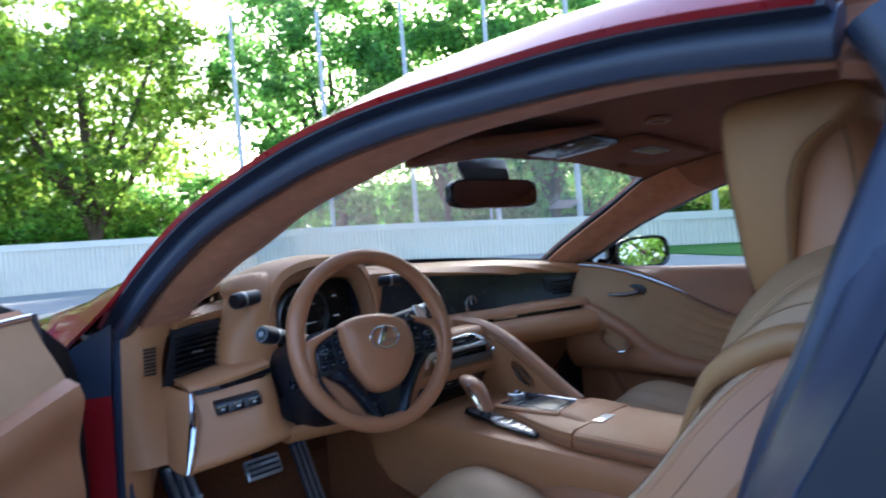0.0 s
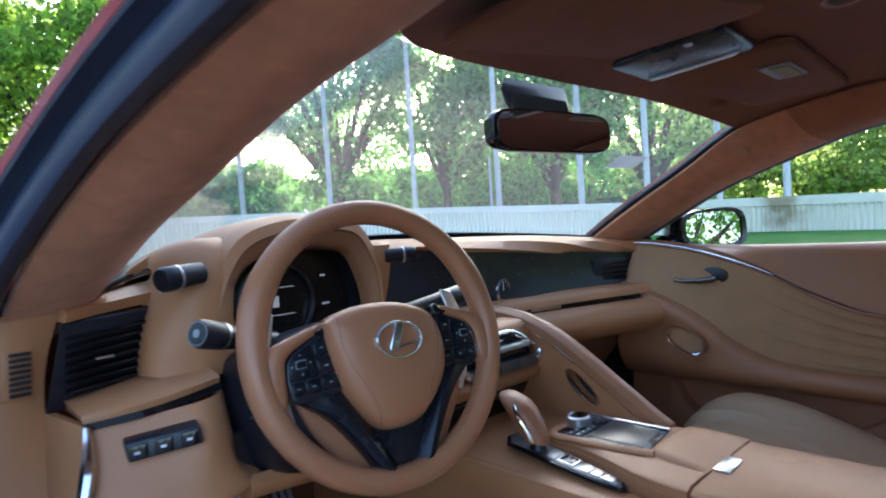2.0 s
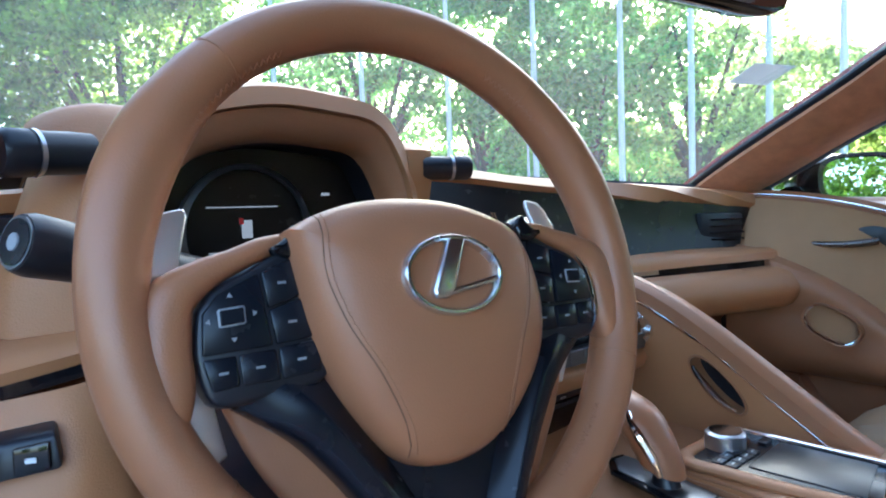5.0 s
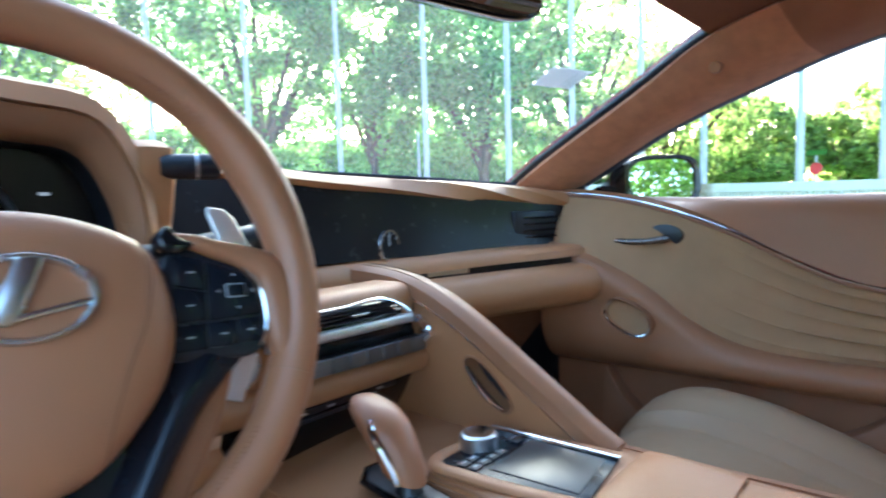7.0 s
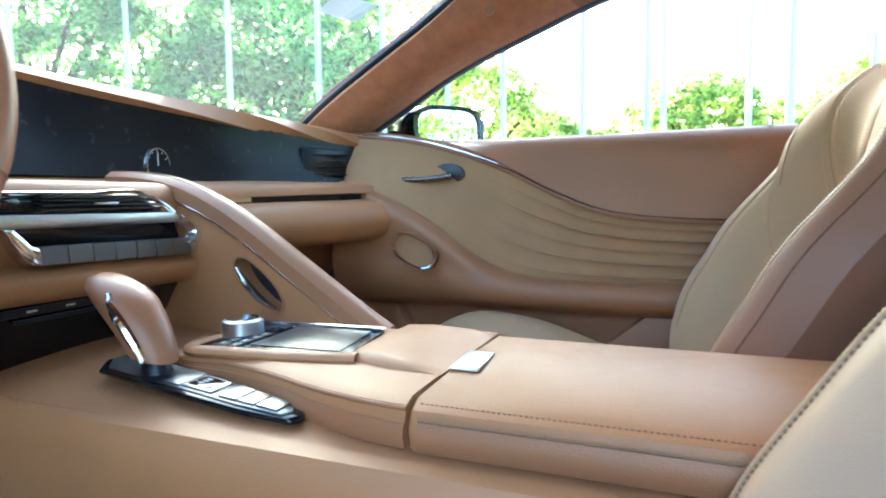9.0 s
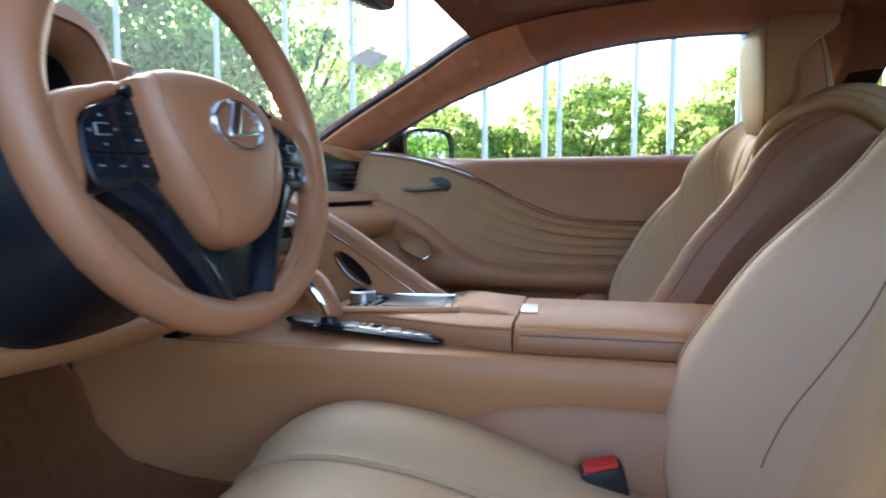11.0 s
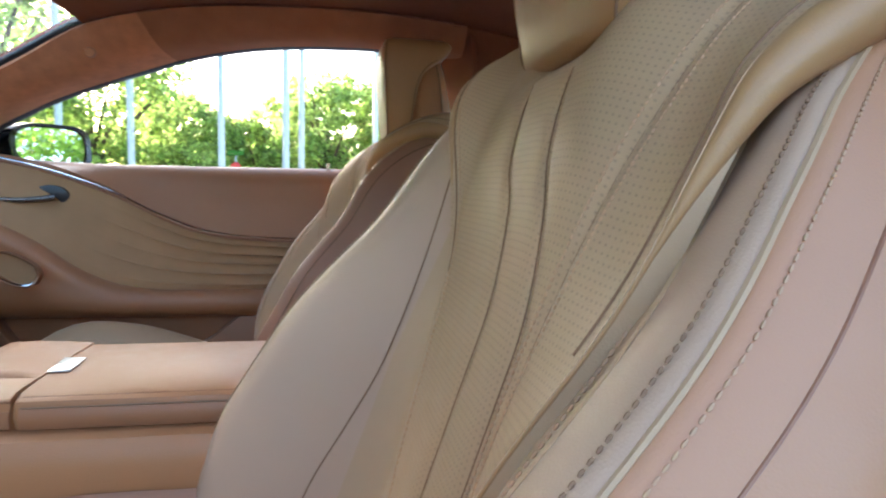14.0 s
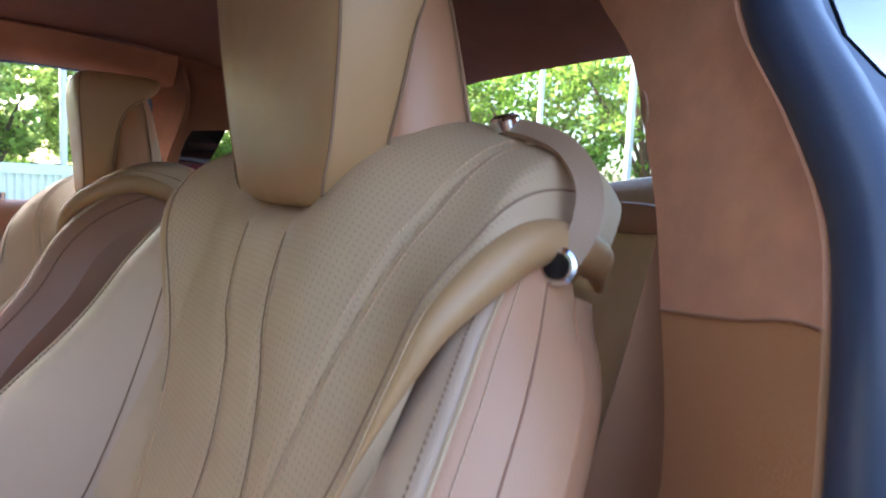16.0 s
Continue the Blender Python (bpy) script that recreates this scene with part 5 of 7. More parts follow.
scr = [[(-0.538, 0.345, 0.762), (-0.535, 0.292, 0.764), (-0.515, 0.283, 0.760), (-0.480, 0.275, 0.757), (-0.445, 0.290, 0.752)],
       [(-0.528, 0.350, 0.810), (-0.524, 0.292, 0.810), (-0.504, 0.282, 0.806), (-0.472, 0.278, 0.803), (-0.442, 0.292, 0.800)],
       [(-0.508, 0.358, 0.860), (-0.502, 0.300, 0.862), (-0.490, 0.285, 0.860), (-0.462, 0.282, 0.858), (-0.438, 0.296, 0.856)],
       [(-0.498, 0.365, 0.900), (-0.490, 0.306, 0.900), (-0.476, 0.294, 0.902), (-0.456, 0.286, 0.902), (-0.430, 0.300, 0.902)],
       [(-0.502, 0.370, 0.912), (-0.494, 0.312, 0.916), (-0.474, 0.302, 0.921), (-0.450, 0.300, 0.922), (-0.425, 0.312, 0.922)],
       [(-0.500, 0.400, 0.908), (-0.490, 0.380, 0.918), (-0.470, 0.370, 0.926), (-0.446, 0.370, 0.928), (-0.420, 0.380, 0.930)],
       [(-0.500, 0.52, 0.880), (-0.488, 0.52, 0.895), (-0.468, 0.52, 0.905), (-0.444, 0.52, 0.908), (-0.418, 0.52, 0.910)]]
part("side_pod", panel(scr, 24, 34, 0.012, True), LEATHER, bin_, "tan leather scroll beside the cluster")
part("seam", tube(cr([tuple(np.array(r[2]) + np.array([-0.002, -0.0008, 0])) for r in scr[:6]], 40), 0.0010, 5), SEAM, bin_)
part("side_pod", pod("pod", -0.190, -0.142, 0.284, 0.920, 0.775), LEATHER, bin_, "tan leather scroll beside the cluster")


def knob(name, a, b, r):
    k = thing(name, "knurled black rotary knob with a metal end ring", "knob", group="binnacle knobs")
    a, b = np.array(a), np.array(b)
    part("barrel", tube([b, a * 0.3 + b * 0.7, a], [r * 0.95, r, r], 20), BLACK, k, "black knob barrel")
    d = (a - b) / np.linalg.norm(a - b)
    part("grip", tube([a - d * 0.003, a + d * 0.012, a + d * 0.016], [r * 1.06, r * 1.06, r * 0.9], 24), BLACK, k, "ribbed black grip")
    part("end_ring", tube([a - d * 0.008, a - d * 0.005], r * 1.08, 24), SATIN, k, "metal ring")
    return k


knob("binnacle_knob", (-0.527, 0.252, 0.8935), (-0.484, 0.266, 0.896), 0.0155)
knob("binnacle_knob", (-0.122, 0.264, 0.893), (-0.160, 0.280, 0.893), 0.0130)

# left vent, shelf and knee panel
lp = [[(-0.66, 0.42, 0.86), (-0.55, 0.52, 0.868), (-0.46, 0.56, 0.875)], [(-0.645, 0.33, 0.868), (-0.56, 0.38, 0.872), (-0.47, 0.40, 0.880)], [(-0.635, 0.30, 0.862), (-0.56, 0.345, 0.866), (-0.48, 0.365, 0.872)], [(-0.637, 0.302, 0.850), (-0.56, 0.35, 0.854), (-0.48, 0.37, 0.858)]]
part("top_pad", panel(lp, 16, 12, 0.012, True), LEATHER, dash, "tan leather top pad beside the pillar")
lv = part("air_vent", plate([(-0.640, 0.310, 0.850), (-0.500, 0.360, 0.852), (-0.522, 0.335, 0.757), (-0.560, 0.330, 0.750), (-0.662, 0.325, 0.738)], (0.008, 0.03, 0), 0.004), BLACK, dash, "tall black air vent with slats")
for k in range(7):
    z = 0.762 + k * 0.011
    part("slat", plate([(-0.643 + k * 0.001, 0.308, z), (-0.545 + k * 0.003, 0.325 + k * 0.002, z + 0.004), (-0.545 + k * 0.003, 0.325 + k * 0.002, z + 0.007), (-0.643 + k * 0.001, 0.308, z + 0.003)], (0.004, 0.012, 0.002)), GLOSSB, lv)
part("vent_tab", box((-0.595, 0.310, 0.80), (0.02, 0.006, 0.003)), SATIN, lv)
sh = [[(-0.640, 0.335, 0.752), (-0.56, 0.335, 0.762), (-0.49, 0.335, 0.772)], [(-0.638, 0.285, 0.744), (-0.56, 0.255, 0.756), (-0.482, 0.258, 0.766)], [(-0.636, 0.272, 0.738), (-0.56, 0.240, 0.750), (-0.478, 0.245, 0.760)], [(-0.634, 0.272, 0.728), (-0.56, 0.242, 0.738), (-0.478, 0.248, 0.748)]]
part("shelf", panel(sh, 16, 12, 0.012, True), LEATHER, dash, "tan leather shelf under the vent")
part("slot_trim", sweep(cr([(-0.634, 0.275, 0.727), (-0.56, 0.244, 0.736), (-0.478, 0.250, 0.746)], 12), [(-0.004, -0.005), (0.004, -0.005), (0.004, 0.004), (-0.004, 0.004)]), GLOSSB, dash, "gloss black trim line")
kn = [[(-0.632, 0.272, 0.722), (-0.56, 0.242, 0.731), (-0.510, 0.225, 0.737), (-0.486, 0.235, 0.738), (-0.466, 0.268, 0.736)], [(-0.632, 0.255, 0.69), (-0.56, 0.220, 0.69), (-0.510, 0.200, 0.695), (-0.486, 0.212, 0.696), (-0.468, 0.250, 0.697)], [(-0.645, 0.235, 0.65), (-0.56, 0.202, 0.648), (-0.510, 0.192, 0.650), (-0.484, 0.200, 0.650), (-0.470, 0.235, 0.652)], [(-0.665, 0.215, 0.60), (-0.56, 0.190, 0.615), (-0.50, 0.185, 0.622), (-0.47, 0.192, 0.625), (-0.445, 0.215, 0.628)], [(-0.665, 0.28, 0.585), (-0.56, 0.27, 0.60), (-0.50, 0.26, 0.607), (-0.47, 0.26, 0.610), (-0.44, 0.26, 0.612)]]
part("knee_panel", panel(kn, 40, 24, 0.012, True), LEATHER, dash, "tan leather knee panel")
lt_ = [[(-0.47, 0.200, 0.632), (-0.38, 0.205, 0.625), (-0.27, 0.205, 0.618), (-0.15, 0.215, 0.612)], [(-0.47, 0.188, 0.622), (-0.38, 0.192, 0.612), (-0.27, 0.195, 0.604), (-0.15, 0.205, 0.598)], [(-0.47, 0.192, 0.610), (-0.38, 0.198, 0.598), (-0.27, 0.200, 0.590), (-0.15, 0.21, 0.585)], [(-0.47, 0.26, 0.600), (-0.38, 0.26, 0.590), (-0.27, 0.26, 0.580), (-0.15, 0.26, 0.575)]]
part("lower_trim", panel(lt_, 30, 14, 0.012, True), LEATHER, dash, "tan leather trim under the steering column")
# solid black sheet in place of the shade in the column's gap
part("column_gap_shade", plate([(-0.475, 0.262, 0.74), (-0.30, 0.30, 0.74), (-0.17, 0.30, 0.70), (-0.17, 0.27, 0.61), (-0.47, 0.262, 0.61)], (0, 0.01, 0)), BLACK, dash, "black sheet for the shade round the steering column")
sw = part("switch_strip", plate([(-0.604, 0.232, 0.706), (-0.528, 0.196, 0.716), (-0.526, 0.190, 0.694), (-0.602, 0.226, 0.684)], (0.004, 0.02, 0.004), 0.003), BLACK, dash, "black strip of switches")
for k in range(3):
    c = np.array([-0.592 + k * 0.026, 0.224 - k * 0.0122, 0.6965 + k * 0.0034])
    b = part("switch", plate([tuple(c + np.array(q)) for q in ((-0.009, 0.0035, 0.007), (0.009, -0.005, 0.0095), (0.009, -0.006, -0.007), (-0.009, 0.0025, -0.0095))], (-0.0015, -0.004, 0), 0.001), GLOSSB, sw)
    part("marking", box(tuple(c + np.array([-0.002, -0.0065, 0.0])), (0.006, 0.001, 0.003), Matrix.Rotation(-0.43, 4, "Z")), WHITE, b)
part("chrome_edge", tube(cr([(-0.634, 0.262, 0.728), (-0.640, 0.243, 0.69), (-0.652, 0.226, 0.65), (-0.672, 0.206, 0.60)], 14), [0.004, 0.009, 0.008, 0.003], 8), CHROME, dash, "tapering chrome edge of the knee panel")
part("knee_side", panel([[(-0.664, 0.335, 0.742), (-0.652, 0.300, 0.738), (-0.634, 0.262, 0.729)], [(-0.664, 0.325, 0.70), (-0.654, 0.285, 0.695), (-0.640, 0.243, 0.69)], [(-0.668, 0.310, 0.65), (-0.664, 0.270, 0.65), (-0.652, 0.226, 0.65)], [(-0.672, 0.300, 0.598), (-0.676, 0.250, 0.598), (-0.672, 0.206, 0.60)]], 12, 14, 0.010, True), LEATHER, dash, "tan leather side of the knee panel")
# kick panel with grille
kp = [[(-0.725, 0.335, 0.862), (-0.70, 0.315, 0.866), (-0.640, 0.315, 0.862)], [(-0.730, 0.33, 0.80), (-0.70, 0.320, 0.80), (-0.655, 0.332, 0.80)], [(-0.735, 0.33, 0.70), (-0.71, 0.320, 0.70), (-0.662, 0.325, 0.70)], [(-0.74, 0.33, 0.60), (-0.715, 0.31, 0.60), (-0.668, 0.30, 0.60)]]
part("kick_panel", panel(kp, 14, 20, 0.012, True), LEATHER, dash, "tan leather end panel beside the door")
part("kick_panel", panel([[(-0.74, 0.33, 0.598), (-0.70, 0.33, 0.598), (-0.665, 0.36, 0.598)], [(-0.74, 0.33, 0.2), (-0.72, 0.34, 0.2), (-0.70, 0.60, 0.2)]], 10, 10, 0.012, True), LEATHER, dash, "tan footwell side panel")
grl = part("grille", plate([(-0.700, 0.316, 0.826), (-0.668, 0.320, 0.826), (-0.673, 0.320, 0.766), (-0.705, 0.316, 0.766)], (0, 0.008, 0), 0.003), LEATHER, dash, "small slotted speaker grille")
for k in range(8):
    z = 0.772 + k * 0.0068
    part("slot", box((-0.686 + k * 0.0004, 0.3155, z), (0.022, 0.005, 0.0036)), BLACK, grl)

# pedals
pd = thing("brake_pedal", "drilled metal brake pedal with rubber ribs", "pedal")
PM = pose(-0.345, 0.58, 0.43, 58, 0, 0)
part("pad", moved(box((0, 0, 0), (0.10, 0.055, 0.012), w=0.008), PM), SATIN, pd, "brushed metal pad")
for k in (-0.015, 0.0, 0.015):
    part("rib", moved(box((0, k, 0.007), (0.085, 0.006, 0.004), w=0.001), PM), RUBBER, pd)
part("arm", tube([(-0.345, 0.60, 0.43), (-0.345, 0.68, 0.52), (-0.345, 0.72, 0.66)], 0.009, 8), BLACK, pd)
pd = thing("accelerator_pedal", "tall ribbed metal accelerator pedal", "pedal")
PM = pose(-0.205, 0.60, 0.36, 62, 0, 4)
part("pad", moved(box((0, 0, 0), (0.052, 0.19, 0.012), w=0.006), PM), RUBBER, pd, "black rubber pad")
for k in (-0.017, 0.0, 0.017):
    part("rib", moved(box((k, 0, 0.008), (0.008, 0.18, 0.005), w=0.001), PM), SATIN, pd, "metal rib")
pd = thing("footrest", "ribbed metal footrest plate", "pedal")
PM = pose(-0.535, 0.60, 0.40, 55, 0, 6)
part("pad", moved(box((0, 0, 0), (0.075, 0.20, 0.012), w=0.006), PM), RUBBER, pd, "black rubber pad")
for k in (-0.022, 0.0, 0.022):
    part("rib", moved(box((k, 0, 0.008), (0.012, 0.185, 0.005), w=0.001), PM), SATIN, pd, "metal rib")
part("rib", moved(box((0, 0.0, 0.009), (0.07, 0.010, 0.005), w=0.001), PM), SATIN, pd, "metal rib")
for x0, x1 in ((-0.58, -0.20), (0.24, 0.66)):
    mt = thing("floor_mat", "brown carpet mat with a bound edge on the floor", "car mat")
    ol = [(x0, 0.45), (x0 + 0.03, 0.48), (x1 - 0.03, 0.48), (x1, 0.45), (x1, -0.05), (x0, -0.05)]
    part("mat", plate([(x, y, 0.215) for x, y in ol], (0, 0, 0.008), 0.003), CARPET, mt)
    part("binding", tube([(x, y, 0.221) for x, y in ol + ol[:1]], 0.005, 6), LEATHER_DK, mt)

# ---- steering column ----
col = thing("steering_column", "black steering column shroud with stalks", "steering column")
ax = np.array([0.05, 0.93, -0.25])
ax /= np.linalg.norm(ax)
C0 = np.array([-0.358, 0.075, 0.79])
cu_ = np.cross(ax, [0, 0, 1])
cu_ /= np.linalg.norm(cu_)
cv_ = np.cross(cu_, ax)


def cring(s, w, ht, hb):
    c = C0 + ax * s
    return [tuple(c + cu_ * w * math.copysign(abs(math.cos(a)) ** 0.6, math.cos(a)) + cv_ * (ht if math.sin(a) > 0 else hb) * math.copysign(abs(math.sin(a)) ** 0.6, math.sin(a))) for a in np.linspace(0, 6.283, 32, endpoint=False)]


part("shroud", loft([cring(0.0, 0.055, 0.04, 0.05), cring(0.02, 0.085, 0.045, 0.085), cring(0.06, 0.10, 0.05, 0.11), cring(0.13, 0.115, 0.05, 0.14), cring(0.25, 0.12, 0.05, 0.15)]), BLACK, col, "black plastic column shroud")
part("column_adjuster", tube([(-0.452, 0.17, 0.725), (-0.475, 0.16, 0.725)], 0.014, 14), BLACK, col, "round column adjuster")
part("adjuster_collar", tube([(-0.446, 0.1725, 0.725), (-0.456, 0.168, 0.725)], [0.024, 0.019], 24), BLACK, col, "sunken collar round the adjuster")
part("adjuster_cap", tube([(-0.475, 0.16, 0.725), (-0.479, 0.1585, 0.725)], 0.0105, 18), PIANO, col, "dark adjuster cap")
for q_ in range(4):
    part("adjuster_mark", box((-0.4795, 0.1582 + 0.0062 * math.cos(q_ * 1.571), 0.725 + 0.0062 * math.sin(q_ * 1.571)), (0.0008, 0.0022, 0.0022)), DIM, col)
# black block that fills the gap under the column with darkness
part("gap", box((-0.37, 0.28, 0.66), (0.24, 0.12, 0.05)), BLACK, col)
for nm, a, b in (("left", (-0.547, 0.133, 0.836), (-0.430, 0.180, 0.803)), ("right", (-0.095, 0.165, 0.822), (-0.28, 0.155, 0.805))):
    a, b = np.array(a), np.array(b)
    d = (a - b) / np.linalg.norm(a - b)
    st = part("stalk", tube([b, b * 0.5 + a * 0.5, a - d * 0.03], [0.0125, 0.0140, 0.0150], 20), BLACK, col, "black control stalk")
    part("stalk_tip", tube([a - d * 0.034, a - d * 0.006, a], [0.0162, 0.0170, 0.0150], 20), BLACK, st, "ribbed stalk tip")
    part("tip_ring", tube([a - d * 0.001, a + d * 0.0010], 0.0142, 20), PLATE_M, st, "thin metal ring")
    part("tip_face", tube([a, a + d * 0.0016], 0.0125, 20), PIANO, st)
    part("tip_mark", tube([a, a + d * 0.0024], 0.0048, 10), DIM, st)
    part("stalk_ring", tube([a - d * 0.037, a - d * 0.033], 0.0165, 18), SATIN, st)

# ---- steering wheel ----
sw_ = thing("steering_wheel", "three-spoke steering wheel wrapped in brown leather", "steering wheel")
WC = np.array([-0.361, 0.0375, 0.805])
WN = np.array([-0.124, -0.962, 0.245])
WN /= np.linalg.norm(WN)
WU = np.cross([0, 0, 1], WN)
WU /= np.linalg.norm(WU)
WV = np.cross(WN, WU)
W = lambda u, v, n=0.0: tuple(WC + u * WU + v * WV + n * WN)  # noqa: E731
RW = 0.1615
rings = []
for k in range(96):
    a = 2 * math.pi * k / 96
    thick = 1.0 + 0.16 * math.exp(-((math.degrees(a) % 360 - 25) / 14) ** 2) + 0.16 * math.exp(-((math.degrees(a) % 360 - 155) / 14) ** 2)
    r = RW - 0.0 * max(0, -math.sin(a) - 0.9)
    e = np.array([math.cos(a), math.sin(a)])
    rings.append([W(*(e * (r + 0.0155 * thick * math.cos(b))), 0.0175 * math.sin(b)) for b in np.linspace(0, 6.283, 14, endpoint=False)])
part("rim", loft(rings + rings[:1], cap=False), WHEEL_L, sw_, "smooth brown leather rim")
for deg in (50, 130, 216, 335):
    a = radians(deg)
    e = np.array([math.cos(a), math.sin(a)])
    part("rim_seam", loft([[W(*(e * (RW + 0.0160 * math.cos(b)) + t * np.array([-e[1], e[0]])), 0.0180 * math.sin(b)) for b in np.linspace(0, 6.283, 14, endpoint=False)] for t in (-0.0007, 0.0007)]), LEATHER_DK, sw_)


def wplate(pts, n0, n1, w=0.004, seg=3, smooth_n=0):
    q = [np.array(W(u, v, n0)) for u, v in pts]
    if smooth_n:
        q = list(cr(q + q[:1], smooth_n)[:-1])
    return plate(q, WN * (n1 - n0), w, seg)


PADO = [(-0.083, 0.030), (-0.066, 0.038), (-0.013, 0.045), (0.030, 0.038), (0.061, 0.021), (0.072, -0.014), (0.067, -0.048), (0.046, -0.078), (0.018, -0.099), (-0.030, -0.100), (-0.056, -0.071), (-0.072, -0.036), (-0.080, 0.004)]
po = cr([(*p, 0) for p in PADO + PADO[:1]], 61)[:-1, :2]
PC = np.array([-0.006, -0.02])
PROF = ((1.0, -0.01), (1.0, 0.010), (0.985, 0.018), (0.94, 0.025), (0.86, 0.030), (0.70, 0.034), (0.45, 0.036), (0.2, 0.037))
part("airbag_cover", loft([[W(*(PC + (p - PC) * k), n) for p in po] for k, n in PROF]), WHEEL_L, sw_, "padded brown leather centre cover")
PA = np.arctan2(po[:, 1] - PC[1], po[:, 0] - PC[0])
PR = np.hypot(po[:, 0] - PC[0], po[:, 1] - PC[1])
PO = np.argsort(PA)


def pad_n(u, v):
    """Height of the cover's leather over the wheel's plane."""
    d = np.array([u, v]) - PC
    k = np.hypot(*d) / np.interp(math.atan2(d[1], d[0]), PA[PO], PR[PO], period=2 * math.pi)
    return float(np.interp(k, [0.2, 0.45, 0.70, 0.86, 0.94, 0.985, 1.0], [0.037, 0.036, 0.034, 0.030, 0.025, 0.018, 0.010]))


def dashes(pts3, r, fill=0.62):
    out = []
    for a, c in zip(pts3[:-1], pts3[1:]):
        a, c = np.array(a), np.array(c)
        out.append(tube([a, a + (c - a) * fill / 2, a + (c - a) * fill], [r * 0.5, r, r * 0.5], 5))
    return join(*out)


for s in (-1, 1):
    st = cr([(-0.006 + s * p, q, 0) for p, q in ((0.060, 0.036), (0.0625, 0.005), (0.057, -0.018), (0.041, -0.052), (0.031, -0.08), (0.028, -0.094))], 70)
    part("stitching", dashes([W(p[0], p[1], pad_n(p[0], p[1]) + 0.0003) for p in st], 0.0006), LEATHER_DK, sw_, "brown stitched seam", kind="stuff")
    part("seam", tube([W(p[0] + s * 0.0025, p[1], pad_n(p[0] + s * 0.0025, p[1]) - 0.0002) for p in st], 0.0005, 5), THREAD_D, sw_)
    G = lambda pts: [(s * -u, v) for u, v in pts]  # noqa: E731
    # leather web that flares out of the rim, runs over the button pod and ends beside the cover
    web = cr([(-0.0815, 0.0265, 0.0045), (-0.0930, 0.0235, 0.0058), (-0.1080, 0.0178, 0.0064), (-0.1240, 0.0115, 0.0085), (-0.1385, 0.0015, 0.0120), (-0.1440, -0.020, 0.0132), (-0.1440, -0.042, 0.0125), (-0.1470, -0.062, 0.0080), (-0.1490, -0.074, 0.0040)], 34)
    wt = np.gradient(web[:, :2], axis=0)
    wt /= np.linalg.norm(wt, axis=1)[:, None]
    ring_w = []
    for k, (p_, t_) in enumerate(zip(web, wt)):
        hn_ = np.interp(k, [0, 3, 14, 26, 33], [0.004, 0.0085, 0.0125, 0.012, 0.008])
        ring_w.append([W(-s * (p_[0] - t_[1] * p_[2] * c_), p_[1] + t_[0] * p_[2] * c_, 0.0005 + hn_ * d_) for c_, d_ in ((1, 0), (0.92, 0.5), (0.7, 0.8), (0.35, 0.96), (0, 1), (-0.35, 0.96), (-0.7, 0.8), (-0.92, 0.5), (-1, 0), (-0.7, -0.8), (0, -1), (0.7, -0.8))])
    part("spoke", loft(ring_w), WHEEL_L, sw_, "brown leather spoke flaring out of the rim", angle=60)
    cap_ = [(-0.0925, 0.0215), (-0.083, 0.0265), (-0.0775, 0.0335), (-0.0715, 0.0285), (-0.0725, 0.0180), (-0.080, 0.0160)]
    part("spoke_cap", wplate(G(cap_), -0.006, 0.0125, 0.003, 3, 30), GLOSSB, sw_, "gloss black cap at the spoke's end")
    pod_o = [(-0.1285, -0.006), (-0.1205, 0.0035), (-0.1050, 0.0110), (-0.0784, 0.0195), (-0.0720, 0.0110), (-0.0660, -0.033), (-0.0690, -0.0455), (-0.0897, -0.0490), (-0.1265, -0.0485), (-0.1310, -0.030)]
    pod_ = part("button_pod", wplate(G(pod_o), -0.012, 0.0075, 0.003, 3, 48), BLACK, sw_, "black pod of control buttons")
    POD_KEYS = [[(-0.1265, -0.0075), (-0.1190, 0.0010), (-0.0985, 0.0100), (-0.0950, -0.0265), (-0.1285, -0.0270)],
                [(-0.0970, 0.0105), (-0.0800, 0.0165), (-0.0765, -0.0030), (-0.0955, -0.0080)],
                [(-0.0953, -0.0090), (-0.0763, -0.0040), (-0.0725, -0.0250), (-0.0935, -0.0262)],
                [(-0.1285, -0.0285), (-0.1130, -0.0285), (-0.1125, -0.0430), (-0.1255, -0.0440)],
                [(-0.1122, -0.0285), (-0.0935, -0.0280), (-0.0930, -0.0435), (-0.1117, -0.0435)],
                [(-0.0927, -0.0278), (-0.0710, -0.0265), (-0.0715, -0.0425), (-0.0922, -0.0435)]]
    for k, q in enumerate(POD_KEYS):
        bt = part("button", wplate(G(q), 0.0060, 0.0098 if k < 3 else 0.0088, 0.0014, 2), PIANO, pod_, "dark satin button")
        cx_, cy_ = np.mean(q, axis=0)
        if k == 0:
            cx_, cy_ = -0.1135, -0.0105
            rim_ = [(cx_ - 0.0065, cy_ - 0.0045), (cx_ + 0.0065, cy_ - 0.0038), (cx_ + 0.0065, cy_ + 0.0052), (cx_ - 0.0065, cy_ + 0.0045)]
            part("key_frame", wplate(G(rim_), 0.0092, 0.0106, 0.0008, 1), DIM, bt)
            part("key_cap", wplate(G([(cx_ + (u - cx_) * 0.86, cy_ + (v - cy_) * 0.80) for u, v in rim_]), 0.0100, 0.0114, 0.0004, 1), PIANO, bt)
            for du, dv in ((-0.0110, -0.001), (0.0110, 0.001), (0.0, 0.0105), (0.0, -0.0105)):
                e_ = np.array([du, dv]) / math.hypot(du, dv)
                f_ = np.array([-e_[1], e_[0]])
                c_ = np.array([cx_ + du, cy_ + dv])
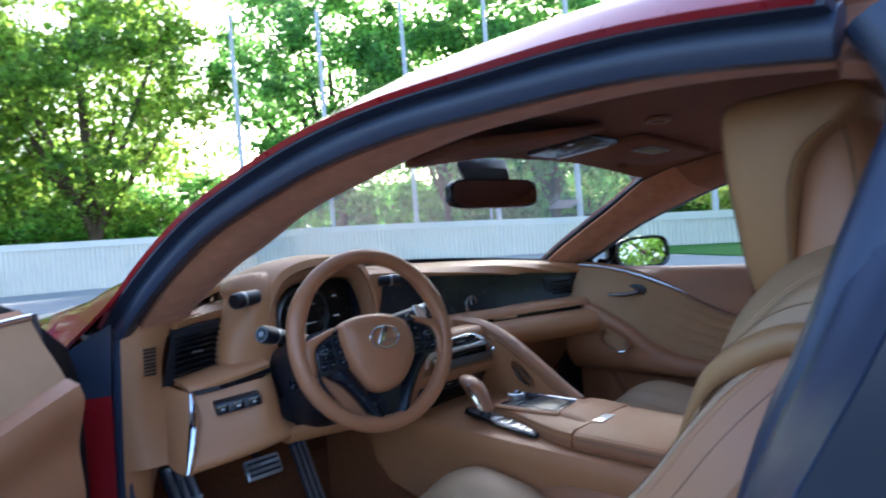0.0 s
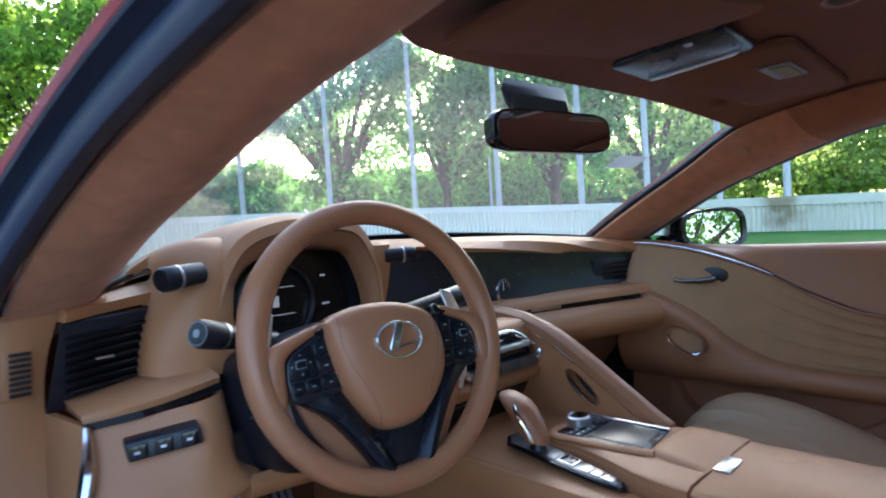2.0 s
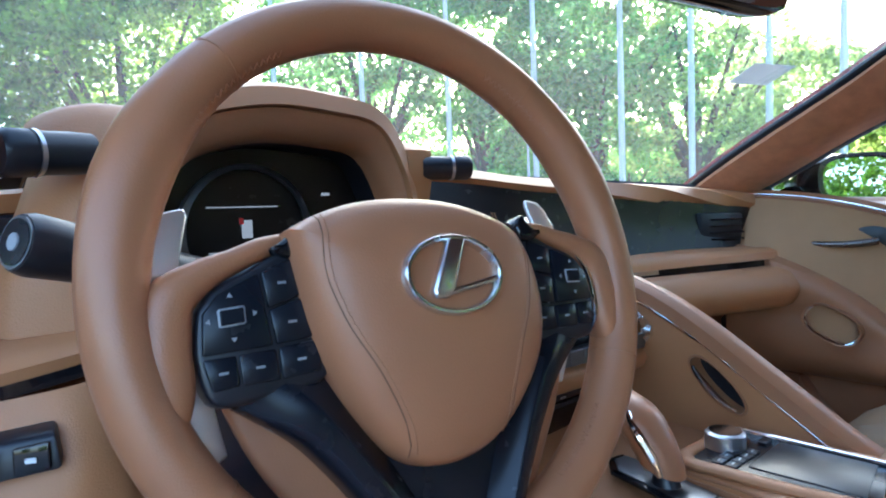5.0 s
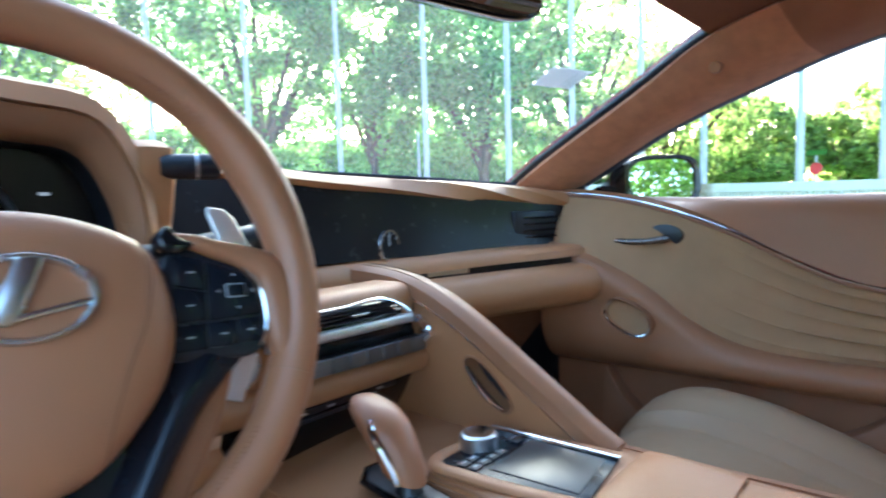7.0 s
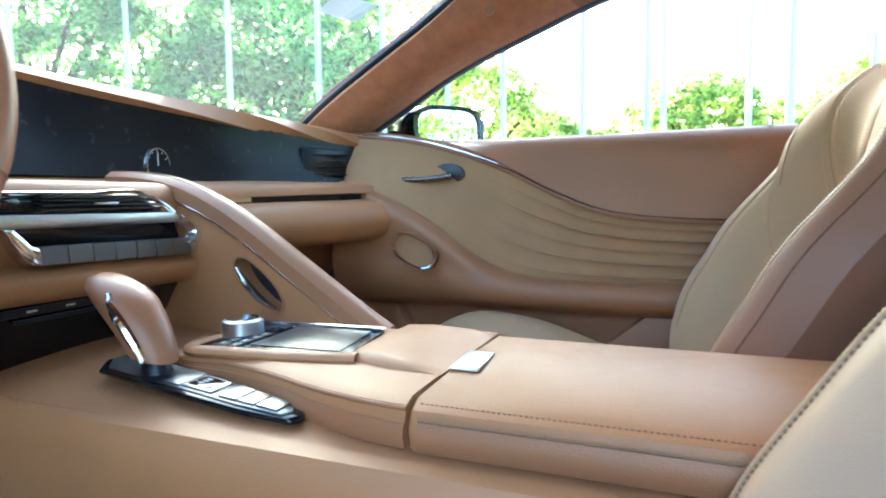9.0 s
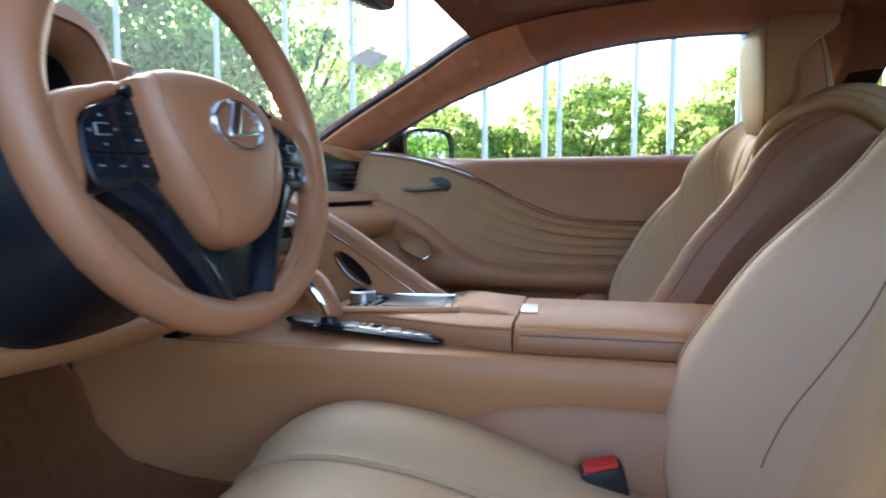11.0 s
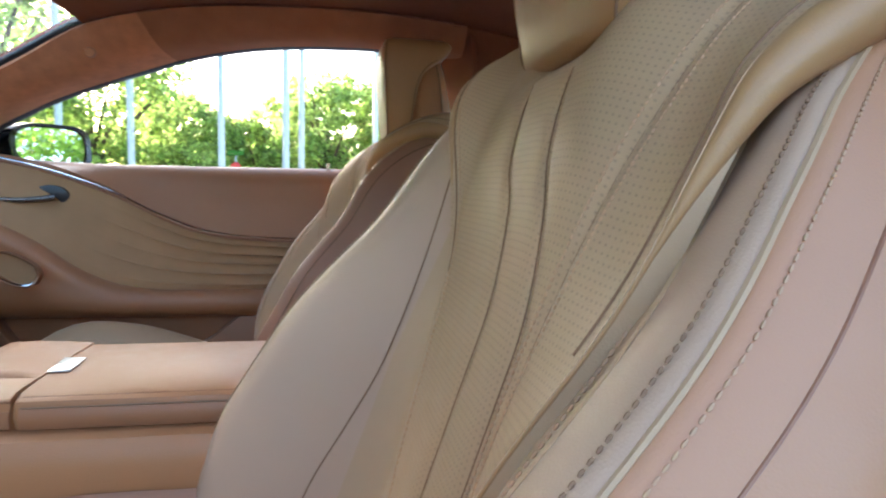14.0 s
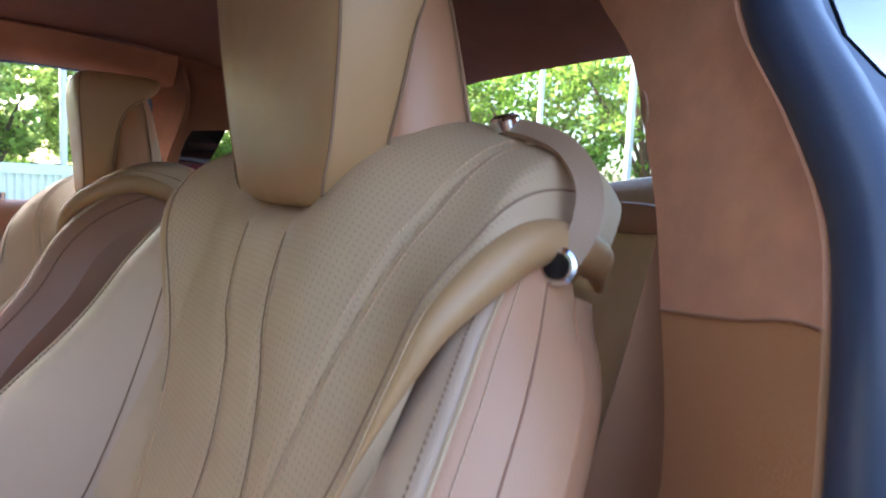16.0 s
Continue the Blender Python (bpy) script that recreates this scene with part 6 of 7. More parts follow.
                part("marking", wplate(G([tuple(c_ + e_ * 0.0014), tuple(c_ - e_ * 0.0008 + f_ * 0.0014), tuple(c_ - e_ * 0.0008 - f_ * 0.0014)]), 0.0097, 0.0101, 0), DIM, bt)
        else:
            top_ = 0.0098 if k < 3 else 0.0088
            part("marking", wplate(G([(cx_ - 0.0022, cy_ - 0.0006), (cx_ + 0.0022, cy_ - 0.0006), (cx_ + 0.0022, cy_ + 0.0006), (cx_ - 0.0022, cy_ + 0.0006)]), top_ - 0.0002, top_ + 0.0003, 0), DIM, bt)
    if s > 0:
        arc_ = cr([W(0.1215, 0.0040, 0.0085), W(0.1290, -0.006, 0.0085), W(0.1318, -0.022, 0.0085), W(0.1290, -0.040, 0.0085), W(0.1235, -0.0475, 0.0085)], 24)
        part("pod_trim", tube(arc_, [0.0008, 0.0017, 0.0018, 0.0017, 0.0008], 8, up=tuple(WN)), CHROME, pod_, "thin chrome arc round the pod's end")
    part("paddle", wplate(G([(-0.1500, 0.018), (-0.1395, 0.046), (-0.1325, 0.053), (-0.1215, 0.0550), (-0.1205, 0.050), (-0.1285, 0.018)]), -0.034, -0.030, 0.0016, 3), PADDLE, sw_, "pale satin metal shift paddle")
    part("paddle_stem", wplate(G([(-0.1285, 0.018), (-0.1500, 0.018), (-0.1490, -0.020), (-0.1385, -0.060), (-0.1250, -0.083), (-0.1130, -0.078), (-0.1180, -0.045)]), -0.036, -0.032, 0.0016, 3), PADDLE, sw_, "pale satin metal lower half of the paddle")
    # black arm that runs from under the pod down to the rim
    axis_ = cr([(-0.1020, -0.0380, 0.0200), (-0.0890, -0.0490, 0.0195), (-0.0745, -0.0640, 0.0175), (-0.0595, -0.0860, 0.0150), (-0.0405, -0.1180, 0.0130), (-0.0265, -0.1440, 0.0118), (-0.0190, -0.1580, 0.0115), (-0.0170, -0.1640, 0.0090)], 30)
    tn = np.gradient(axis_[:, :2], axis=0)
    arm_r = []
    for p_, t_, k in zip(axis_, tn, np.linspace(0, 1, 30)):
        t_ = t_ / np.linalg.norm(t_)
        sd_ = np.array([-t_[1], t_[0]])
        end_ = (0.55 + 0.45 * smooth(0.0, 0.25, k)) * (1 - 0.6 * smooth(0.93, 1.0, k))
        arm_r.append([W(-s * (p_[0] + sd_[0] * o * p_[2]), p_[1] + sd_[1] * o * p_[2], nn * (end_ if nn > 0 else 1)) for o, nn in ((-1.0, -0.012), (-1.0, -0.002), (-0.94, 0.004), (-0.78, 0.0080), (-0.50, 0.0104), (-0.15, 0.0116), (0.05, 0.0112), (0.16, 0.0100), (0.95, -0.0005), (1.15, -0.010))])
    part("lower_spoke", loft(arm_r), PIANO, sw_, "smooth black lower spoke with a facet inside", angle=32)
    part("spoke_back", wplate(G([(-0.118, -0.050), (-0.085, -0.050), (-0.040, -0.128), (-0.034, -0.158), (-0.060, -0.152), (-0.076, -0.128), (-0.104, -0.085)]), -0.024, -0.013, 0.005, 3, 40), WHEEL_L, sw_, "brown leather back of the spoke")
    for d0, d1 in ((34, 62), (-62, -40)):
        zz = []
        for k, dg in enumerate(np.linspace(d0, d1, 34)):
            a = radians(dg if s > 0 else 180 - dg)
            bb = math.pi - 0.55 + 0.13 * (-1) ** k
            e = np.array([math.cos(a), math.sin(a)])
            zz.append(W(*(e * (RW + 0.0158 * math.cos(bb))), 0.0179 * math.sin(bb)))
        part("stitching", dashes(zz, 0.0007, 0.9), WHEEL_L, sw_, "brown baseball stitching", kind="stuff")
part("lower_cover", wplate([(-0.052, -0.08), (0.052, -0.08), (0.036, -0.125), (0.026, -0.160), (-0.026, -0.160), (-0.036, -0.125)], -0.014, -0.001, 0.003), PIANO, sw_, "recessed black cover between the lower spokes")
lr = lambda a, b, n: [W(-0.002 + a * math.cos(t) + 0.08 * b * math.sin(t), -0.0045 + b * math.sin(t) - 0.06 * a * math.cos(t), n) for t in np.linspace(0, 2 * math.pi, 56, endpoint=False)]  # noqa: E731
em = part("emblem", loft([lr(0.0275, 0.0182, 0.034), lr(0.0278, 0.0185, 0.0395), lr(0.0290, 0.0197, 0.0412), lr(0.0305, 0.0212, 0.0412), lr(0.0317, 0.0224, 0.0395), lr(0.0320, 0.0227, 0.034)], cap=False), EMBLEM, sw_, "oval silver emblem ring")
part("emblem_bar", wplate([(-0.0035, 0.0160), (0.0085, 0.0155), (-0.0035, -0.0120), (-0.0085, -0.0175), (-0.0175, -0.0165), (-0.0180, -0.0120)], 0.035, 0.0412, 0.0022, 3), EMBLEM, em, "slanted broad silver bar")
part("emblem_bar", wplate([(-0.0120, -0.0100), (-0.0040, -0.0118), (0.0260, -0.0070), (0.0268, -0.0108), (-0.0085, -0.0160), (-0.0140, -0.0160)], 0.035, 0.0405, 0.0016, 2), EMBLEM, em, "flat silver bar")

# ---- centre console ----
con = thing("centre_console", "tan leather centre console between the seats", "car console")
ys = [0.42, 0.25, 0.10, -0.05, -0.20, -0.40, -0.75]
side = [[(-0.10, y, 0.553) for y in ys], [(-0.118, y, 0.549) for y in ys], [(-0.124, y, 0.535) for y in ys], [(-0.122, y, 0.50) for y in ys], [(-0.118, y, 0.45) for y in ys], [(-0.125, y, 0.38) for y in ys], [(-0.135, y, 0.22) for y in ys]]
part("side_panel", panel(side, 40, 26, 0.012, True), LEATHER, con, "smooth tan leather side")
part("side_panel", panel([[mx(p) for p in r] for r in side], 20, 20, 0.012), LEATHER_DK, con, "smooth brown leather side")
part("top_panel", panel([[(-0.105, 0.42, 0.558), (0.05, 0.42, 0.575), (0.215, 0.42, 0.558)], [(-0.105, 0.1, 0.553), (0.05, 0.1, 0.562), (0.215, 0.1, 0.553)], [(-0.105, -0.75, 0.55), (0.05, -0.75, 0.55), (0.215, -0.75, 0.55)]], 14, 20, 0.012, True), LEATHER, con, "tan leather console top")
arc = cr([(0, -0.10, 0.45), (0, -0.167, 0.481), (0, -0.208, 0.494), (0, -0.273, 0.501), (0, -0.383, 0.501), (0, -0.70, 0.50)], 30)
part("lower_side", shell(np.array([[(-0.126, p[1], p[2]) for p in arc], [(-0.136, p[1], p[2] - 0.012) for p in arc], [(-0.138, p[1], (p[2] + 0.22) / 2) for p in arc], [(-0.146, p[1], 0.22) for p in arc]]), 0.012, True), LEATHER_DK, con, "lower side panel with an arched edge")
kick = [(0.44, 0.53), (0.405, 0.491), (0.38, 0.425), (0.324, 0.381), (0.242, 0.366), (0.121, 0.362), (-0.1, 0.36), (-0.1, 0.20), (0.60, 0.20), (0.60, 0.53)]
part("footwell_carpet", plate([(-0.137, y, z) for y, z in kick], (0.008, 0, 0)), CARPET, con, "brown carpet side of the footwell")
# selector plate and lever
gp = [(-0.060, 0.112), (-0.036, 0.131), (-0.014, 0.128), (-0.018, 0.060), (-0.033, -0.019), (-0.050, -0.078), (-0.062, -0.108), (-0.072, -0.114), (-0.083, -0.108), (-0.082, -0.060), (-0.073, 0.020)]
sel = thing("gear_selector", "leather gear lever with chrome spine on a metal plate", "gear lever")
pz = lambda y: 0.556 + (y + 0.09) * 0.05  # noqa: E731
part("base_plate", plate([(x, y, pz(y)) for x, y in gp], (0, 0, 0.006), 0.003), GLOSSB, sel, "gloss black base plate")
mid_x = lambda y: float(np.interp(y, [-0.11, -0.06, 0.02, 0.12], [-0.0730, -0.0635, -0.0490, -0.0370]))  # noqa: E731
gin = [(mid_x(y) + (x - mid_x(y)) * 0.80, y * 0.93 + 0.001) for x, y in gp]
part("metal_inlay", plate([(x, y, pz(y) + 0.0055) for x, y in gin], (0, 0, 0.0022), 0.0012), PLATE_M, sel, "dark brushed metal inlay")


def key_on_plate(y0, y1, k, z, h):
    """Outline of a key that follows the plate's taper."""
    hw0, hw1 = (np.interp(y, [-0.10, -0.05, 0.03], [0.0085, 0.0135, 0.0195]) * k for y in (y0, y1))
    return plate([(mid_x(y0) - hw0, y0, pz(y0) + z), (mid_x(y0) + hw0, y0, pz(y0) + z), (mid_x(y1) + hw1, y1, pz(y1) + z), (mid_x(y1) - hw1, y1, pz(y1) + z)], (0, 0, h), 0.0007, 2)


part("panel_key", key_on_plate(0.012, 0.034, 0.92, 0.0070, 0.0022), PLATE_M, sel, "flat brushed metal panel")
ind = part("indicator", key_on_plate(-0.024, 0.010, 0.86, 0.0070, 0.0026), SATIN, sel, "bright metal indicator frame")
part("indicator_window", key_on_plate(-0.019, 0.006, 0.66, 0.0090, 0.0012), GLOSSB, ind, "black indicator window")
for dx in (-0.005, 0.0, 0.005):
    part("marking", box((mid_x(-0.004) + dx, -0.004, pz(-0.004) + 0.0104), (0.0024, 0.0050, 0.0006)), WHITE, ind)
for y0, y1 in ((-0.052, -0.034), (-0.071, -0.054), (-0.094, -0.073)):
    part("button", key_on_plate(y0, y1, 0.95, 0.0072, 0.0024), PLATE_B, sel, "brushed metal button")
stem = cr([(-0.046, 0.058, 0.565), (-0.046, 0.064, 0.590), (-0.046, 0.080, 0.618), (-0.046, 0.095, 0.640), (-0.046, 0.100, 0.652)], 14)
part("gaiter", tube([(-0.046, 0.057, 0.563), (-0.046, 0.060, 0.580)], [0.016, 0.011], 14), BLACK, sel, "black lever collar")
part("collar", tube(stem[3:5], 0.0165, 18, flat=1.1), SATIN, sel, "metal collar")
kr_ = []
p_, t_, s_, u_ = frames(stem, (0, 0, 1))
for i in range(3, 14):
    w = np.interp(i, [3, 6, 9, 11, 12, 13], [0.0200, 0.0230, 0.0262, 0.0265, 0.0230, 0.0130])
    l = np.interp(i, [3, 6, 9, 11, 12, 13], [0.0240, 0.0290, 0.0330, 0.0340, 0.0300, 0.0170])
    kr_.append([tuple(p_[i] + np.array([w * math.cos(a), 0, 0]) + np.array([0, l * math.sin(a), 0.3 * l * math.sin(a)])) for a in np.linspace(0, 6.283, 24, endpoint=False)])
part("knob", loft(kr_), WHEEL_L, sel, "rounded brown leather knob")
sp_ = []
for i in range(3, 13):
    w = np.interp(i, [3, 6, 9, 11, 12, 13], [0.0200, 0.0230, 0.0262, 0.0265, 0.0230, 0.0130])
    l = np.interp(i, [3, 6, 9, 11, 12, 13], [0.0240, 0.0290, 0.0330, 0.0340, 0.0300, 0.0170])
    a = radians(-158)
    sp_.append(tuple(p_[i] + np.array([w * math.cos(a), l * math.sin(a), 0.3 * l * math.sin(a)])))
part("spine", tube(sp_, [0.0035, 0.0045, 0.005, 0.0025], 8), CHROME, sel, "curved chrome spine")
# armrest
arm = thing("armrest_box", "padded tan leather armrest with touch pad and dial", "armrest")
lft = cr([(-0.016, 0.074, 0), (-0.020, 0.05, 0), (-0.024, 0.0, 0), (-0.042, -0.06, 0), (-0.066, -0.12, 0), (-0.080, -0.17, 0), (-0.084, -0.202, 0)], 20)
rings = []
for x, y, _ in lft:
    zt = np.interp(y, [-0.2, -0.1, 0.0, 0.085], [0.586, 0.584, 0.582, 0.579])
    zb = np.interp(y, [-0.2, 0.085], [0.548, 0.552])
    rings.append([(x + 0.004, y, zb), (x, y, zt - 0.016), (x + 0.004, y, zt - 0.004), (x + 0.014, y, zt), (0.128, y, zt), (0.136, y, zt - 0.008), (0.138, y, zb)])
part("front_pad", loft(rings), LEATHER, arm, "front section of the armrest in tan leather")
for lab, yy in (("seam", 0),):
    part("piping", tube([(x + 0.003, y, np.interp(y, [-0.2, -0.1, 0.0, 0.085], [0.586, 0.584, 0.582, 0.579]) - 0.006) for x, y, _ in lft], 0.0016, 6), LEATHER_DK, arm)
wp_ = []
for y, e in ((-0.2045, 0.003), (-0.2075, 0.0), (-0.35, 0.0), (-0.60, 0.0), (-0.606, 0.004)):
    wp_.append([(-0.082 + e, y, 0.550), (-0.087 + e, y, 0.569 - e), (-0.083 + e, y, 0.580 - e), (-0.07, y, 0.586 - e), (0.026, y, 0.589 - e), (0.122, y, 0.586 - e), (0.135 - e, y, 0.580 - e), (0.139 - e, y, 0.569 - e), (0.134 - e, y, 0.550)])
part("lid", loft(wp_), LEATHER, arm, "rear armrest lid in tan leather")
part("stitching", tube([(-0.0868, -0.212, 0.567), (-0.0868, -0.40, 0.567), (-0.0868, -0.60, 0.567)], 0.0012, 5), LEATHER_DK, arm)
part("side_band", panel([[(-0.0885, -0.212, 0.574), (-0.0885, -0.60, 0.574)], [(-0.0905, -0.212, 0.565), (-0.0905, -0.60, 0.565)], [(-0.0875, -0.212, 0.553), (-0.0875, -0.60, 0.553)]], 8, 8, 0.004, True), LEATHER_DK, arm, "saddle brown side band")
part("side_band", shell(np.array([[(x - 0.0015, y, 0.571) for x, y, _ in lft], [(x - 0.004, y, 0.562) for x, y, _ in lft], [(x - 0.001, y, 0.553) for x, y, _ in lft]]), 0.004, True), LEATHER_DK, arm, "saddle brown side band")
part("stitching", tube([(-0.0890, -0.214, 0.5755), (-0.0890, -0.40, 0.5755), (-0.0890, -0.60, 0.5755)], 0.0011, 5), SEAM, arm)
part("latch", plate([(-0.013, -0.207, 0.5885), (0.041, -0.205, 0.5895), (0.039, -0.228, 0.5895), (-0.012, -0.230, 0.5885)], (0, 0, 0.0022), 0.0008), SATIN, arm, "satin metal lid latch")
tp = part("touch_pad", plate([(0.000, 0.056, 0.5810), (0.108, 0.060, 0.5810), (0.100, -0.092, 0.584), (0.008, -0.106, 0.5845), (-0.002, -0.05, 0.583)], (0, 0, 0.003), 0.001), PIANO, arm, "gloss black control tray")
part("pad_surface", plate([(0.012, 0.004, 0.5855), (0.097, 0.006, 0.5855), (0.092, -0.083, 0.5875), (0.012, -0.094, 0.5870)], (0, 0, 0.0012), 0.0006), TOUCH, tp, "dark touch surface")
part("tray_edge", tube([(0.110, 0.066, 0.584), (0.103, -0.05, 0.587), (0.101, -0.094, 0.588)], 0.0032, 8), CHROME, tp, "chrome tray edge")
for k in range(4):
    for q in range(2):
        part("key", box((0.007 + k * 0.0150, 0.030 - q * 0.014, 0.5855), (0.013, 0.011, 0.003), w=0.0008), BLACK, tp)
        part("key_mark", box((0.007 + k * 0.0150, 0.030 - q * 0.014, 0.5872), (0.006, 0.0012, 0.0006)), WHITE, tp)
part("key", box((0.088, 0.018, 0.5862), (0.016, 0.010, 0.003), w=0.001), BLACK, tp)
part("tray_lip", tube(cr([(0.112, 0.068, 0.5795), (0.050, 0.066, 0.5800), (0.006, 0.064, 0.5805), (-0.007, 0.054, 0.5815), (-0.010, 0.020, 0.5830), (-0.011, -0.030, 0.5845), (-0.007, -0.080, 0.5858), (0.000, -0.118, 0.5862)], 40), 0.0085, 12, flat=0.62), LEATHER, arm, "padded leather lip round the tray")
part("palm_rest", loft([[(x0, y, z - 0.01), (x0 + 0.003, y, z + d_ * 0.5), (x0 + 0.018, y, z + d_), (0.06, y, z + d_ * 1.25), (0.12, y, z + d_), (0.136, y, z + d_ * 0.5), (0.14, y, z - 0.01)] for x0, y, z, d_ in ((0.004, -0.104, 0.5855, 0.000), (0.0, -0.112, 0.5855, 0.006), (-0.012, -0.14, 0.5855, 0.008), (-0.02, -0.175, 0.5855, 0.005), (-0.024, -0.203, 0.5855, 0.0005))]), LEATHER, arm, "raised palm rest in tan leather", angle=70)
dl = thing("rotary_dial", "round brushed metal rotary dial on the control tray", "knob")
part("dial_body", tube([(0.052, 0.044, 0.582), (0.052, 0.044, 0.586), (0.052, 0.044, 0.599), (0.052, 0.044, 0.601)], [0.021, 0.0205, 0.0205, 0.018], 32, up=(0, 1, 0)), SATIN, dl, "knurled metal side")
part("dial_cap", tube([(0.052, 0.044, 0.601), (0.052, 0.044, 0.6022)], 0.0165, 32, up=(0, 1, 0)), CHROME, dl, "polished metal cap")
bk = thing("belt_buckle", "black seat belt buckle with a red release button", "seat belt buckle")
BM = pose(-0.162, -0.322, 0.404, -14, -6, 8)
part("housing", moved(box((0, 0, 0), (0.028, 0.048, 0.100), w=0.006), BM), BLACK, bk, "black plastic housing")
part("release_button", moved(box((0.0, 0.0, 0.0495), (0.021, 0.038, 0.009), w=0.003), BM), REDP, bk, "red release button")

# ---- seats ----
SPINE = [(-0.25, -0.475, 0.265), (0.0, -0.515, 0.42), (0.2, -0.56, 0.54), (0.4, -0.598, 0.665), (0.6, -0.638, 0.785), (0.75, -0.672, 0.865), (0.85, -0.708, 0.915), (0.93, -0.750, 0.940), (1.0, -0.795, 0.945), (1.08, -0.835, 0.925), (1.15, -0.85, 0.89)]
SP = np.array(SPINE)
GRID_H = np.linspace(-0.3, 1.5, 361)
BELL = np.exp(-0.5 * (np.arange(-40, 41) / 9.0) ** 2)


def eased(xs, ys):
    """A table of ys over height with its corners rounded off."""
    v = np.interp(GRID_H, xs, ys)
    return np.convolve(np.pad(v, 40, mode="edge"), BELL / BELL.sum(), mode="valid")


HS = [-0.2, 0.0, 0.15, 0.35, 0.55, 0.72, 0.85, 1.0, 1.15]
W_IN = [0.195, 0.233, 0.252, 0.253, 0.241, 0.228, 0.215, 0.195, 0.19]      # half width by height
W_OUT = [0.24, 0.27, 0.285, 0.292, 0.277, 0.250, 0.222, 0.197, 0.19]
B_IN = [0.07, 0.15, 0.16, 0.127, 0.062, 0.042, 0.022, 0.006, 0.0]        # how far the side bolsters stand forward
B_OUT = [0.03, 0.07, 0.085, 0.045, -0.015, -0.035, -0.025, -0.006, 0.0]

B_DOOR = [0.08, 0.178, 0.188, 0.153, 0.088, 0.055, 0.028, 0.006, 0.0]      # the passenger seat's, next to its door
T_D = eased(HS, B_DOOR)
T_W = {True: eased(HS, W_OUT), False: eased(HS, W_IN)}
T_B = {True: eased(HS, B_OUT), False: eased(HS, B_IN)}
T_Y, T_Z = eased(SP[:, 0], SP[:, 1]), eased(SP[:, 0], SP[:, 2])


def at(table, h):
    return float(np.interp(h, GRID_H, table))


def back_point(a, h, lift=0.0, wide=True):
    """A point on the front of a backrest centred on x = 0: a across (-1 door side to 1), h up (0 to 1.15)."""
    out = a < 0 and wide
    w, b, y, z = at(T_W[out], h), at(T_B[out], h), at(T_Y, h), at(T_Z, h)
    if a < 0 and not wide:
        b = at(T_D, h)
    ty, tz = at(T_Y, h + 0.04) - at(T_Y, h - 0.04), at(T_Z, h + 0.04) - at(T_Z, h - 0.04)
    n = np.array([0, tz, -ty]) / math.hypot(ty, tz)
    k = abs(a)
    f = b * smooth(0.38, 0.80, k) - 0.05 * max(0, (k - 0.88) / 0.12) ** 2 + (0.014 * math.exp(-((k - 0.84) / 0.12) ** 2) * (1 - smooth(0.7, 0.85, h)) if out else 0.0)
    return np.array([a * w, y, z - 0.03 * k * k * smooth(0.6, 0.9, h)]) + n * (f + lift)


Y_H = [0.10, 0.30, 0.45, 0.55, 0.62, 0.68, 0.74, 0.79, 0.85, 0.91, 0.97, 1.10]
Y_O = [-0.46, -0.57, -0.66, -0.72, -0.765, -0.805, -0.845, -0.88, -0.92, -0.955, -0.99, -0.99]
Y_I = [0.22, 0.26, 0.35, 0.44, 0.51, 0.59, 0.68, 0.76, 0.87, 0.95, 0.99, 0.99]
T_O, T_I = eased(Y_H, Y_O), eased(Y_H, Y_I)
# seams of the pleats on the yoke: across by height
PLEATS = [([0.10, 0.42, 0.50, 0.59, 0.65, 0.75], [-0.05, -0.13, -0.14, -0.09, 0.02, 0.10]),
          ([0.10, 0.42, 0.50, 0.59, 0.65, 0.75], [-0.28, -0.37, -0.38, -0.34, -0.27, -0.22])]
DBL = [(-0.42, 0.30), (-0.46, 0.46), (-0.505, 0.54), (-0.55, 0.61), (-0.60, 0.69), (-0.65, 0.77), (-0.70, 0.85), (-0.72, 0.92), (-0.72, 1.02)]


def yoke_lift(h):
    return 0.008 * smooth(0.08, 0.3, h) + 0.016 * smooth(0.45, 0.80, h)


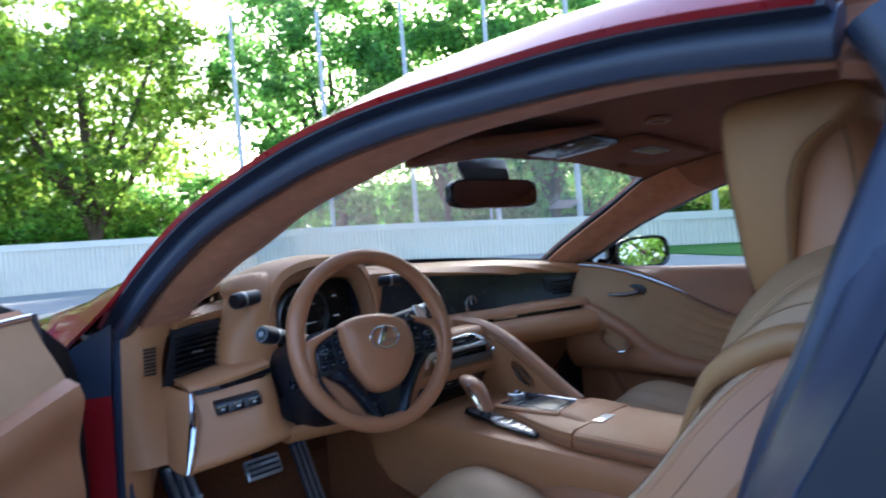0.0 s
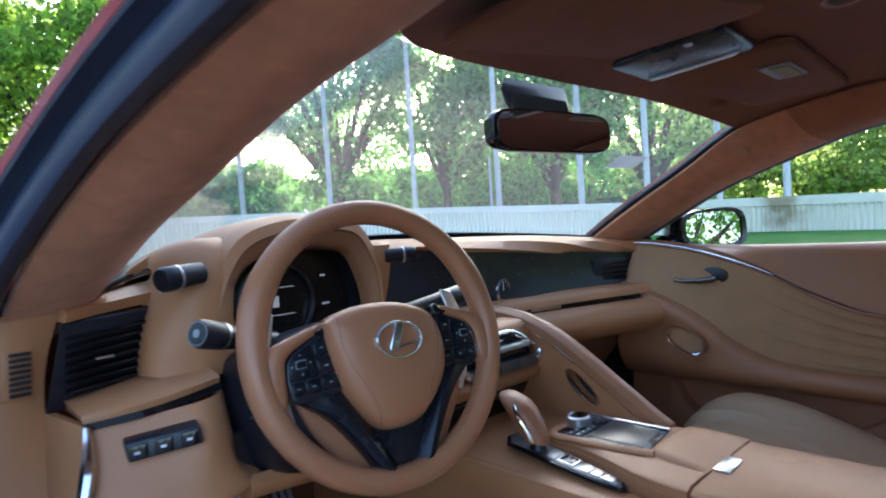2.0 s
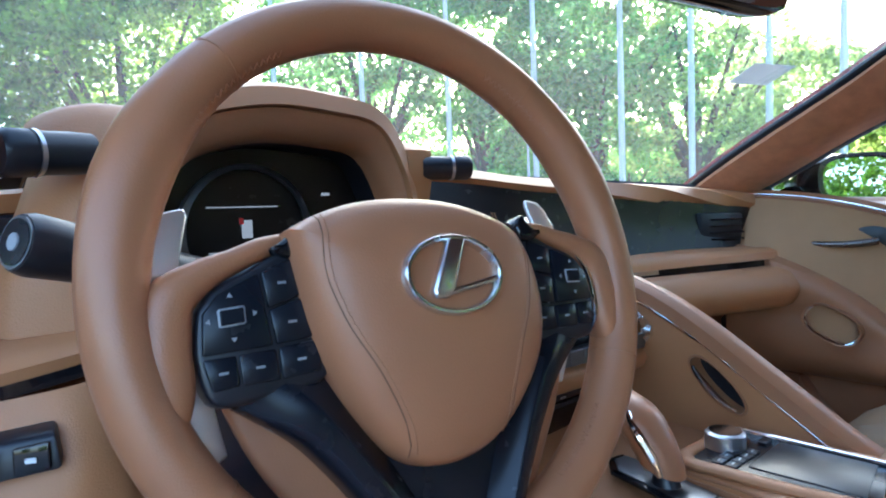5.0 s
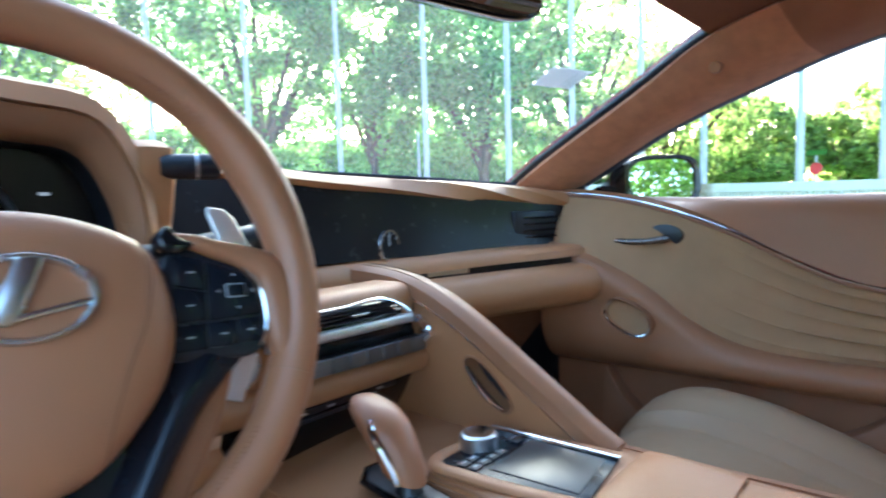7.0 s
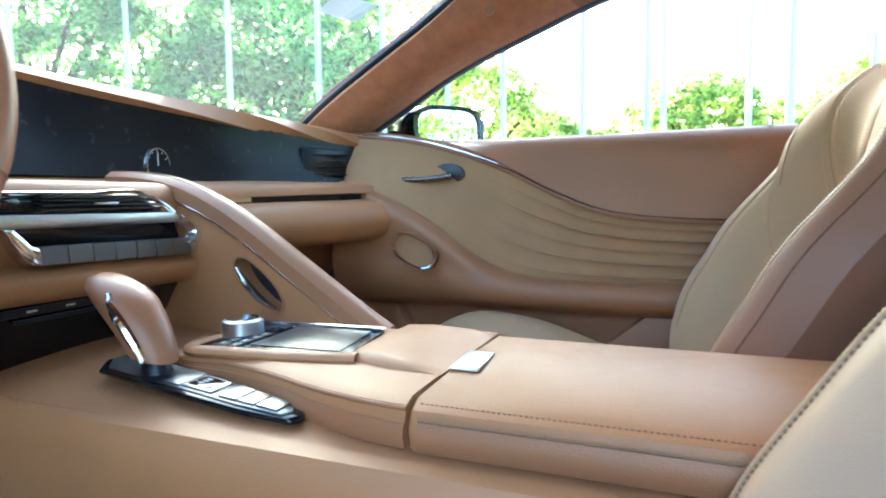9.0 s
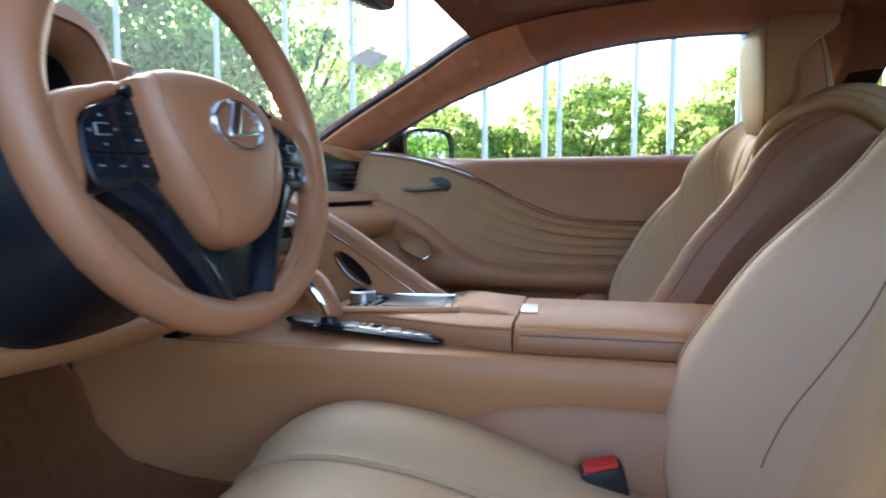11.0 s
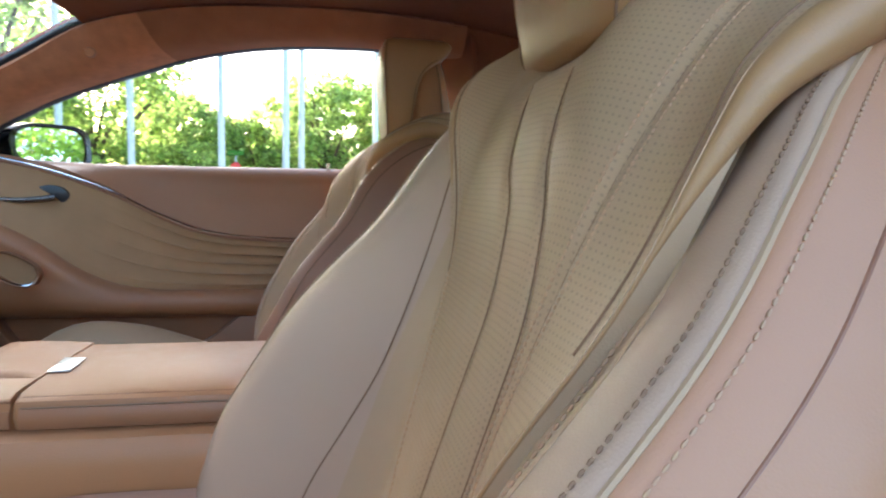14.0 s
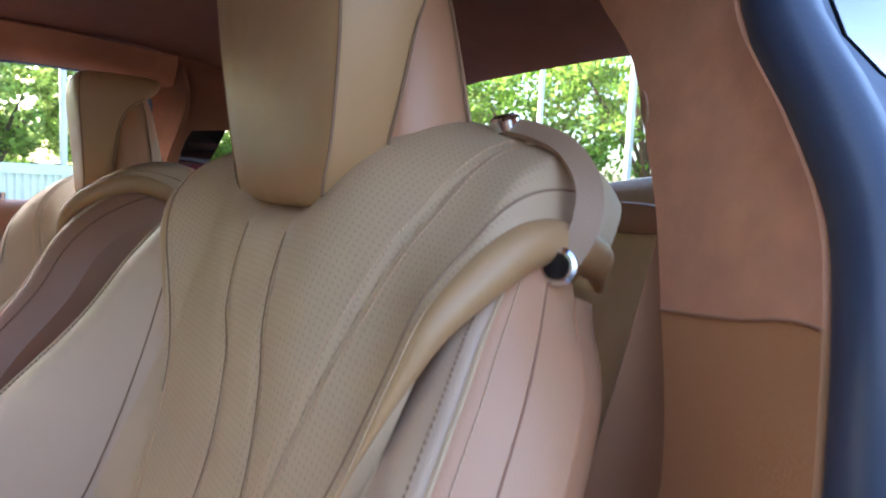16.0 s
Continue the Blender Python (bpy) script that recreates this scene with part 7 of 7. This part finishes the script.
def seat(name, cx, label, sgn, wide):
    """sgn: +1 where the door is on the -x side (driver)."""
    s = thing(name, label, "car seat", group="front seats")
    mv = lambda p: (cx + p[0] * sgn, p[1], p[2])  # noqa: E731
    up_ = 0.0 if wide else 1.0      # the passenger's backrest stands a little more upright and lower

    def lean(p):
        k = up_ * smooth(0.55, 0.90, p[2])
        return (p[0], p[1] + 0.050 * k, p[2] - 0.028 * k)
    BP = lambda a, h, lift=0.0: mv(lean(back_point(a, h, lift, wide)))  # noqa: E731

    def strip(a0, a1, h0, h1, nu, nv, lift=0.0, th=0.02, disp=None):
        return shell(np.array([[BP(a, h, lift) for a in np.linspace(a0, a1, nu)] for h in np.linspace(h0, h1, nv)]), th, sgn > 0, disp)

    def line(ah, lift, r, mat, nm, n=40, lab=""):
        q = cr([(a, h, 0) for a, h in ah], n)
        return part(nm, tube([BP(p[0], p[1], lift if lift < 0.01 else yoke_lift(p[1]) + lift - 0.024) for p in q], r, 6), mat, s, lab)

    def stitches(ah, lift, mat, n, lab, ln=0.0042, r=0.0009):
        q = cr([(a, h, 0) for a, h in ah], n)
        p = [np.array(BP(v[0], v[1], lift if lift < 0.01 else yoke_lift(v[1]) + lift - 0.024)) for v in q]
        bms = []
        for i in range(0, n - 1):
            d = (p[i + 1] - p[i])
            l = np.linalg.norm(d)
            bms.append(tube([p[i], p[i] + d * 0.35, p[i] + d * 0.7], [r * 0.5, r, r * 0.5], 5))
        return part("stitching", join(*bms), mat, s, lab, kind="stuff")
    fl = lambda u, v: -0.0014 * (math.exp(-((u - 0.02) / 0.03) ** 2) + math.exp(-((u - 0.98) / 0.03) ** 2))  # noqa: E731
    part("bolster", strip(-1.0, -0.905, -0.17, 0.95, 14, 40, 0, 0.03, fl), SEAT_P, s, "reddish tan leather outer edge")
    part("bolster", strip(-0.905, -0.745, -0.17, 0.95, 20, 40, 0, 0.03, fl), SEAT_G, s, "taupe leather side bolster")
    part("bolster", strip(-0.745, -0.50, -0.17, 0.95, 20, 40, 0, 0.03, fl), SEAT_B, s, "beige leather side bolster")
    part("bolster", strip(0.50, 0.87, -0.17, 1.02, 26, 40, 0, 0.03, fl), SEAT_G, s, "taupe leather side bolster")
    part("bolster", strip(0.87, 1.0, -0.17, 1.02, 12, 40, 0, 0.03), SEAT_F, s, "brown leather inner edge")
    part("insert", strip(-0.50, 0.50, -0.17, 1.02, 30, 40, 0.0, 0.03), SEAT_B, s, "beige leather centre")
    # yoke over the shoulders, laid on the backrest and fluted
    yo = []
    for h in np.linspace(0.10, 1.10, 64):
        a0, a1 = at(T_O, h), at(T_I, h)
        pl = [np.interp(h, hh, aa) for hh, aa in PLEATS] + [np.interp(h, [q[1] for q in DBL], [q[0] for q in DBL])]
        row = []
        for a in np.linspace(a0, a1, 150):
            neck = 0.035 * math.exp(-((a + 0.0) / 0.26) ** 4) * smooth(0.74, 0.84, h)
            gv = sum(0.0075 * math.exp(-abs(a - c) / 0.022) * (1 - smooth(0.70, 0.78, h)) for c in pl[:2]) + 0.0020 * math.exp(-((a - pl[2]) / 0.016) ** 2)
            row.append(BP(a, h, yoke_lift(h) - neck - gv))
        yo.append(row)
    part("yoke", shell(np.array(yo), 0.012, sgn > 0), PERF, s, "perforated beige leather shoulder yoke with flutes")
    for side_, col_ in ((T_O, -1), (T_I, 1)):
        hs_ = np.linspace(0.24, 1.07, 70)
        rr_ = [max(0.001, 0.0135 * smooth(0.52, 0.84, h)) for h in hs_]
        rim = [BP(at(side_, h), h, yoke_lift(h) - r - 0.0005) for h, r in zip(hs_, rr_)]
        rim += [(p[0] + 0.008 * k * sgn * col_ * -1, p[1] - 0.014 * k, p[2] - 0.006 * k * k) for k in (1, 2) for p in [rim[69]]]
        part("yoke_edge", tube(rim, rr_ + [0.010, 0.003], 16), SEAT_Y, s, "rolled golden tan edge of the yoke")
        line([(at(side_, h) - col_ * 0.030, h) for h in np.linspace(0.50, 1.05, 16)], 0.0242, 0.0008, SEAM, "seam", 60)
    for hh, aa in PLEATS:
        line([(a, h) for h, a in zip(hh, aa)], 0.0212, 0.0005, SEAM, "seam", 50)
    line(DBL, 0.0218, 0.0005, SEAM, "seam", 60)
    stitches([(a + 0.026, h) for a, h in DBL], 0.0240, THREAD, 110, "double row of tan stitching")
    stitches([(a - 0.026, h) for a, h in DBL], 0.0240, THREAD, 110, "double row of tan stitching")
    inl = [(at(T_I, h) - 0.05, h) for h in np.linspace(0.15, 0.84, 8)]
    stitches(inl, 0.0245, THREAD, 110, "row of tan stitching")
    line([(np.interp(h, [0.1, 0.37, 0.5, 0.62, 0.75], [0.56, 0.51, 0.53, 0.585, 0.66]), h) for h in np.linspace(0.05, 0.74, 8)], 0.0, 0.0009, SEAM, "seam", 50)
    for sd, tm, rr_ in ((-0.715, THREAD, 0.0009), (-0.872, SEAM, 0.0009), (-0.925, THREAD, 0.0008)):
        stitches([(sd, h) for h in np.linspace(0.12, 0.84, 8)], 0.0010, tm, 110, "heavy seam stitching", r=rr_)
    line([(-0.752, h) for h in np.linspace(0.05, 0.86, 8)], -0.0012, 0.0022, SEAT_B, "piping", 60, "beige piping")
    line([(-0.900, h) for h in np.linspace(0.02, 0.88, 8)], -0.0010, 0.0016, SEAT_B, "piping", 60, "beige piping")
    line([(-0.958, h) for h in np.linspace(0.02, 0.90, 8)], -0.0006, 0.0009, SEAT_F, "seam", 60)
    stitches([(0.838, h) for h in np.linspace(0.02, 0.80, 8)], 0.001, SEAM, 120, "row of dark stitching", r=0.0008)
    line([(0.866, h) for h in np.linspace(-0.05, 0.90, 8)], -0.0008, 0.0024, SEAT_B, "piping", 60, "beige piping")
    stitches([(0.890, h) for h in np.linspace(0.02, 0.80, 8)], 0.0004, THREAD, 170, "row of tan stitching", r=0.0006)
    line([(0.945, h) for h in np.linspace(-0.05, 0.92, 8)], -0.0006, 0.0011, THREAD_D, "seam", 60)
    # side and back of the seat
    for a_, mat, lab in ((-1.0, SEAT_P, "reddish tan leather flank"), (1.0, SEAT_F, "brown leather flank")):
        sx = (-1 if a_ < 0 else 1) * sgn
        rows_ = []
        for h in np.linspace(-0.17, 0.95, 28):
            p = BP(a_, h)
            rows_.append(cr([p, (p[0] - sx * 0.006, p[1] - 0.018, p[2] - 0.005), (p[0] - sx * 0.035, p[1] - 0.055, p[2] - 0.015), (p[0] - sx * 0.09, p[1] - 0.09, p[2] - 0.02)], 10))
        part("flank", shell(np.array(rows_), 0.006, (a_ < 0) == (sgn < 0)), mat, s, lab)
    bk_ = []
    for h in np.linspace(0, 0.98, 14):
        p, q = BP(-0.70, h), BP(0.70, h)
        yb = BP(0, h)[1] - 0.10
        bk_.append([(p[0], yb + 0.03, p[2] - 0.02), (p[0] * 0.8 + q[0] * 0.2, yb - 0.02, p[2] - 0.02), (p[0] * 0.2 + q[0] * 0.8, yb - 0.02, q[2] - 0.02), (q[0], yb + 0.03, q[2] - 0.02)])
    part("back_shell", loft(bk_), SEAT_P, s, "tan leather back of the seat")
    # headrest: pad whose top reaches back over its support
    ho, hw_ = (0.004, 1.0) if wide else (-0.060, 0.80)
    HR = ((0.8885, -0.684, -0.702, 0.064), (0.892, -0.674, -0.707, 0.076), (0.900, -0.669, -0.710, 0.0840), (0.930, -0.667, -0.712, 0.0970), (0.975, -0.664, -0.716, 0.1100), (1.015, -0.661, -0.722, 0.1170),
          (1.038, -0.659, -0.731, 0.1190), (1.053, -0.658, -0.745, 0.1200), (1.064, -0.657, -0.763, 0.1205), (1.075, -0.657, -0.777, 0.1205), (1.087, -0.658, -0.784, 0.1190), (1.097, -0.662, -0.780, 0.1140), (1.1025, -0.672, -0.768, 0.1030))
    HR = [(z, yf, yb, w * hw_) for z, yf, yb, w in HR]
    SEC = ((-0.93, 0.995), (-0.6, 1.0), (0.0, 1.0), (0.6, 1.0), (0.93, 0.995), (0.978, 0.97), (0.997, 0.92), (1.0, 0.75), (1.0, 0.40), (0.995, 0.12), (0.975, 0.03), (0.93, 0.0), (0.0, 0.0), (-0.93, 0.0), (-0.975, 0.03), (-0.995, 0.12), (-1.0, 0.40), (-1.0, 0.75), (-0.997, 0.92), (-0.978, 0.97))
    part("headrest", loft([[mv(lean((ho + w * sx, yb + (yf - yb) * k + 0.004 * (1 - sx * sx) * (k > 0.9), z))) for sx, k in SEC] for z, yf, yb, w in HR]), SEAT_Y, s, "padded golden tan leather headrest hooked over its support", angle=50)
    for sx in (-1, 1):
        part("seam", tube(cr([mv(lean((ho + sx * w * 0.988, yb + (yf - yb) * 0.965, z))) for z, yf, yb, w in HR[1:-1]], 40), 0.0011, 6), SEAM, s)
        part("seam", tube(cr([mv(lean((ho + sx * w * 0.992, yb + (yf - yb) * 0.06, z))) for z, yf, yb, w in HR[1:9]], 40), 0.0010, 6), SEAM, s)
    hb_ = []
    for z, y, w, d in ((0.89, -0.752, 0.112 * hw_, 0.052), (0.94, -0.752, 0.104 * hw_, 0.048), (0.99, -0.750, 0.095 * hw_, 0.042), (1.04, -0.748, 0.085 * hw_, 0.034), (1.078, -0.744, 0.078 * hw_, 0.026)):
        hb_.append([mv(lean((ho + w * math.copysign(abs(math.cos(a)) ** 0.5, math.cos(a)), y + d * math.copysign(abs(math.sin(a)) ** 0.6, math.sin(a)), z))) for a in np.linspace(0, 6.283, 24, endpoint=False)])
    part("headrest_post", loft(hb_), SEAT_P, s, "tan leather support behind the headrest")
    for sx in (-1, 1):
        part("seam", tube(cr([mv(lean((ho + sx * (w * hw_ + 0.0003), y - d * 0.45, z))) for z, y, w, d in ((0.90, -0.752, 0.1105, 0.052), (0.94, -0.752, 0.104, 0.048), (0.99, -0.750, 0.095, 0.042), (1.04, -0.748, 0.085, 0.034), (1.07, -0.745, 0.080, 0.026))], 20), 0.0011, 5), SEAM, s)
        part("post_collar", tube([mv(lean((ho + sx * 0.030, -0.690, 0.872))), mv(lean((ho + sx * 0.030, -0.690, 0.890)))], 0.009, 14, up=(0, 1, 0)), SATIN, s, "metal headrest collar")
    # cushion
    cu = []
    for y, zt, w, b in ((0.062, 0.34, 0.20, 0.0), (0.058, 0.39, 0.218, 0.012), (0.040, 0.420, 0.228, 0.030), (0.005, 0.432, 0.235, 0.044), (-0.10, 0.428, 0.245, 0.050), (-0.20, 0.403, 0.245, 0.046), (-0.30, 0.374, 0.243, 0.036), (-0.45, 0.338, 0.235, 0.034), (-0.54, 0.33, 0.23, 0.03)):
        zt, b = zt - 0.006, b * (0.62 if wide else 0.75)
        cu.append([mv((w * a * (0.72 if a > 0 else 1.0), y, zt - 0.008 - (0.0 if abs(a) < 0.9 else 0.03 + b * 0.5) + b * smooth(0.42, 0.74, abs(a)) - (0.02 * max(0, (abs(a) - 0.86) / 0.14)))) for a in (-1.0, -0.95, -0.86, -0.72, -0.55, -0.45, -0.2, 0.0, 0.2, 0.45, 0.55, 0.72, 0.86, 0.95, 1.0)])
    part("cushion", panel(cu, 50, 36, 0.05, sgn < 0, lambda u, v: -0.006 * (math.exp(-((u - 0.27) / 0.012) ** 2) + math.exp(-((u - 0.73) / 0.012) ** 2))), SEAT_B, s, "beige leather seat cushion")
    ba = [[mv((w * 0.98 * x, y, z_)) for x, y in ((-1, 0.05), (1, 0.05), (1, -0.6), (-1, -0.6))] for z_, w in ((0.35, 0.225), (0.24, 0.20))]
    part("base", loft(ba), LEATHER_DK, s, "brown seat base")
    for x in (-0.15, 0.15):
        part("rail", box(mv((x, -0.2, 0.222)), (0.03, 0.5, 0.045)), BLACK, s, "seat rail")
    return s


seat("driver_seat", -0.315, "beige and tan leather sport seat behind the steering wheel", 1, True)
seat("passenger_seat", 0.435, "beige and tan leather sport seat beside the closed door", -1, False)

# belt guide strap on the driver's seat
sp = thing("belt_guide_strap", "beige leather belt guide loop with chrome studs", "strap")
pts = cr([(-0.436, -0.784, 0.9525), (-0.470, -0.784, 0.946), (-0.506, -0.780, 0.931), (-0.528, -0.772, 0.908), (-0.534, -0.762, 0.886), (-0.530, -0.754, 0.870)], 30)
part("loop", sweep(pts, [(-0.0078, -0.0018), (0.0078, -0.0018), (0.0078, 0.0018), (-0.0078, 0.0018)], up=(-0.6, 0.5, 0.6)), STRAP, sp, "beige leather loop")
for p, d in (((-0.528, -0.752, 0.867), (-0.35, 0.85, 0.1)), ((-0.440, -0.784, 0.9525), (0.0, 0.3, 0.9))):
    p, d = np.array(p), np.array(d) / np.linalg.norm(d)
    st = part("stud", tube([p - d * 0.003, p + d * 0.004, p + d * 0.006], [0.0110, 0.0110, 0.009], 20, up=(0.3, 0.2, 0.9)), CHROME, sp, "chrome stud")
    part("stud_cap", tube([p + d * 0.006, p + d * 0.007], 0.0075, 20, up=(0.3, 0.2, 0.9)), GLOSSB, st)

# rear bench
rs = thing("rear_bench", "beige fluted leather rear bench seats", "car seat")
for cx, sg_ in ((-0.30, 1), (0.41, -1)):
    g = [[(cx + x, y, z - 0.03 * (abs(x) / 0.24) ** 2) for x in np.linspace(-0.24, 0.24, 9)] for y, z in ((-1.08, 0.45), (-1.15, 0.65), (-1.20, 0.80), (-1.23, 0.90), (-1.25, 0.935), (-1.29, 0.945), (-1.33, 0.92))]
    part("backrest", panel(g, 90, 24, 0.03, True, lambda u, v: -0.016 * sum(math.exp(-abs(u - c) / 0.022) for c in (0.16, 0.29, 0.42, 0.55, 0.68, 0.81)) * (1 - smooth(0.45, 0.52, v))), SEAT_B, rs, "fluted beige leather backrest")
    ov = [(cx + 0.09 + 0.085 * math.copysign(abs(math.cos(a)) ** 0.7, math.cos(a)), -1.205, 0.880 + 0.022 * math.copysign(abs(math.sin(a)) ** 0.7, math.sin(a))) for a in np.linspace(0, 6.283, 28, endpoint=False)]
    part("guide_recess", plate(ov, (0, -0.02, 0), 0.004), SEAT_F, rs, "oval recess in the headrest")
    part("cushion", box((cx, -0.98, 0.38), (0.46, 0.34, 0.14), w=0.04, seg=4), SEAT_B, rs, "beige leather cushion")
sb = thing("seat_belt", "brown woven seat belt hanging by the pillar", "seat belt")
part("webbing", sweep(cr([(-0.556, -0.850, 0.92), (-0.549, -0.850, 0.88), (-0.532, -0.850, 0.80), (-0.512, -0.850, 0.72), (-0.49, -0.85, 0.60), (-0.48, -0.84, 0.30)], 24), [(-0.024, -0.0012), (0.024, -0.0012), (0.024, 0.0012), (-0.024, 0.0012)], up=(0.63, -0.77, 0)), SEAT_P, sb, "brown webbing")

hole = [np.array([-0.5345, -0.8085, 0.960]) + 0.010 * math.sin(a) * np.array([0.20, -0.05, 0.95]) + 0.0035 * math.cos(a) * np.array([0.9, -0.35, 0.0]) for a in np.linspace(0, 6.283, 24, endpoint=False)]
part("belt_slot", plate(hole, (0.0005, 0.0015, 0.0), 0.0005), SEAT_F, sb, "dark oval slot of the belt")
pb_ = thing("belt_buckle", "dark seat belt buckle lying by the passenger seat", "seat belt buckle")
PBM = pose(0.255, -0.375, 0.475, 25, 10, 60)
part("housing", moved(box((0, 0, 0), (0.035, 0.025, 0.085), w=0.007), PBM), BLACK, pb_, "black plastic housing")
part("release_button", moved(box((0.0, 0.0, 0.0435), (0.026, 0.016, 0.006), w=0.002), PBM), REDP, pb_, "red release button")

# ---- overhead ----
mi = thing("rear_view_mirror", "wide black interior mirror under the windscreen top", "mirror")
MA, MB = np.array([-0.085, 0.085, 1.085]), np.array([0.165, 0.03, 1.080])
mu = (MB - MA) / np.linalg.norm(MB - MA)
mn = np.array([mu[1], -mu[0], 0])
mn = mn / np.linalg.norm(mn)
mc, hw = (MA + MB) / 2, np.linalg.norm(MB - MA) / 2
mr_ = lambda k, off: [tuple(mc + mn * off + mu * hw * k * math.copysign(abs(math.cos(a)) ** 0.35, math.cos(a)) + np.array([0, 0, 1]) * 0.034 * (k ** 2.2) * math.copysign(abs(math.sin(a)) ** 0.5, math.sin(a))) for a in np.linspace(0, 6.283, 40, endpoint=False)]  # noqa: E731
part("housing", loft([mr_(0.96, 0.012), mr_(1.0, 0.010), mr_(1.02, 0.0), mr_(0.98, -0.02), mr_(0.8, -0.032)]), GLOSSB, mi, "gloss black mirror housing")
part("mirror_glass", plate(mr_(0.955, 0.012), tuple(mn * 0.0015)), MIRROR, mi, "mirror glass")
part("sensor_pod", loft([[(0.06 + sx * w, y, z + sz) for sx, sz in ((-1, 0), (-0.9, -0.02), (0.9, -0.02), (1, 0), (0.9, 0.02), (-0.9, 0.02))] for y, z, w in ((0.10, 1.10, 0.05), (0.09, 1.13, 0.085), (0.10, 1.155, 0.095))]), BLACK, mi, "black sensor pod")
for sx, f in ((1, lambda p: p), (-1, mx)):
    v = thing("sun_visor", "folded brown suede sun visor with a warning label", "sun visor", group="sun visors")
    vo = [(0.150, -0.075, 1.154), (0.50, -0.100, 1.140), (0.522, -0.118, 1.139), (0.530, -0.25, 1.148), (0.515, -0.268, 1.150), (0.165, -0.278, 1.162), (0.148, -0.262, 1.162), (0.138, -0.09, 1.156)]
    if sx < 0:
        vo = [(p[0], p[1] - 0.03, p[2] - 0.035 * smooth(0.30, 0.53, p[0])) for p in vo]
    part("visor_board", plate([f(p) for p in vo], (0, 0, 0.014), 0.004), HEADLINE, v, "brown suede visor board")
    lb = [(0.232, -0.206, 1.1550), (0.325, -0.207, 1.1510), (0.332, -0.250, 1.1535), (0.242, -0.249, 1.1575)]
    lo = part("label", plate([f(p) for p in lb], (0, 0, -0.0030)), DIM, v, "grey printed warning label")
    pin = [(0.240, -0.219, 1.1535), (0.320, -0.220, 1.1500), (0.326, -0.246, 1.1520), (0.247, -0.245, 1.1555)]
    part("print", plate([f(p) for p in pin], (0, 0, -0.0035)), YELP, lo)
    part("pivot", tube([f((0.40, -0.07, 1.143)), f((0.43, -0.075, 1.141))], 0.009, 10), HEADLINE, v)
oc = thing("overhead_console", "dark overhead console with map lamps", "overhead console")
oo = [(-0.005, -0.085, 1.160), (0.125, -0.075, 1.160), (0.135, -0.10, 1.160), (0.115, -0.235, 1.168), (0.10, -0.248, 1.170), (-0.025, -0.252, 1.170), (-0.035, -0.235, 1.168), (-0.015, -0.095, 1.160)]
part("console_body", plate(oo, (0, 0, -0.011), 0.005), PIANO, oc, "gloss black console body")
part("lamp_lens", plate([(0.104, -0.085, 1.1500), (0.120, -0.085, 1.1500), (0.110, -0.215, 1.1570), (0.094, -0.230, 1.1580)], (0, 0, -0.003), 0.001), SATIN, oc, "pale lamp lens")
part("button", box((0.035, -0.15, 1.1525), (0.022, 0.014, 0.004), w=0.001), DIM, oc)
part("button", box((-0.010, -0.20, 1.1555), (0.010, 0.010, 0.004), w=0.001), WHITE, oc)
hl = thing("dome_hook", "small oval coat hook set in the roof lining", "hook")
part("bezel", ring_plate([(0.055 + 0.028 * math.cos(a), -0.36 + 0.022 * math.sin(a), 1.183) for a in np.linspace(0, 6.283, 24, endpoint=False)], [(0.055 + 0.021 * math.cos(a), -0.36 + 0.015 * math.sin(a), 1.183) for a in np.linspace(0, 6.283, 24, endpoint=False)], (0, 0, -0.006)), LEATHER_DK, hl)
part("well", plate([(0.055 + 0.023 * math.cos(a), -0.36 + 0.017 * math.sin(a), 1.184) for a in np.linspace(0, 6.283, 24, endpoint=False)], (0, 0, -0.003)), BLACK, hl)
bt = thing("pillar_badge", "small round tan button on the windscreen pillar", "button")
part("badge", tube([(0.650, -0.035, 1.062), (0.642, -0.036, 1.060)], [0.011, 0.009], 18), LEATHER, bt)
st = thing("windscreen_sticker", "pale sheet sticker behind the windscreen glass", "sticker")
part("sheet", plate([(0.50, 0.19, 1.075), (0.575, 0.155, 1.072), (0.585, 0.205, 1.050), (0.51, 0.24, 1.053)], (0, 0, 0.001)), STICK, st)

# ---- seams and stitching on the large trim ----
for dx in (-0.008, 0.008):
    part("seam", tube([(0.157 + dx, y, z + 0.0155) for y, z in cr([(0, *p) for p in top], 40)[1:-1, 1:]], 0.0008, 5), SEAM, but)
part("stitching", dashes([(-0.0790, y, 0.5838) for y in np.linspace(-0.212, -0.60, 110)], 0.0006), SEAT_F, arm, "row of stitching along the lid", kind="stuff")
part("seam", tube([tuple(p + np.array([0, 0.012, 0.0018])) for p in cr(lip, 50)], 0.0008, 5), SEAM, dash)
part("stitching", dashes([tuple(p + np.array([0, -0.048, -0.036])) for p in cr(roll, 90)], 0.0007), SEAM, dash, "fine stitching on the glovebox roll", kind="stuff")
for o_, i_ in ((cr(OPEN, 40)[19], cr(INNER, 40)[19]), (cr(OPEN_D, 40)[20], cr(INNER_D, 40)[22])):
    sgx = 1 if o_[0] > CX else -1
    m_ = (o_ + i_) / 2 + np.array([-0.0235 * sgx, 0, -0.0135])
    part("seam", tube(cr([o_ + np.array([0, 0, -0.0010]), m_, i_ + np.array([0, 0, -0.0010])], 16), 0.0011, 5), SEAM, car)
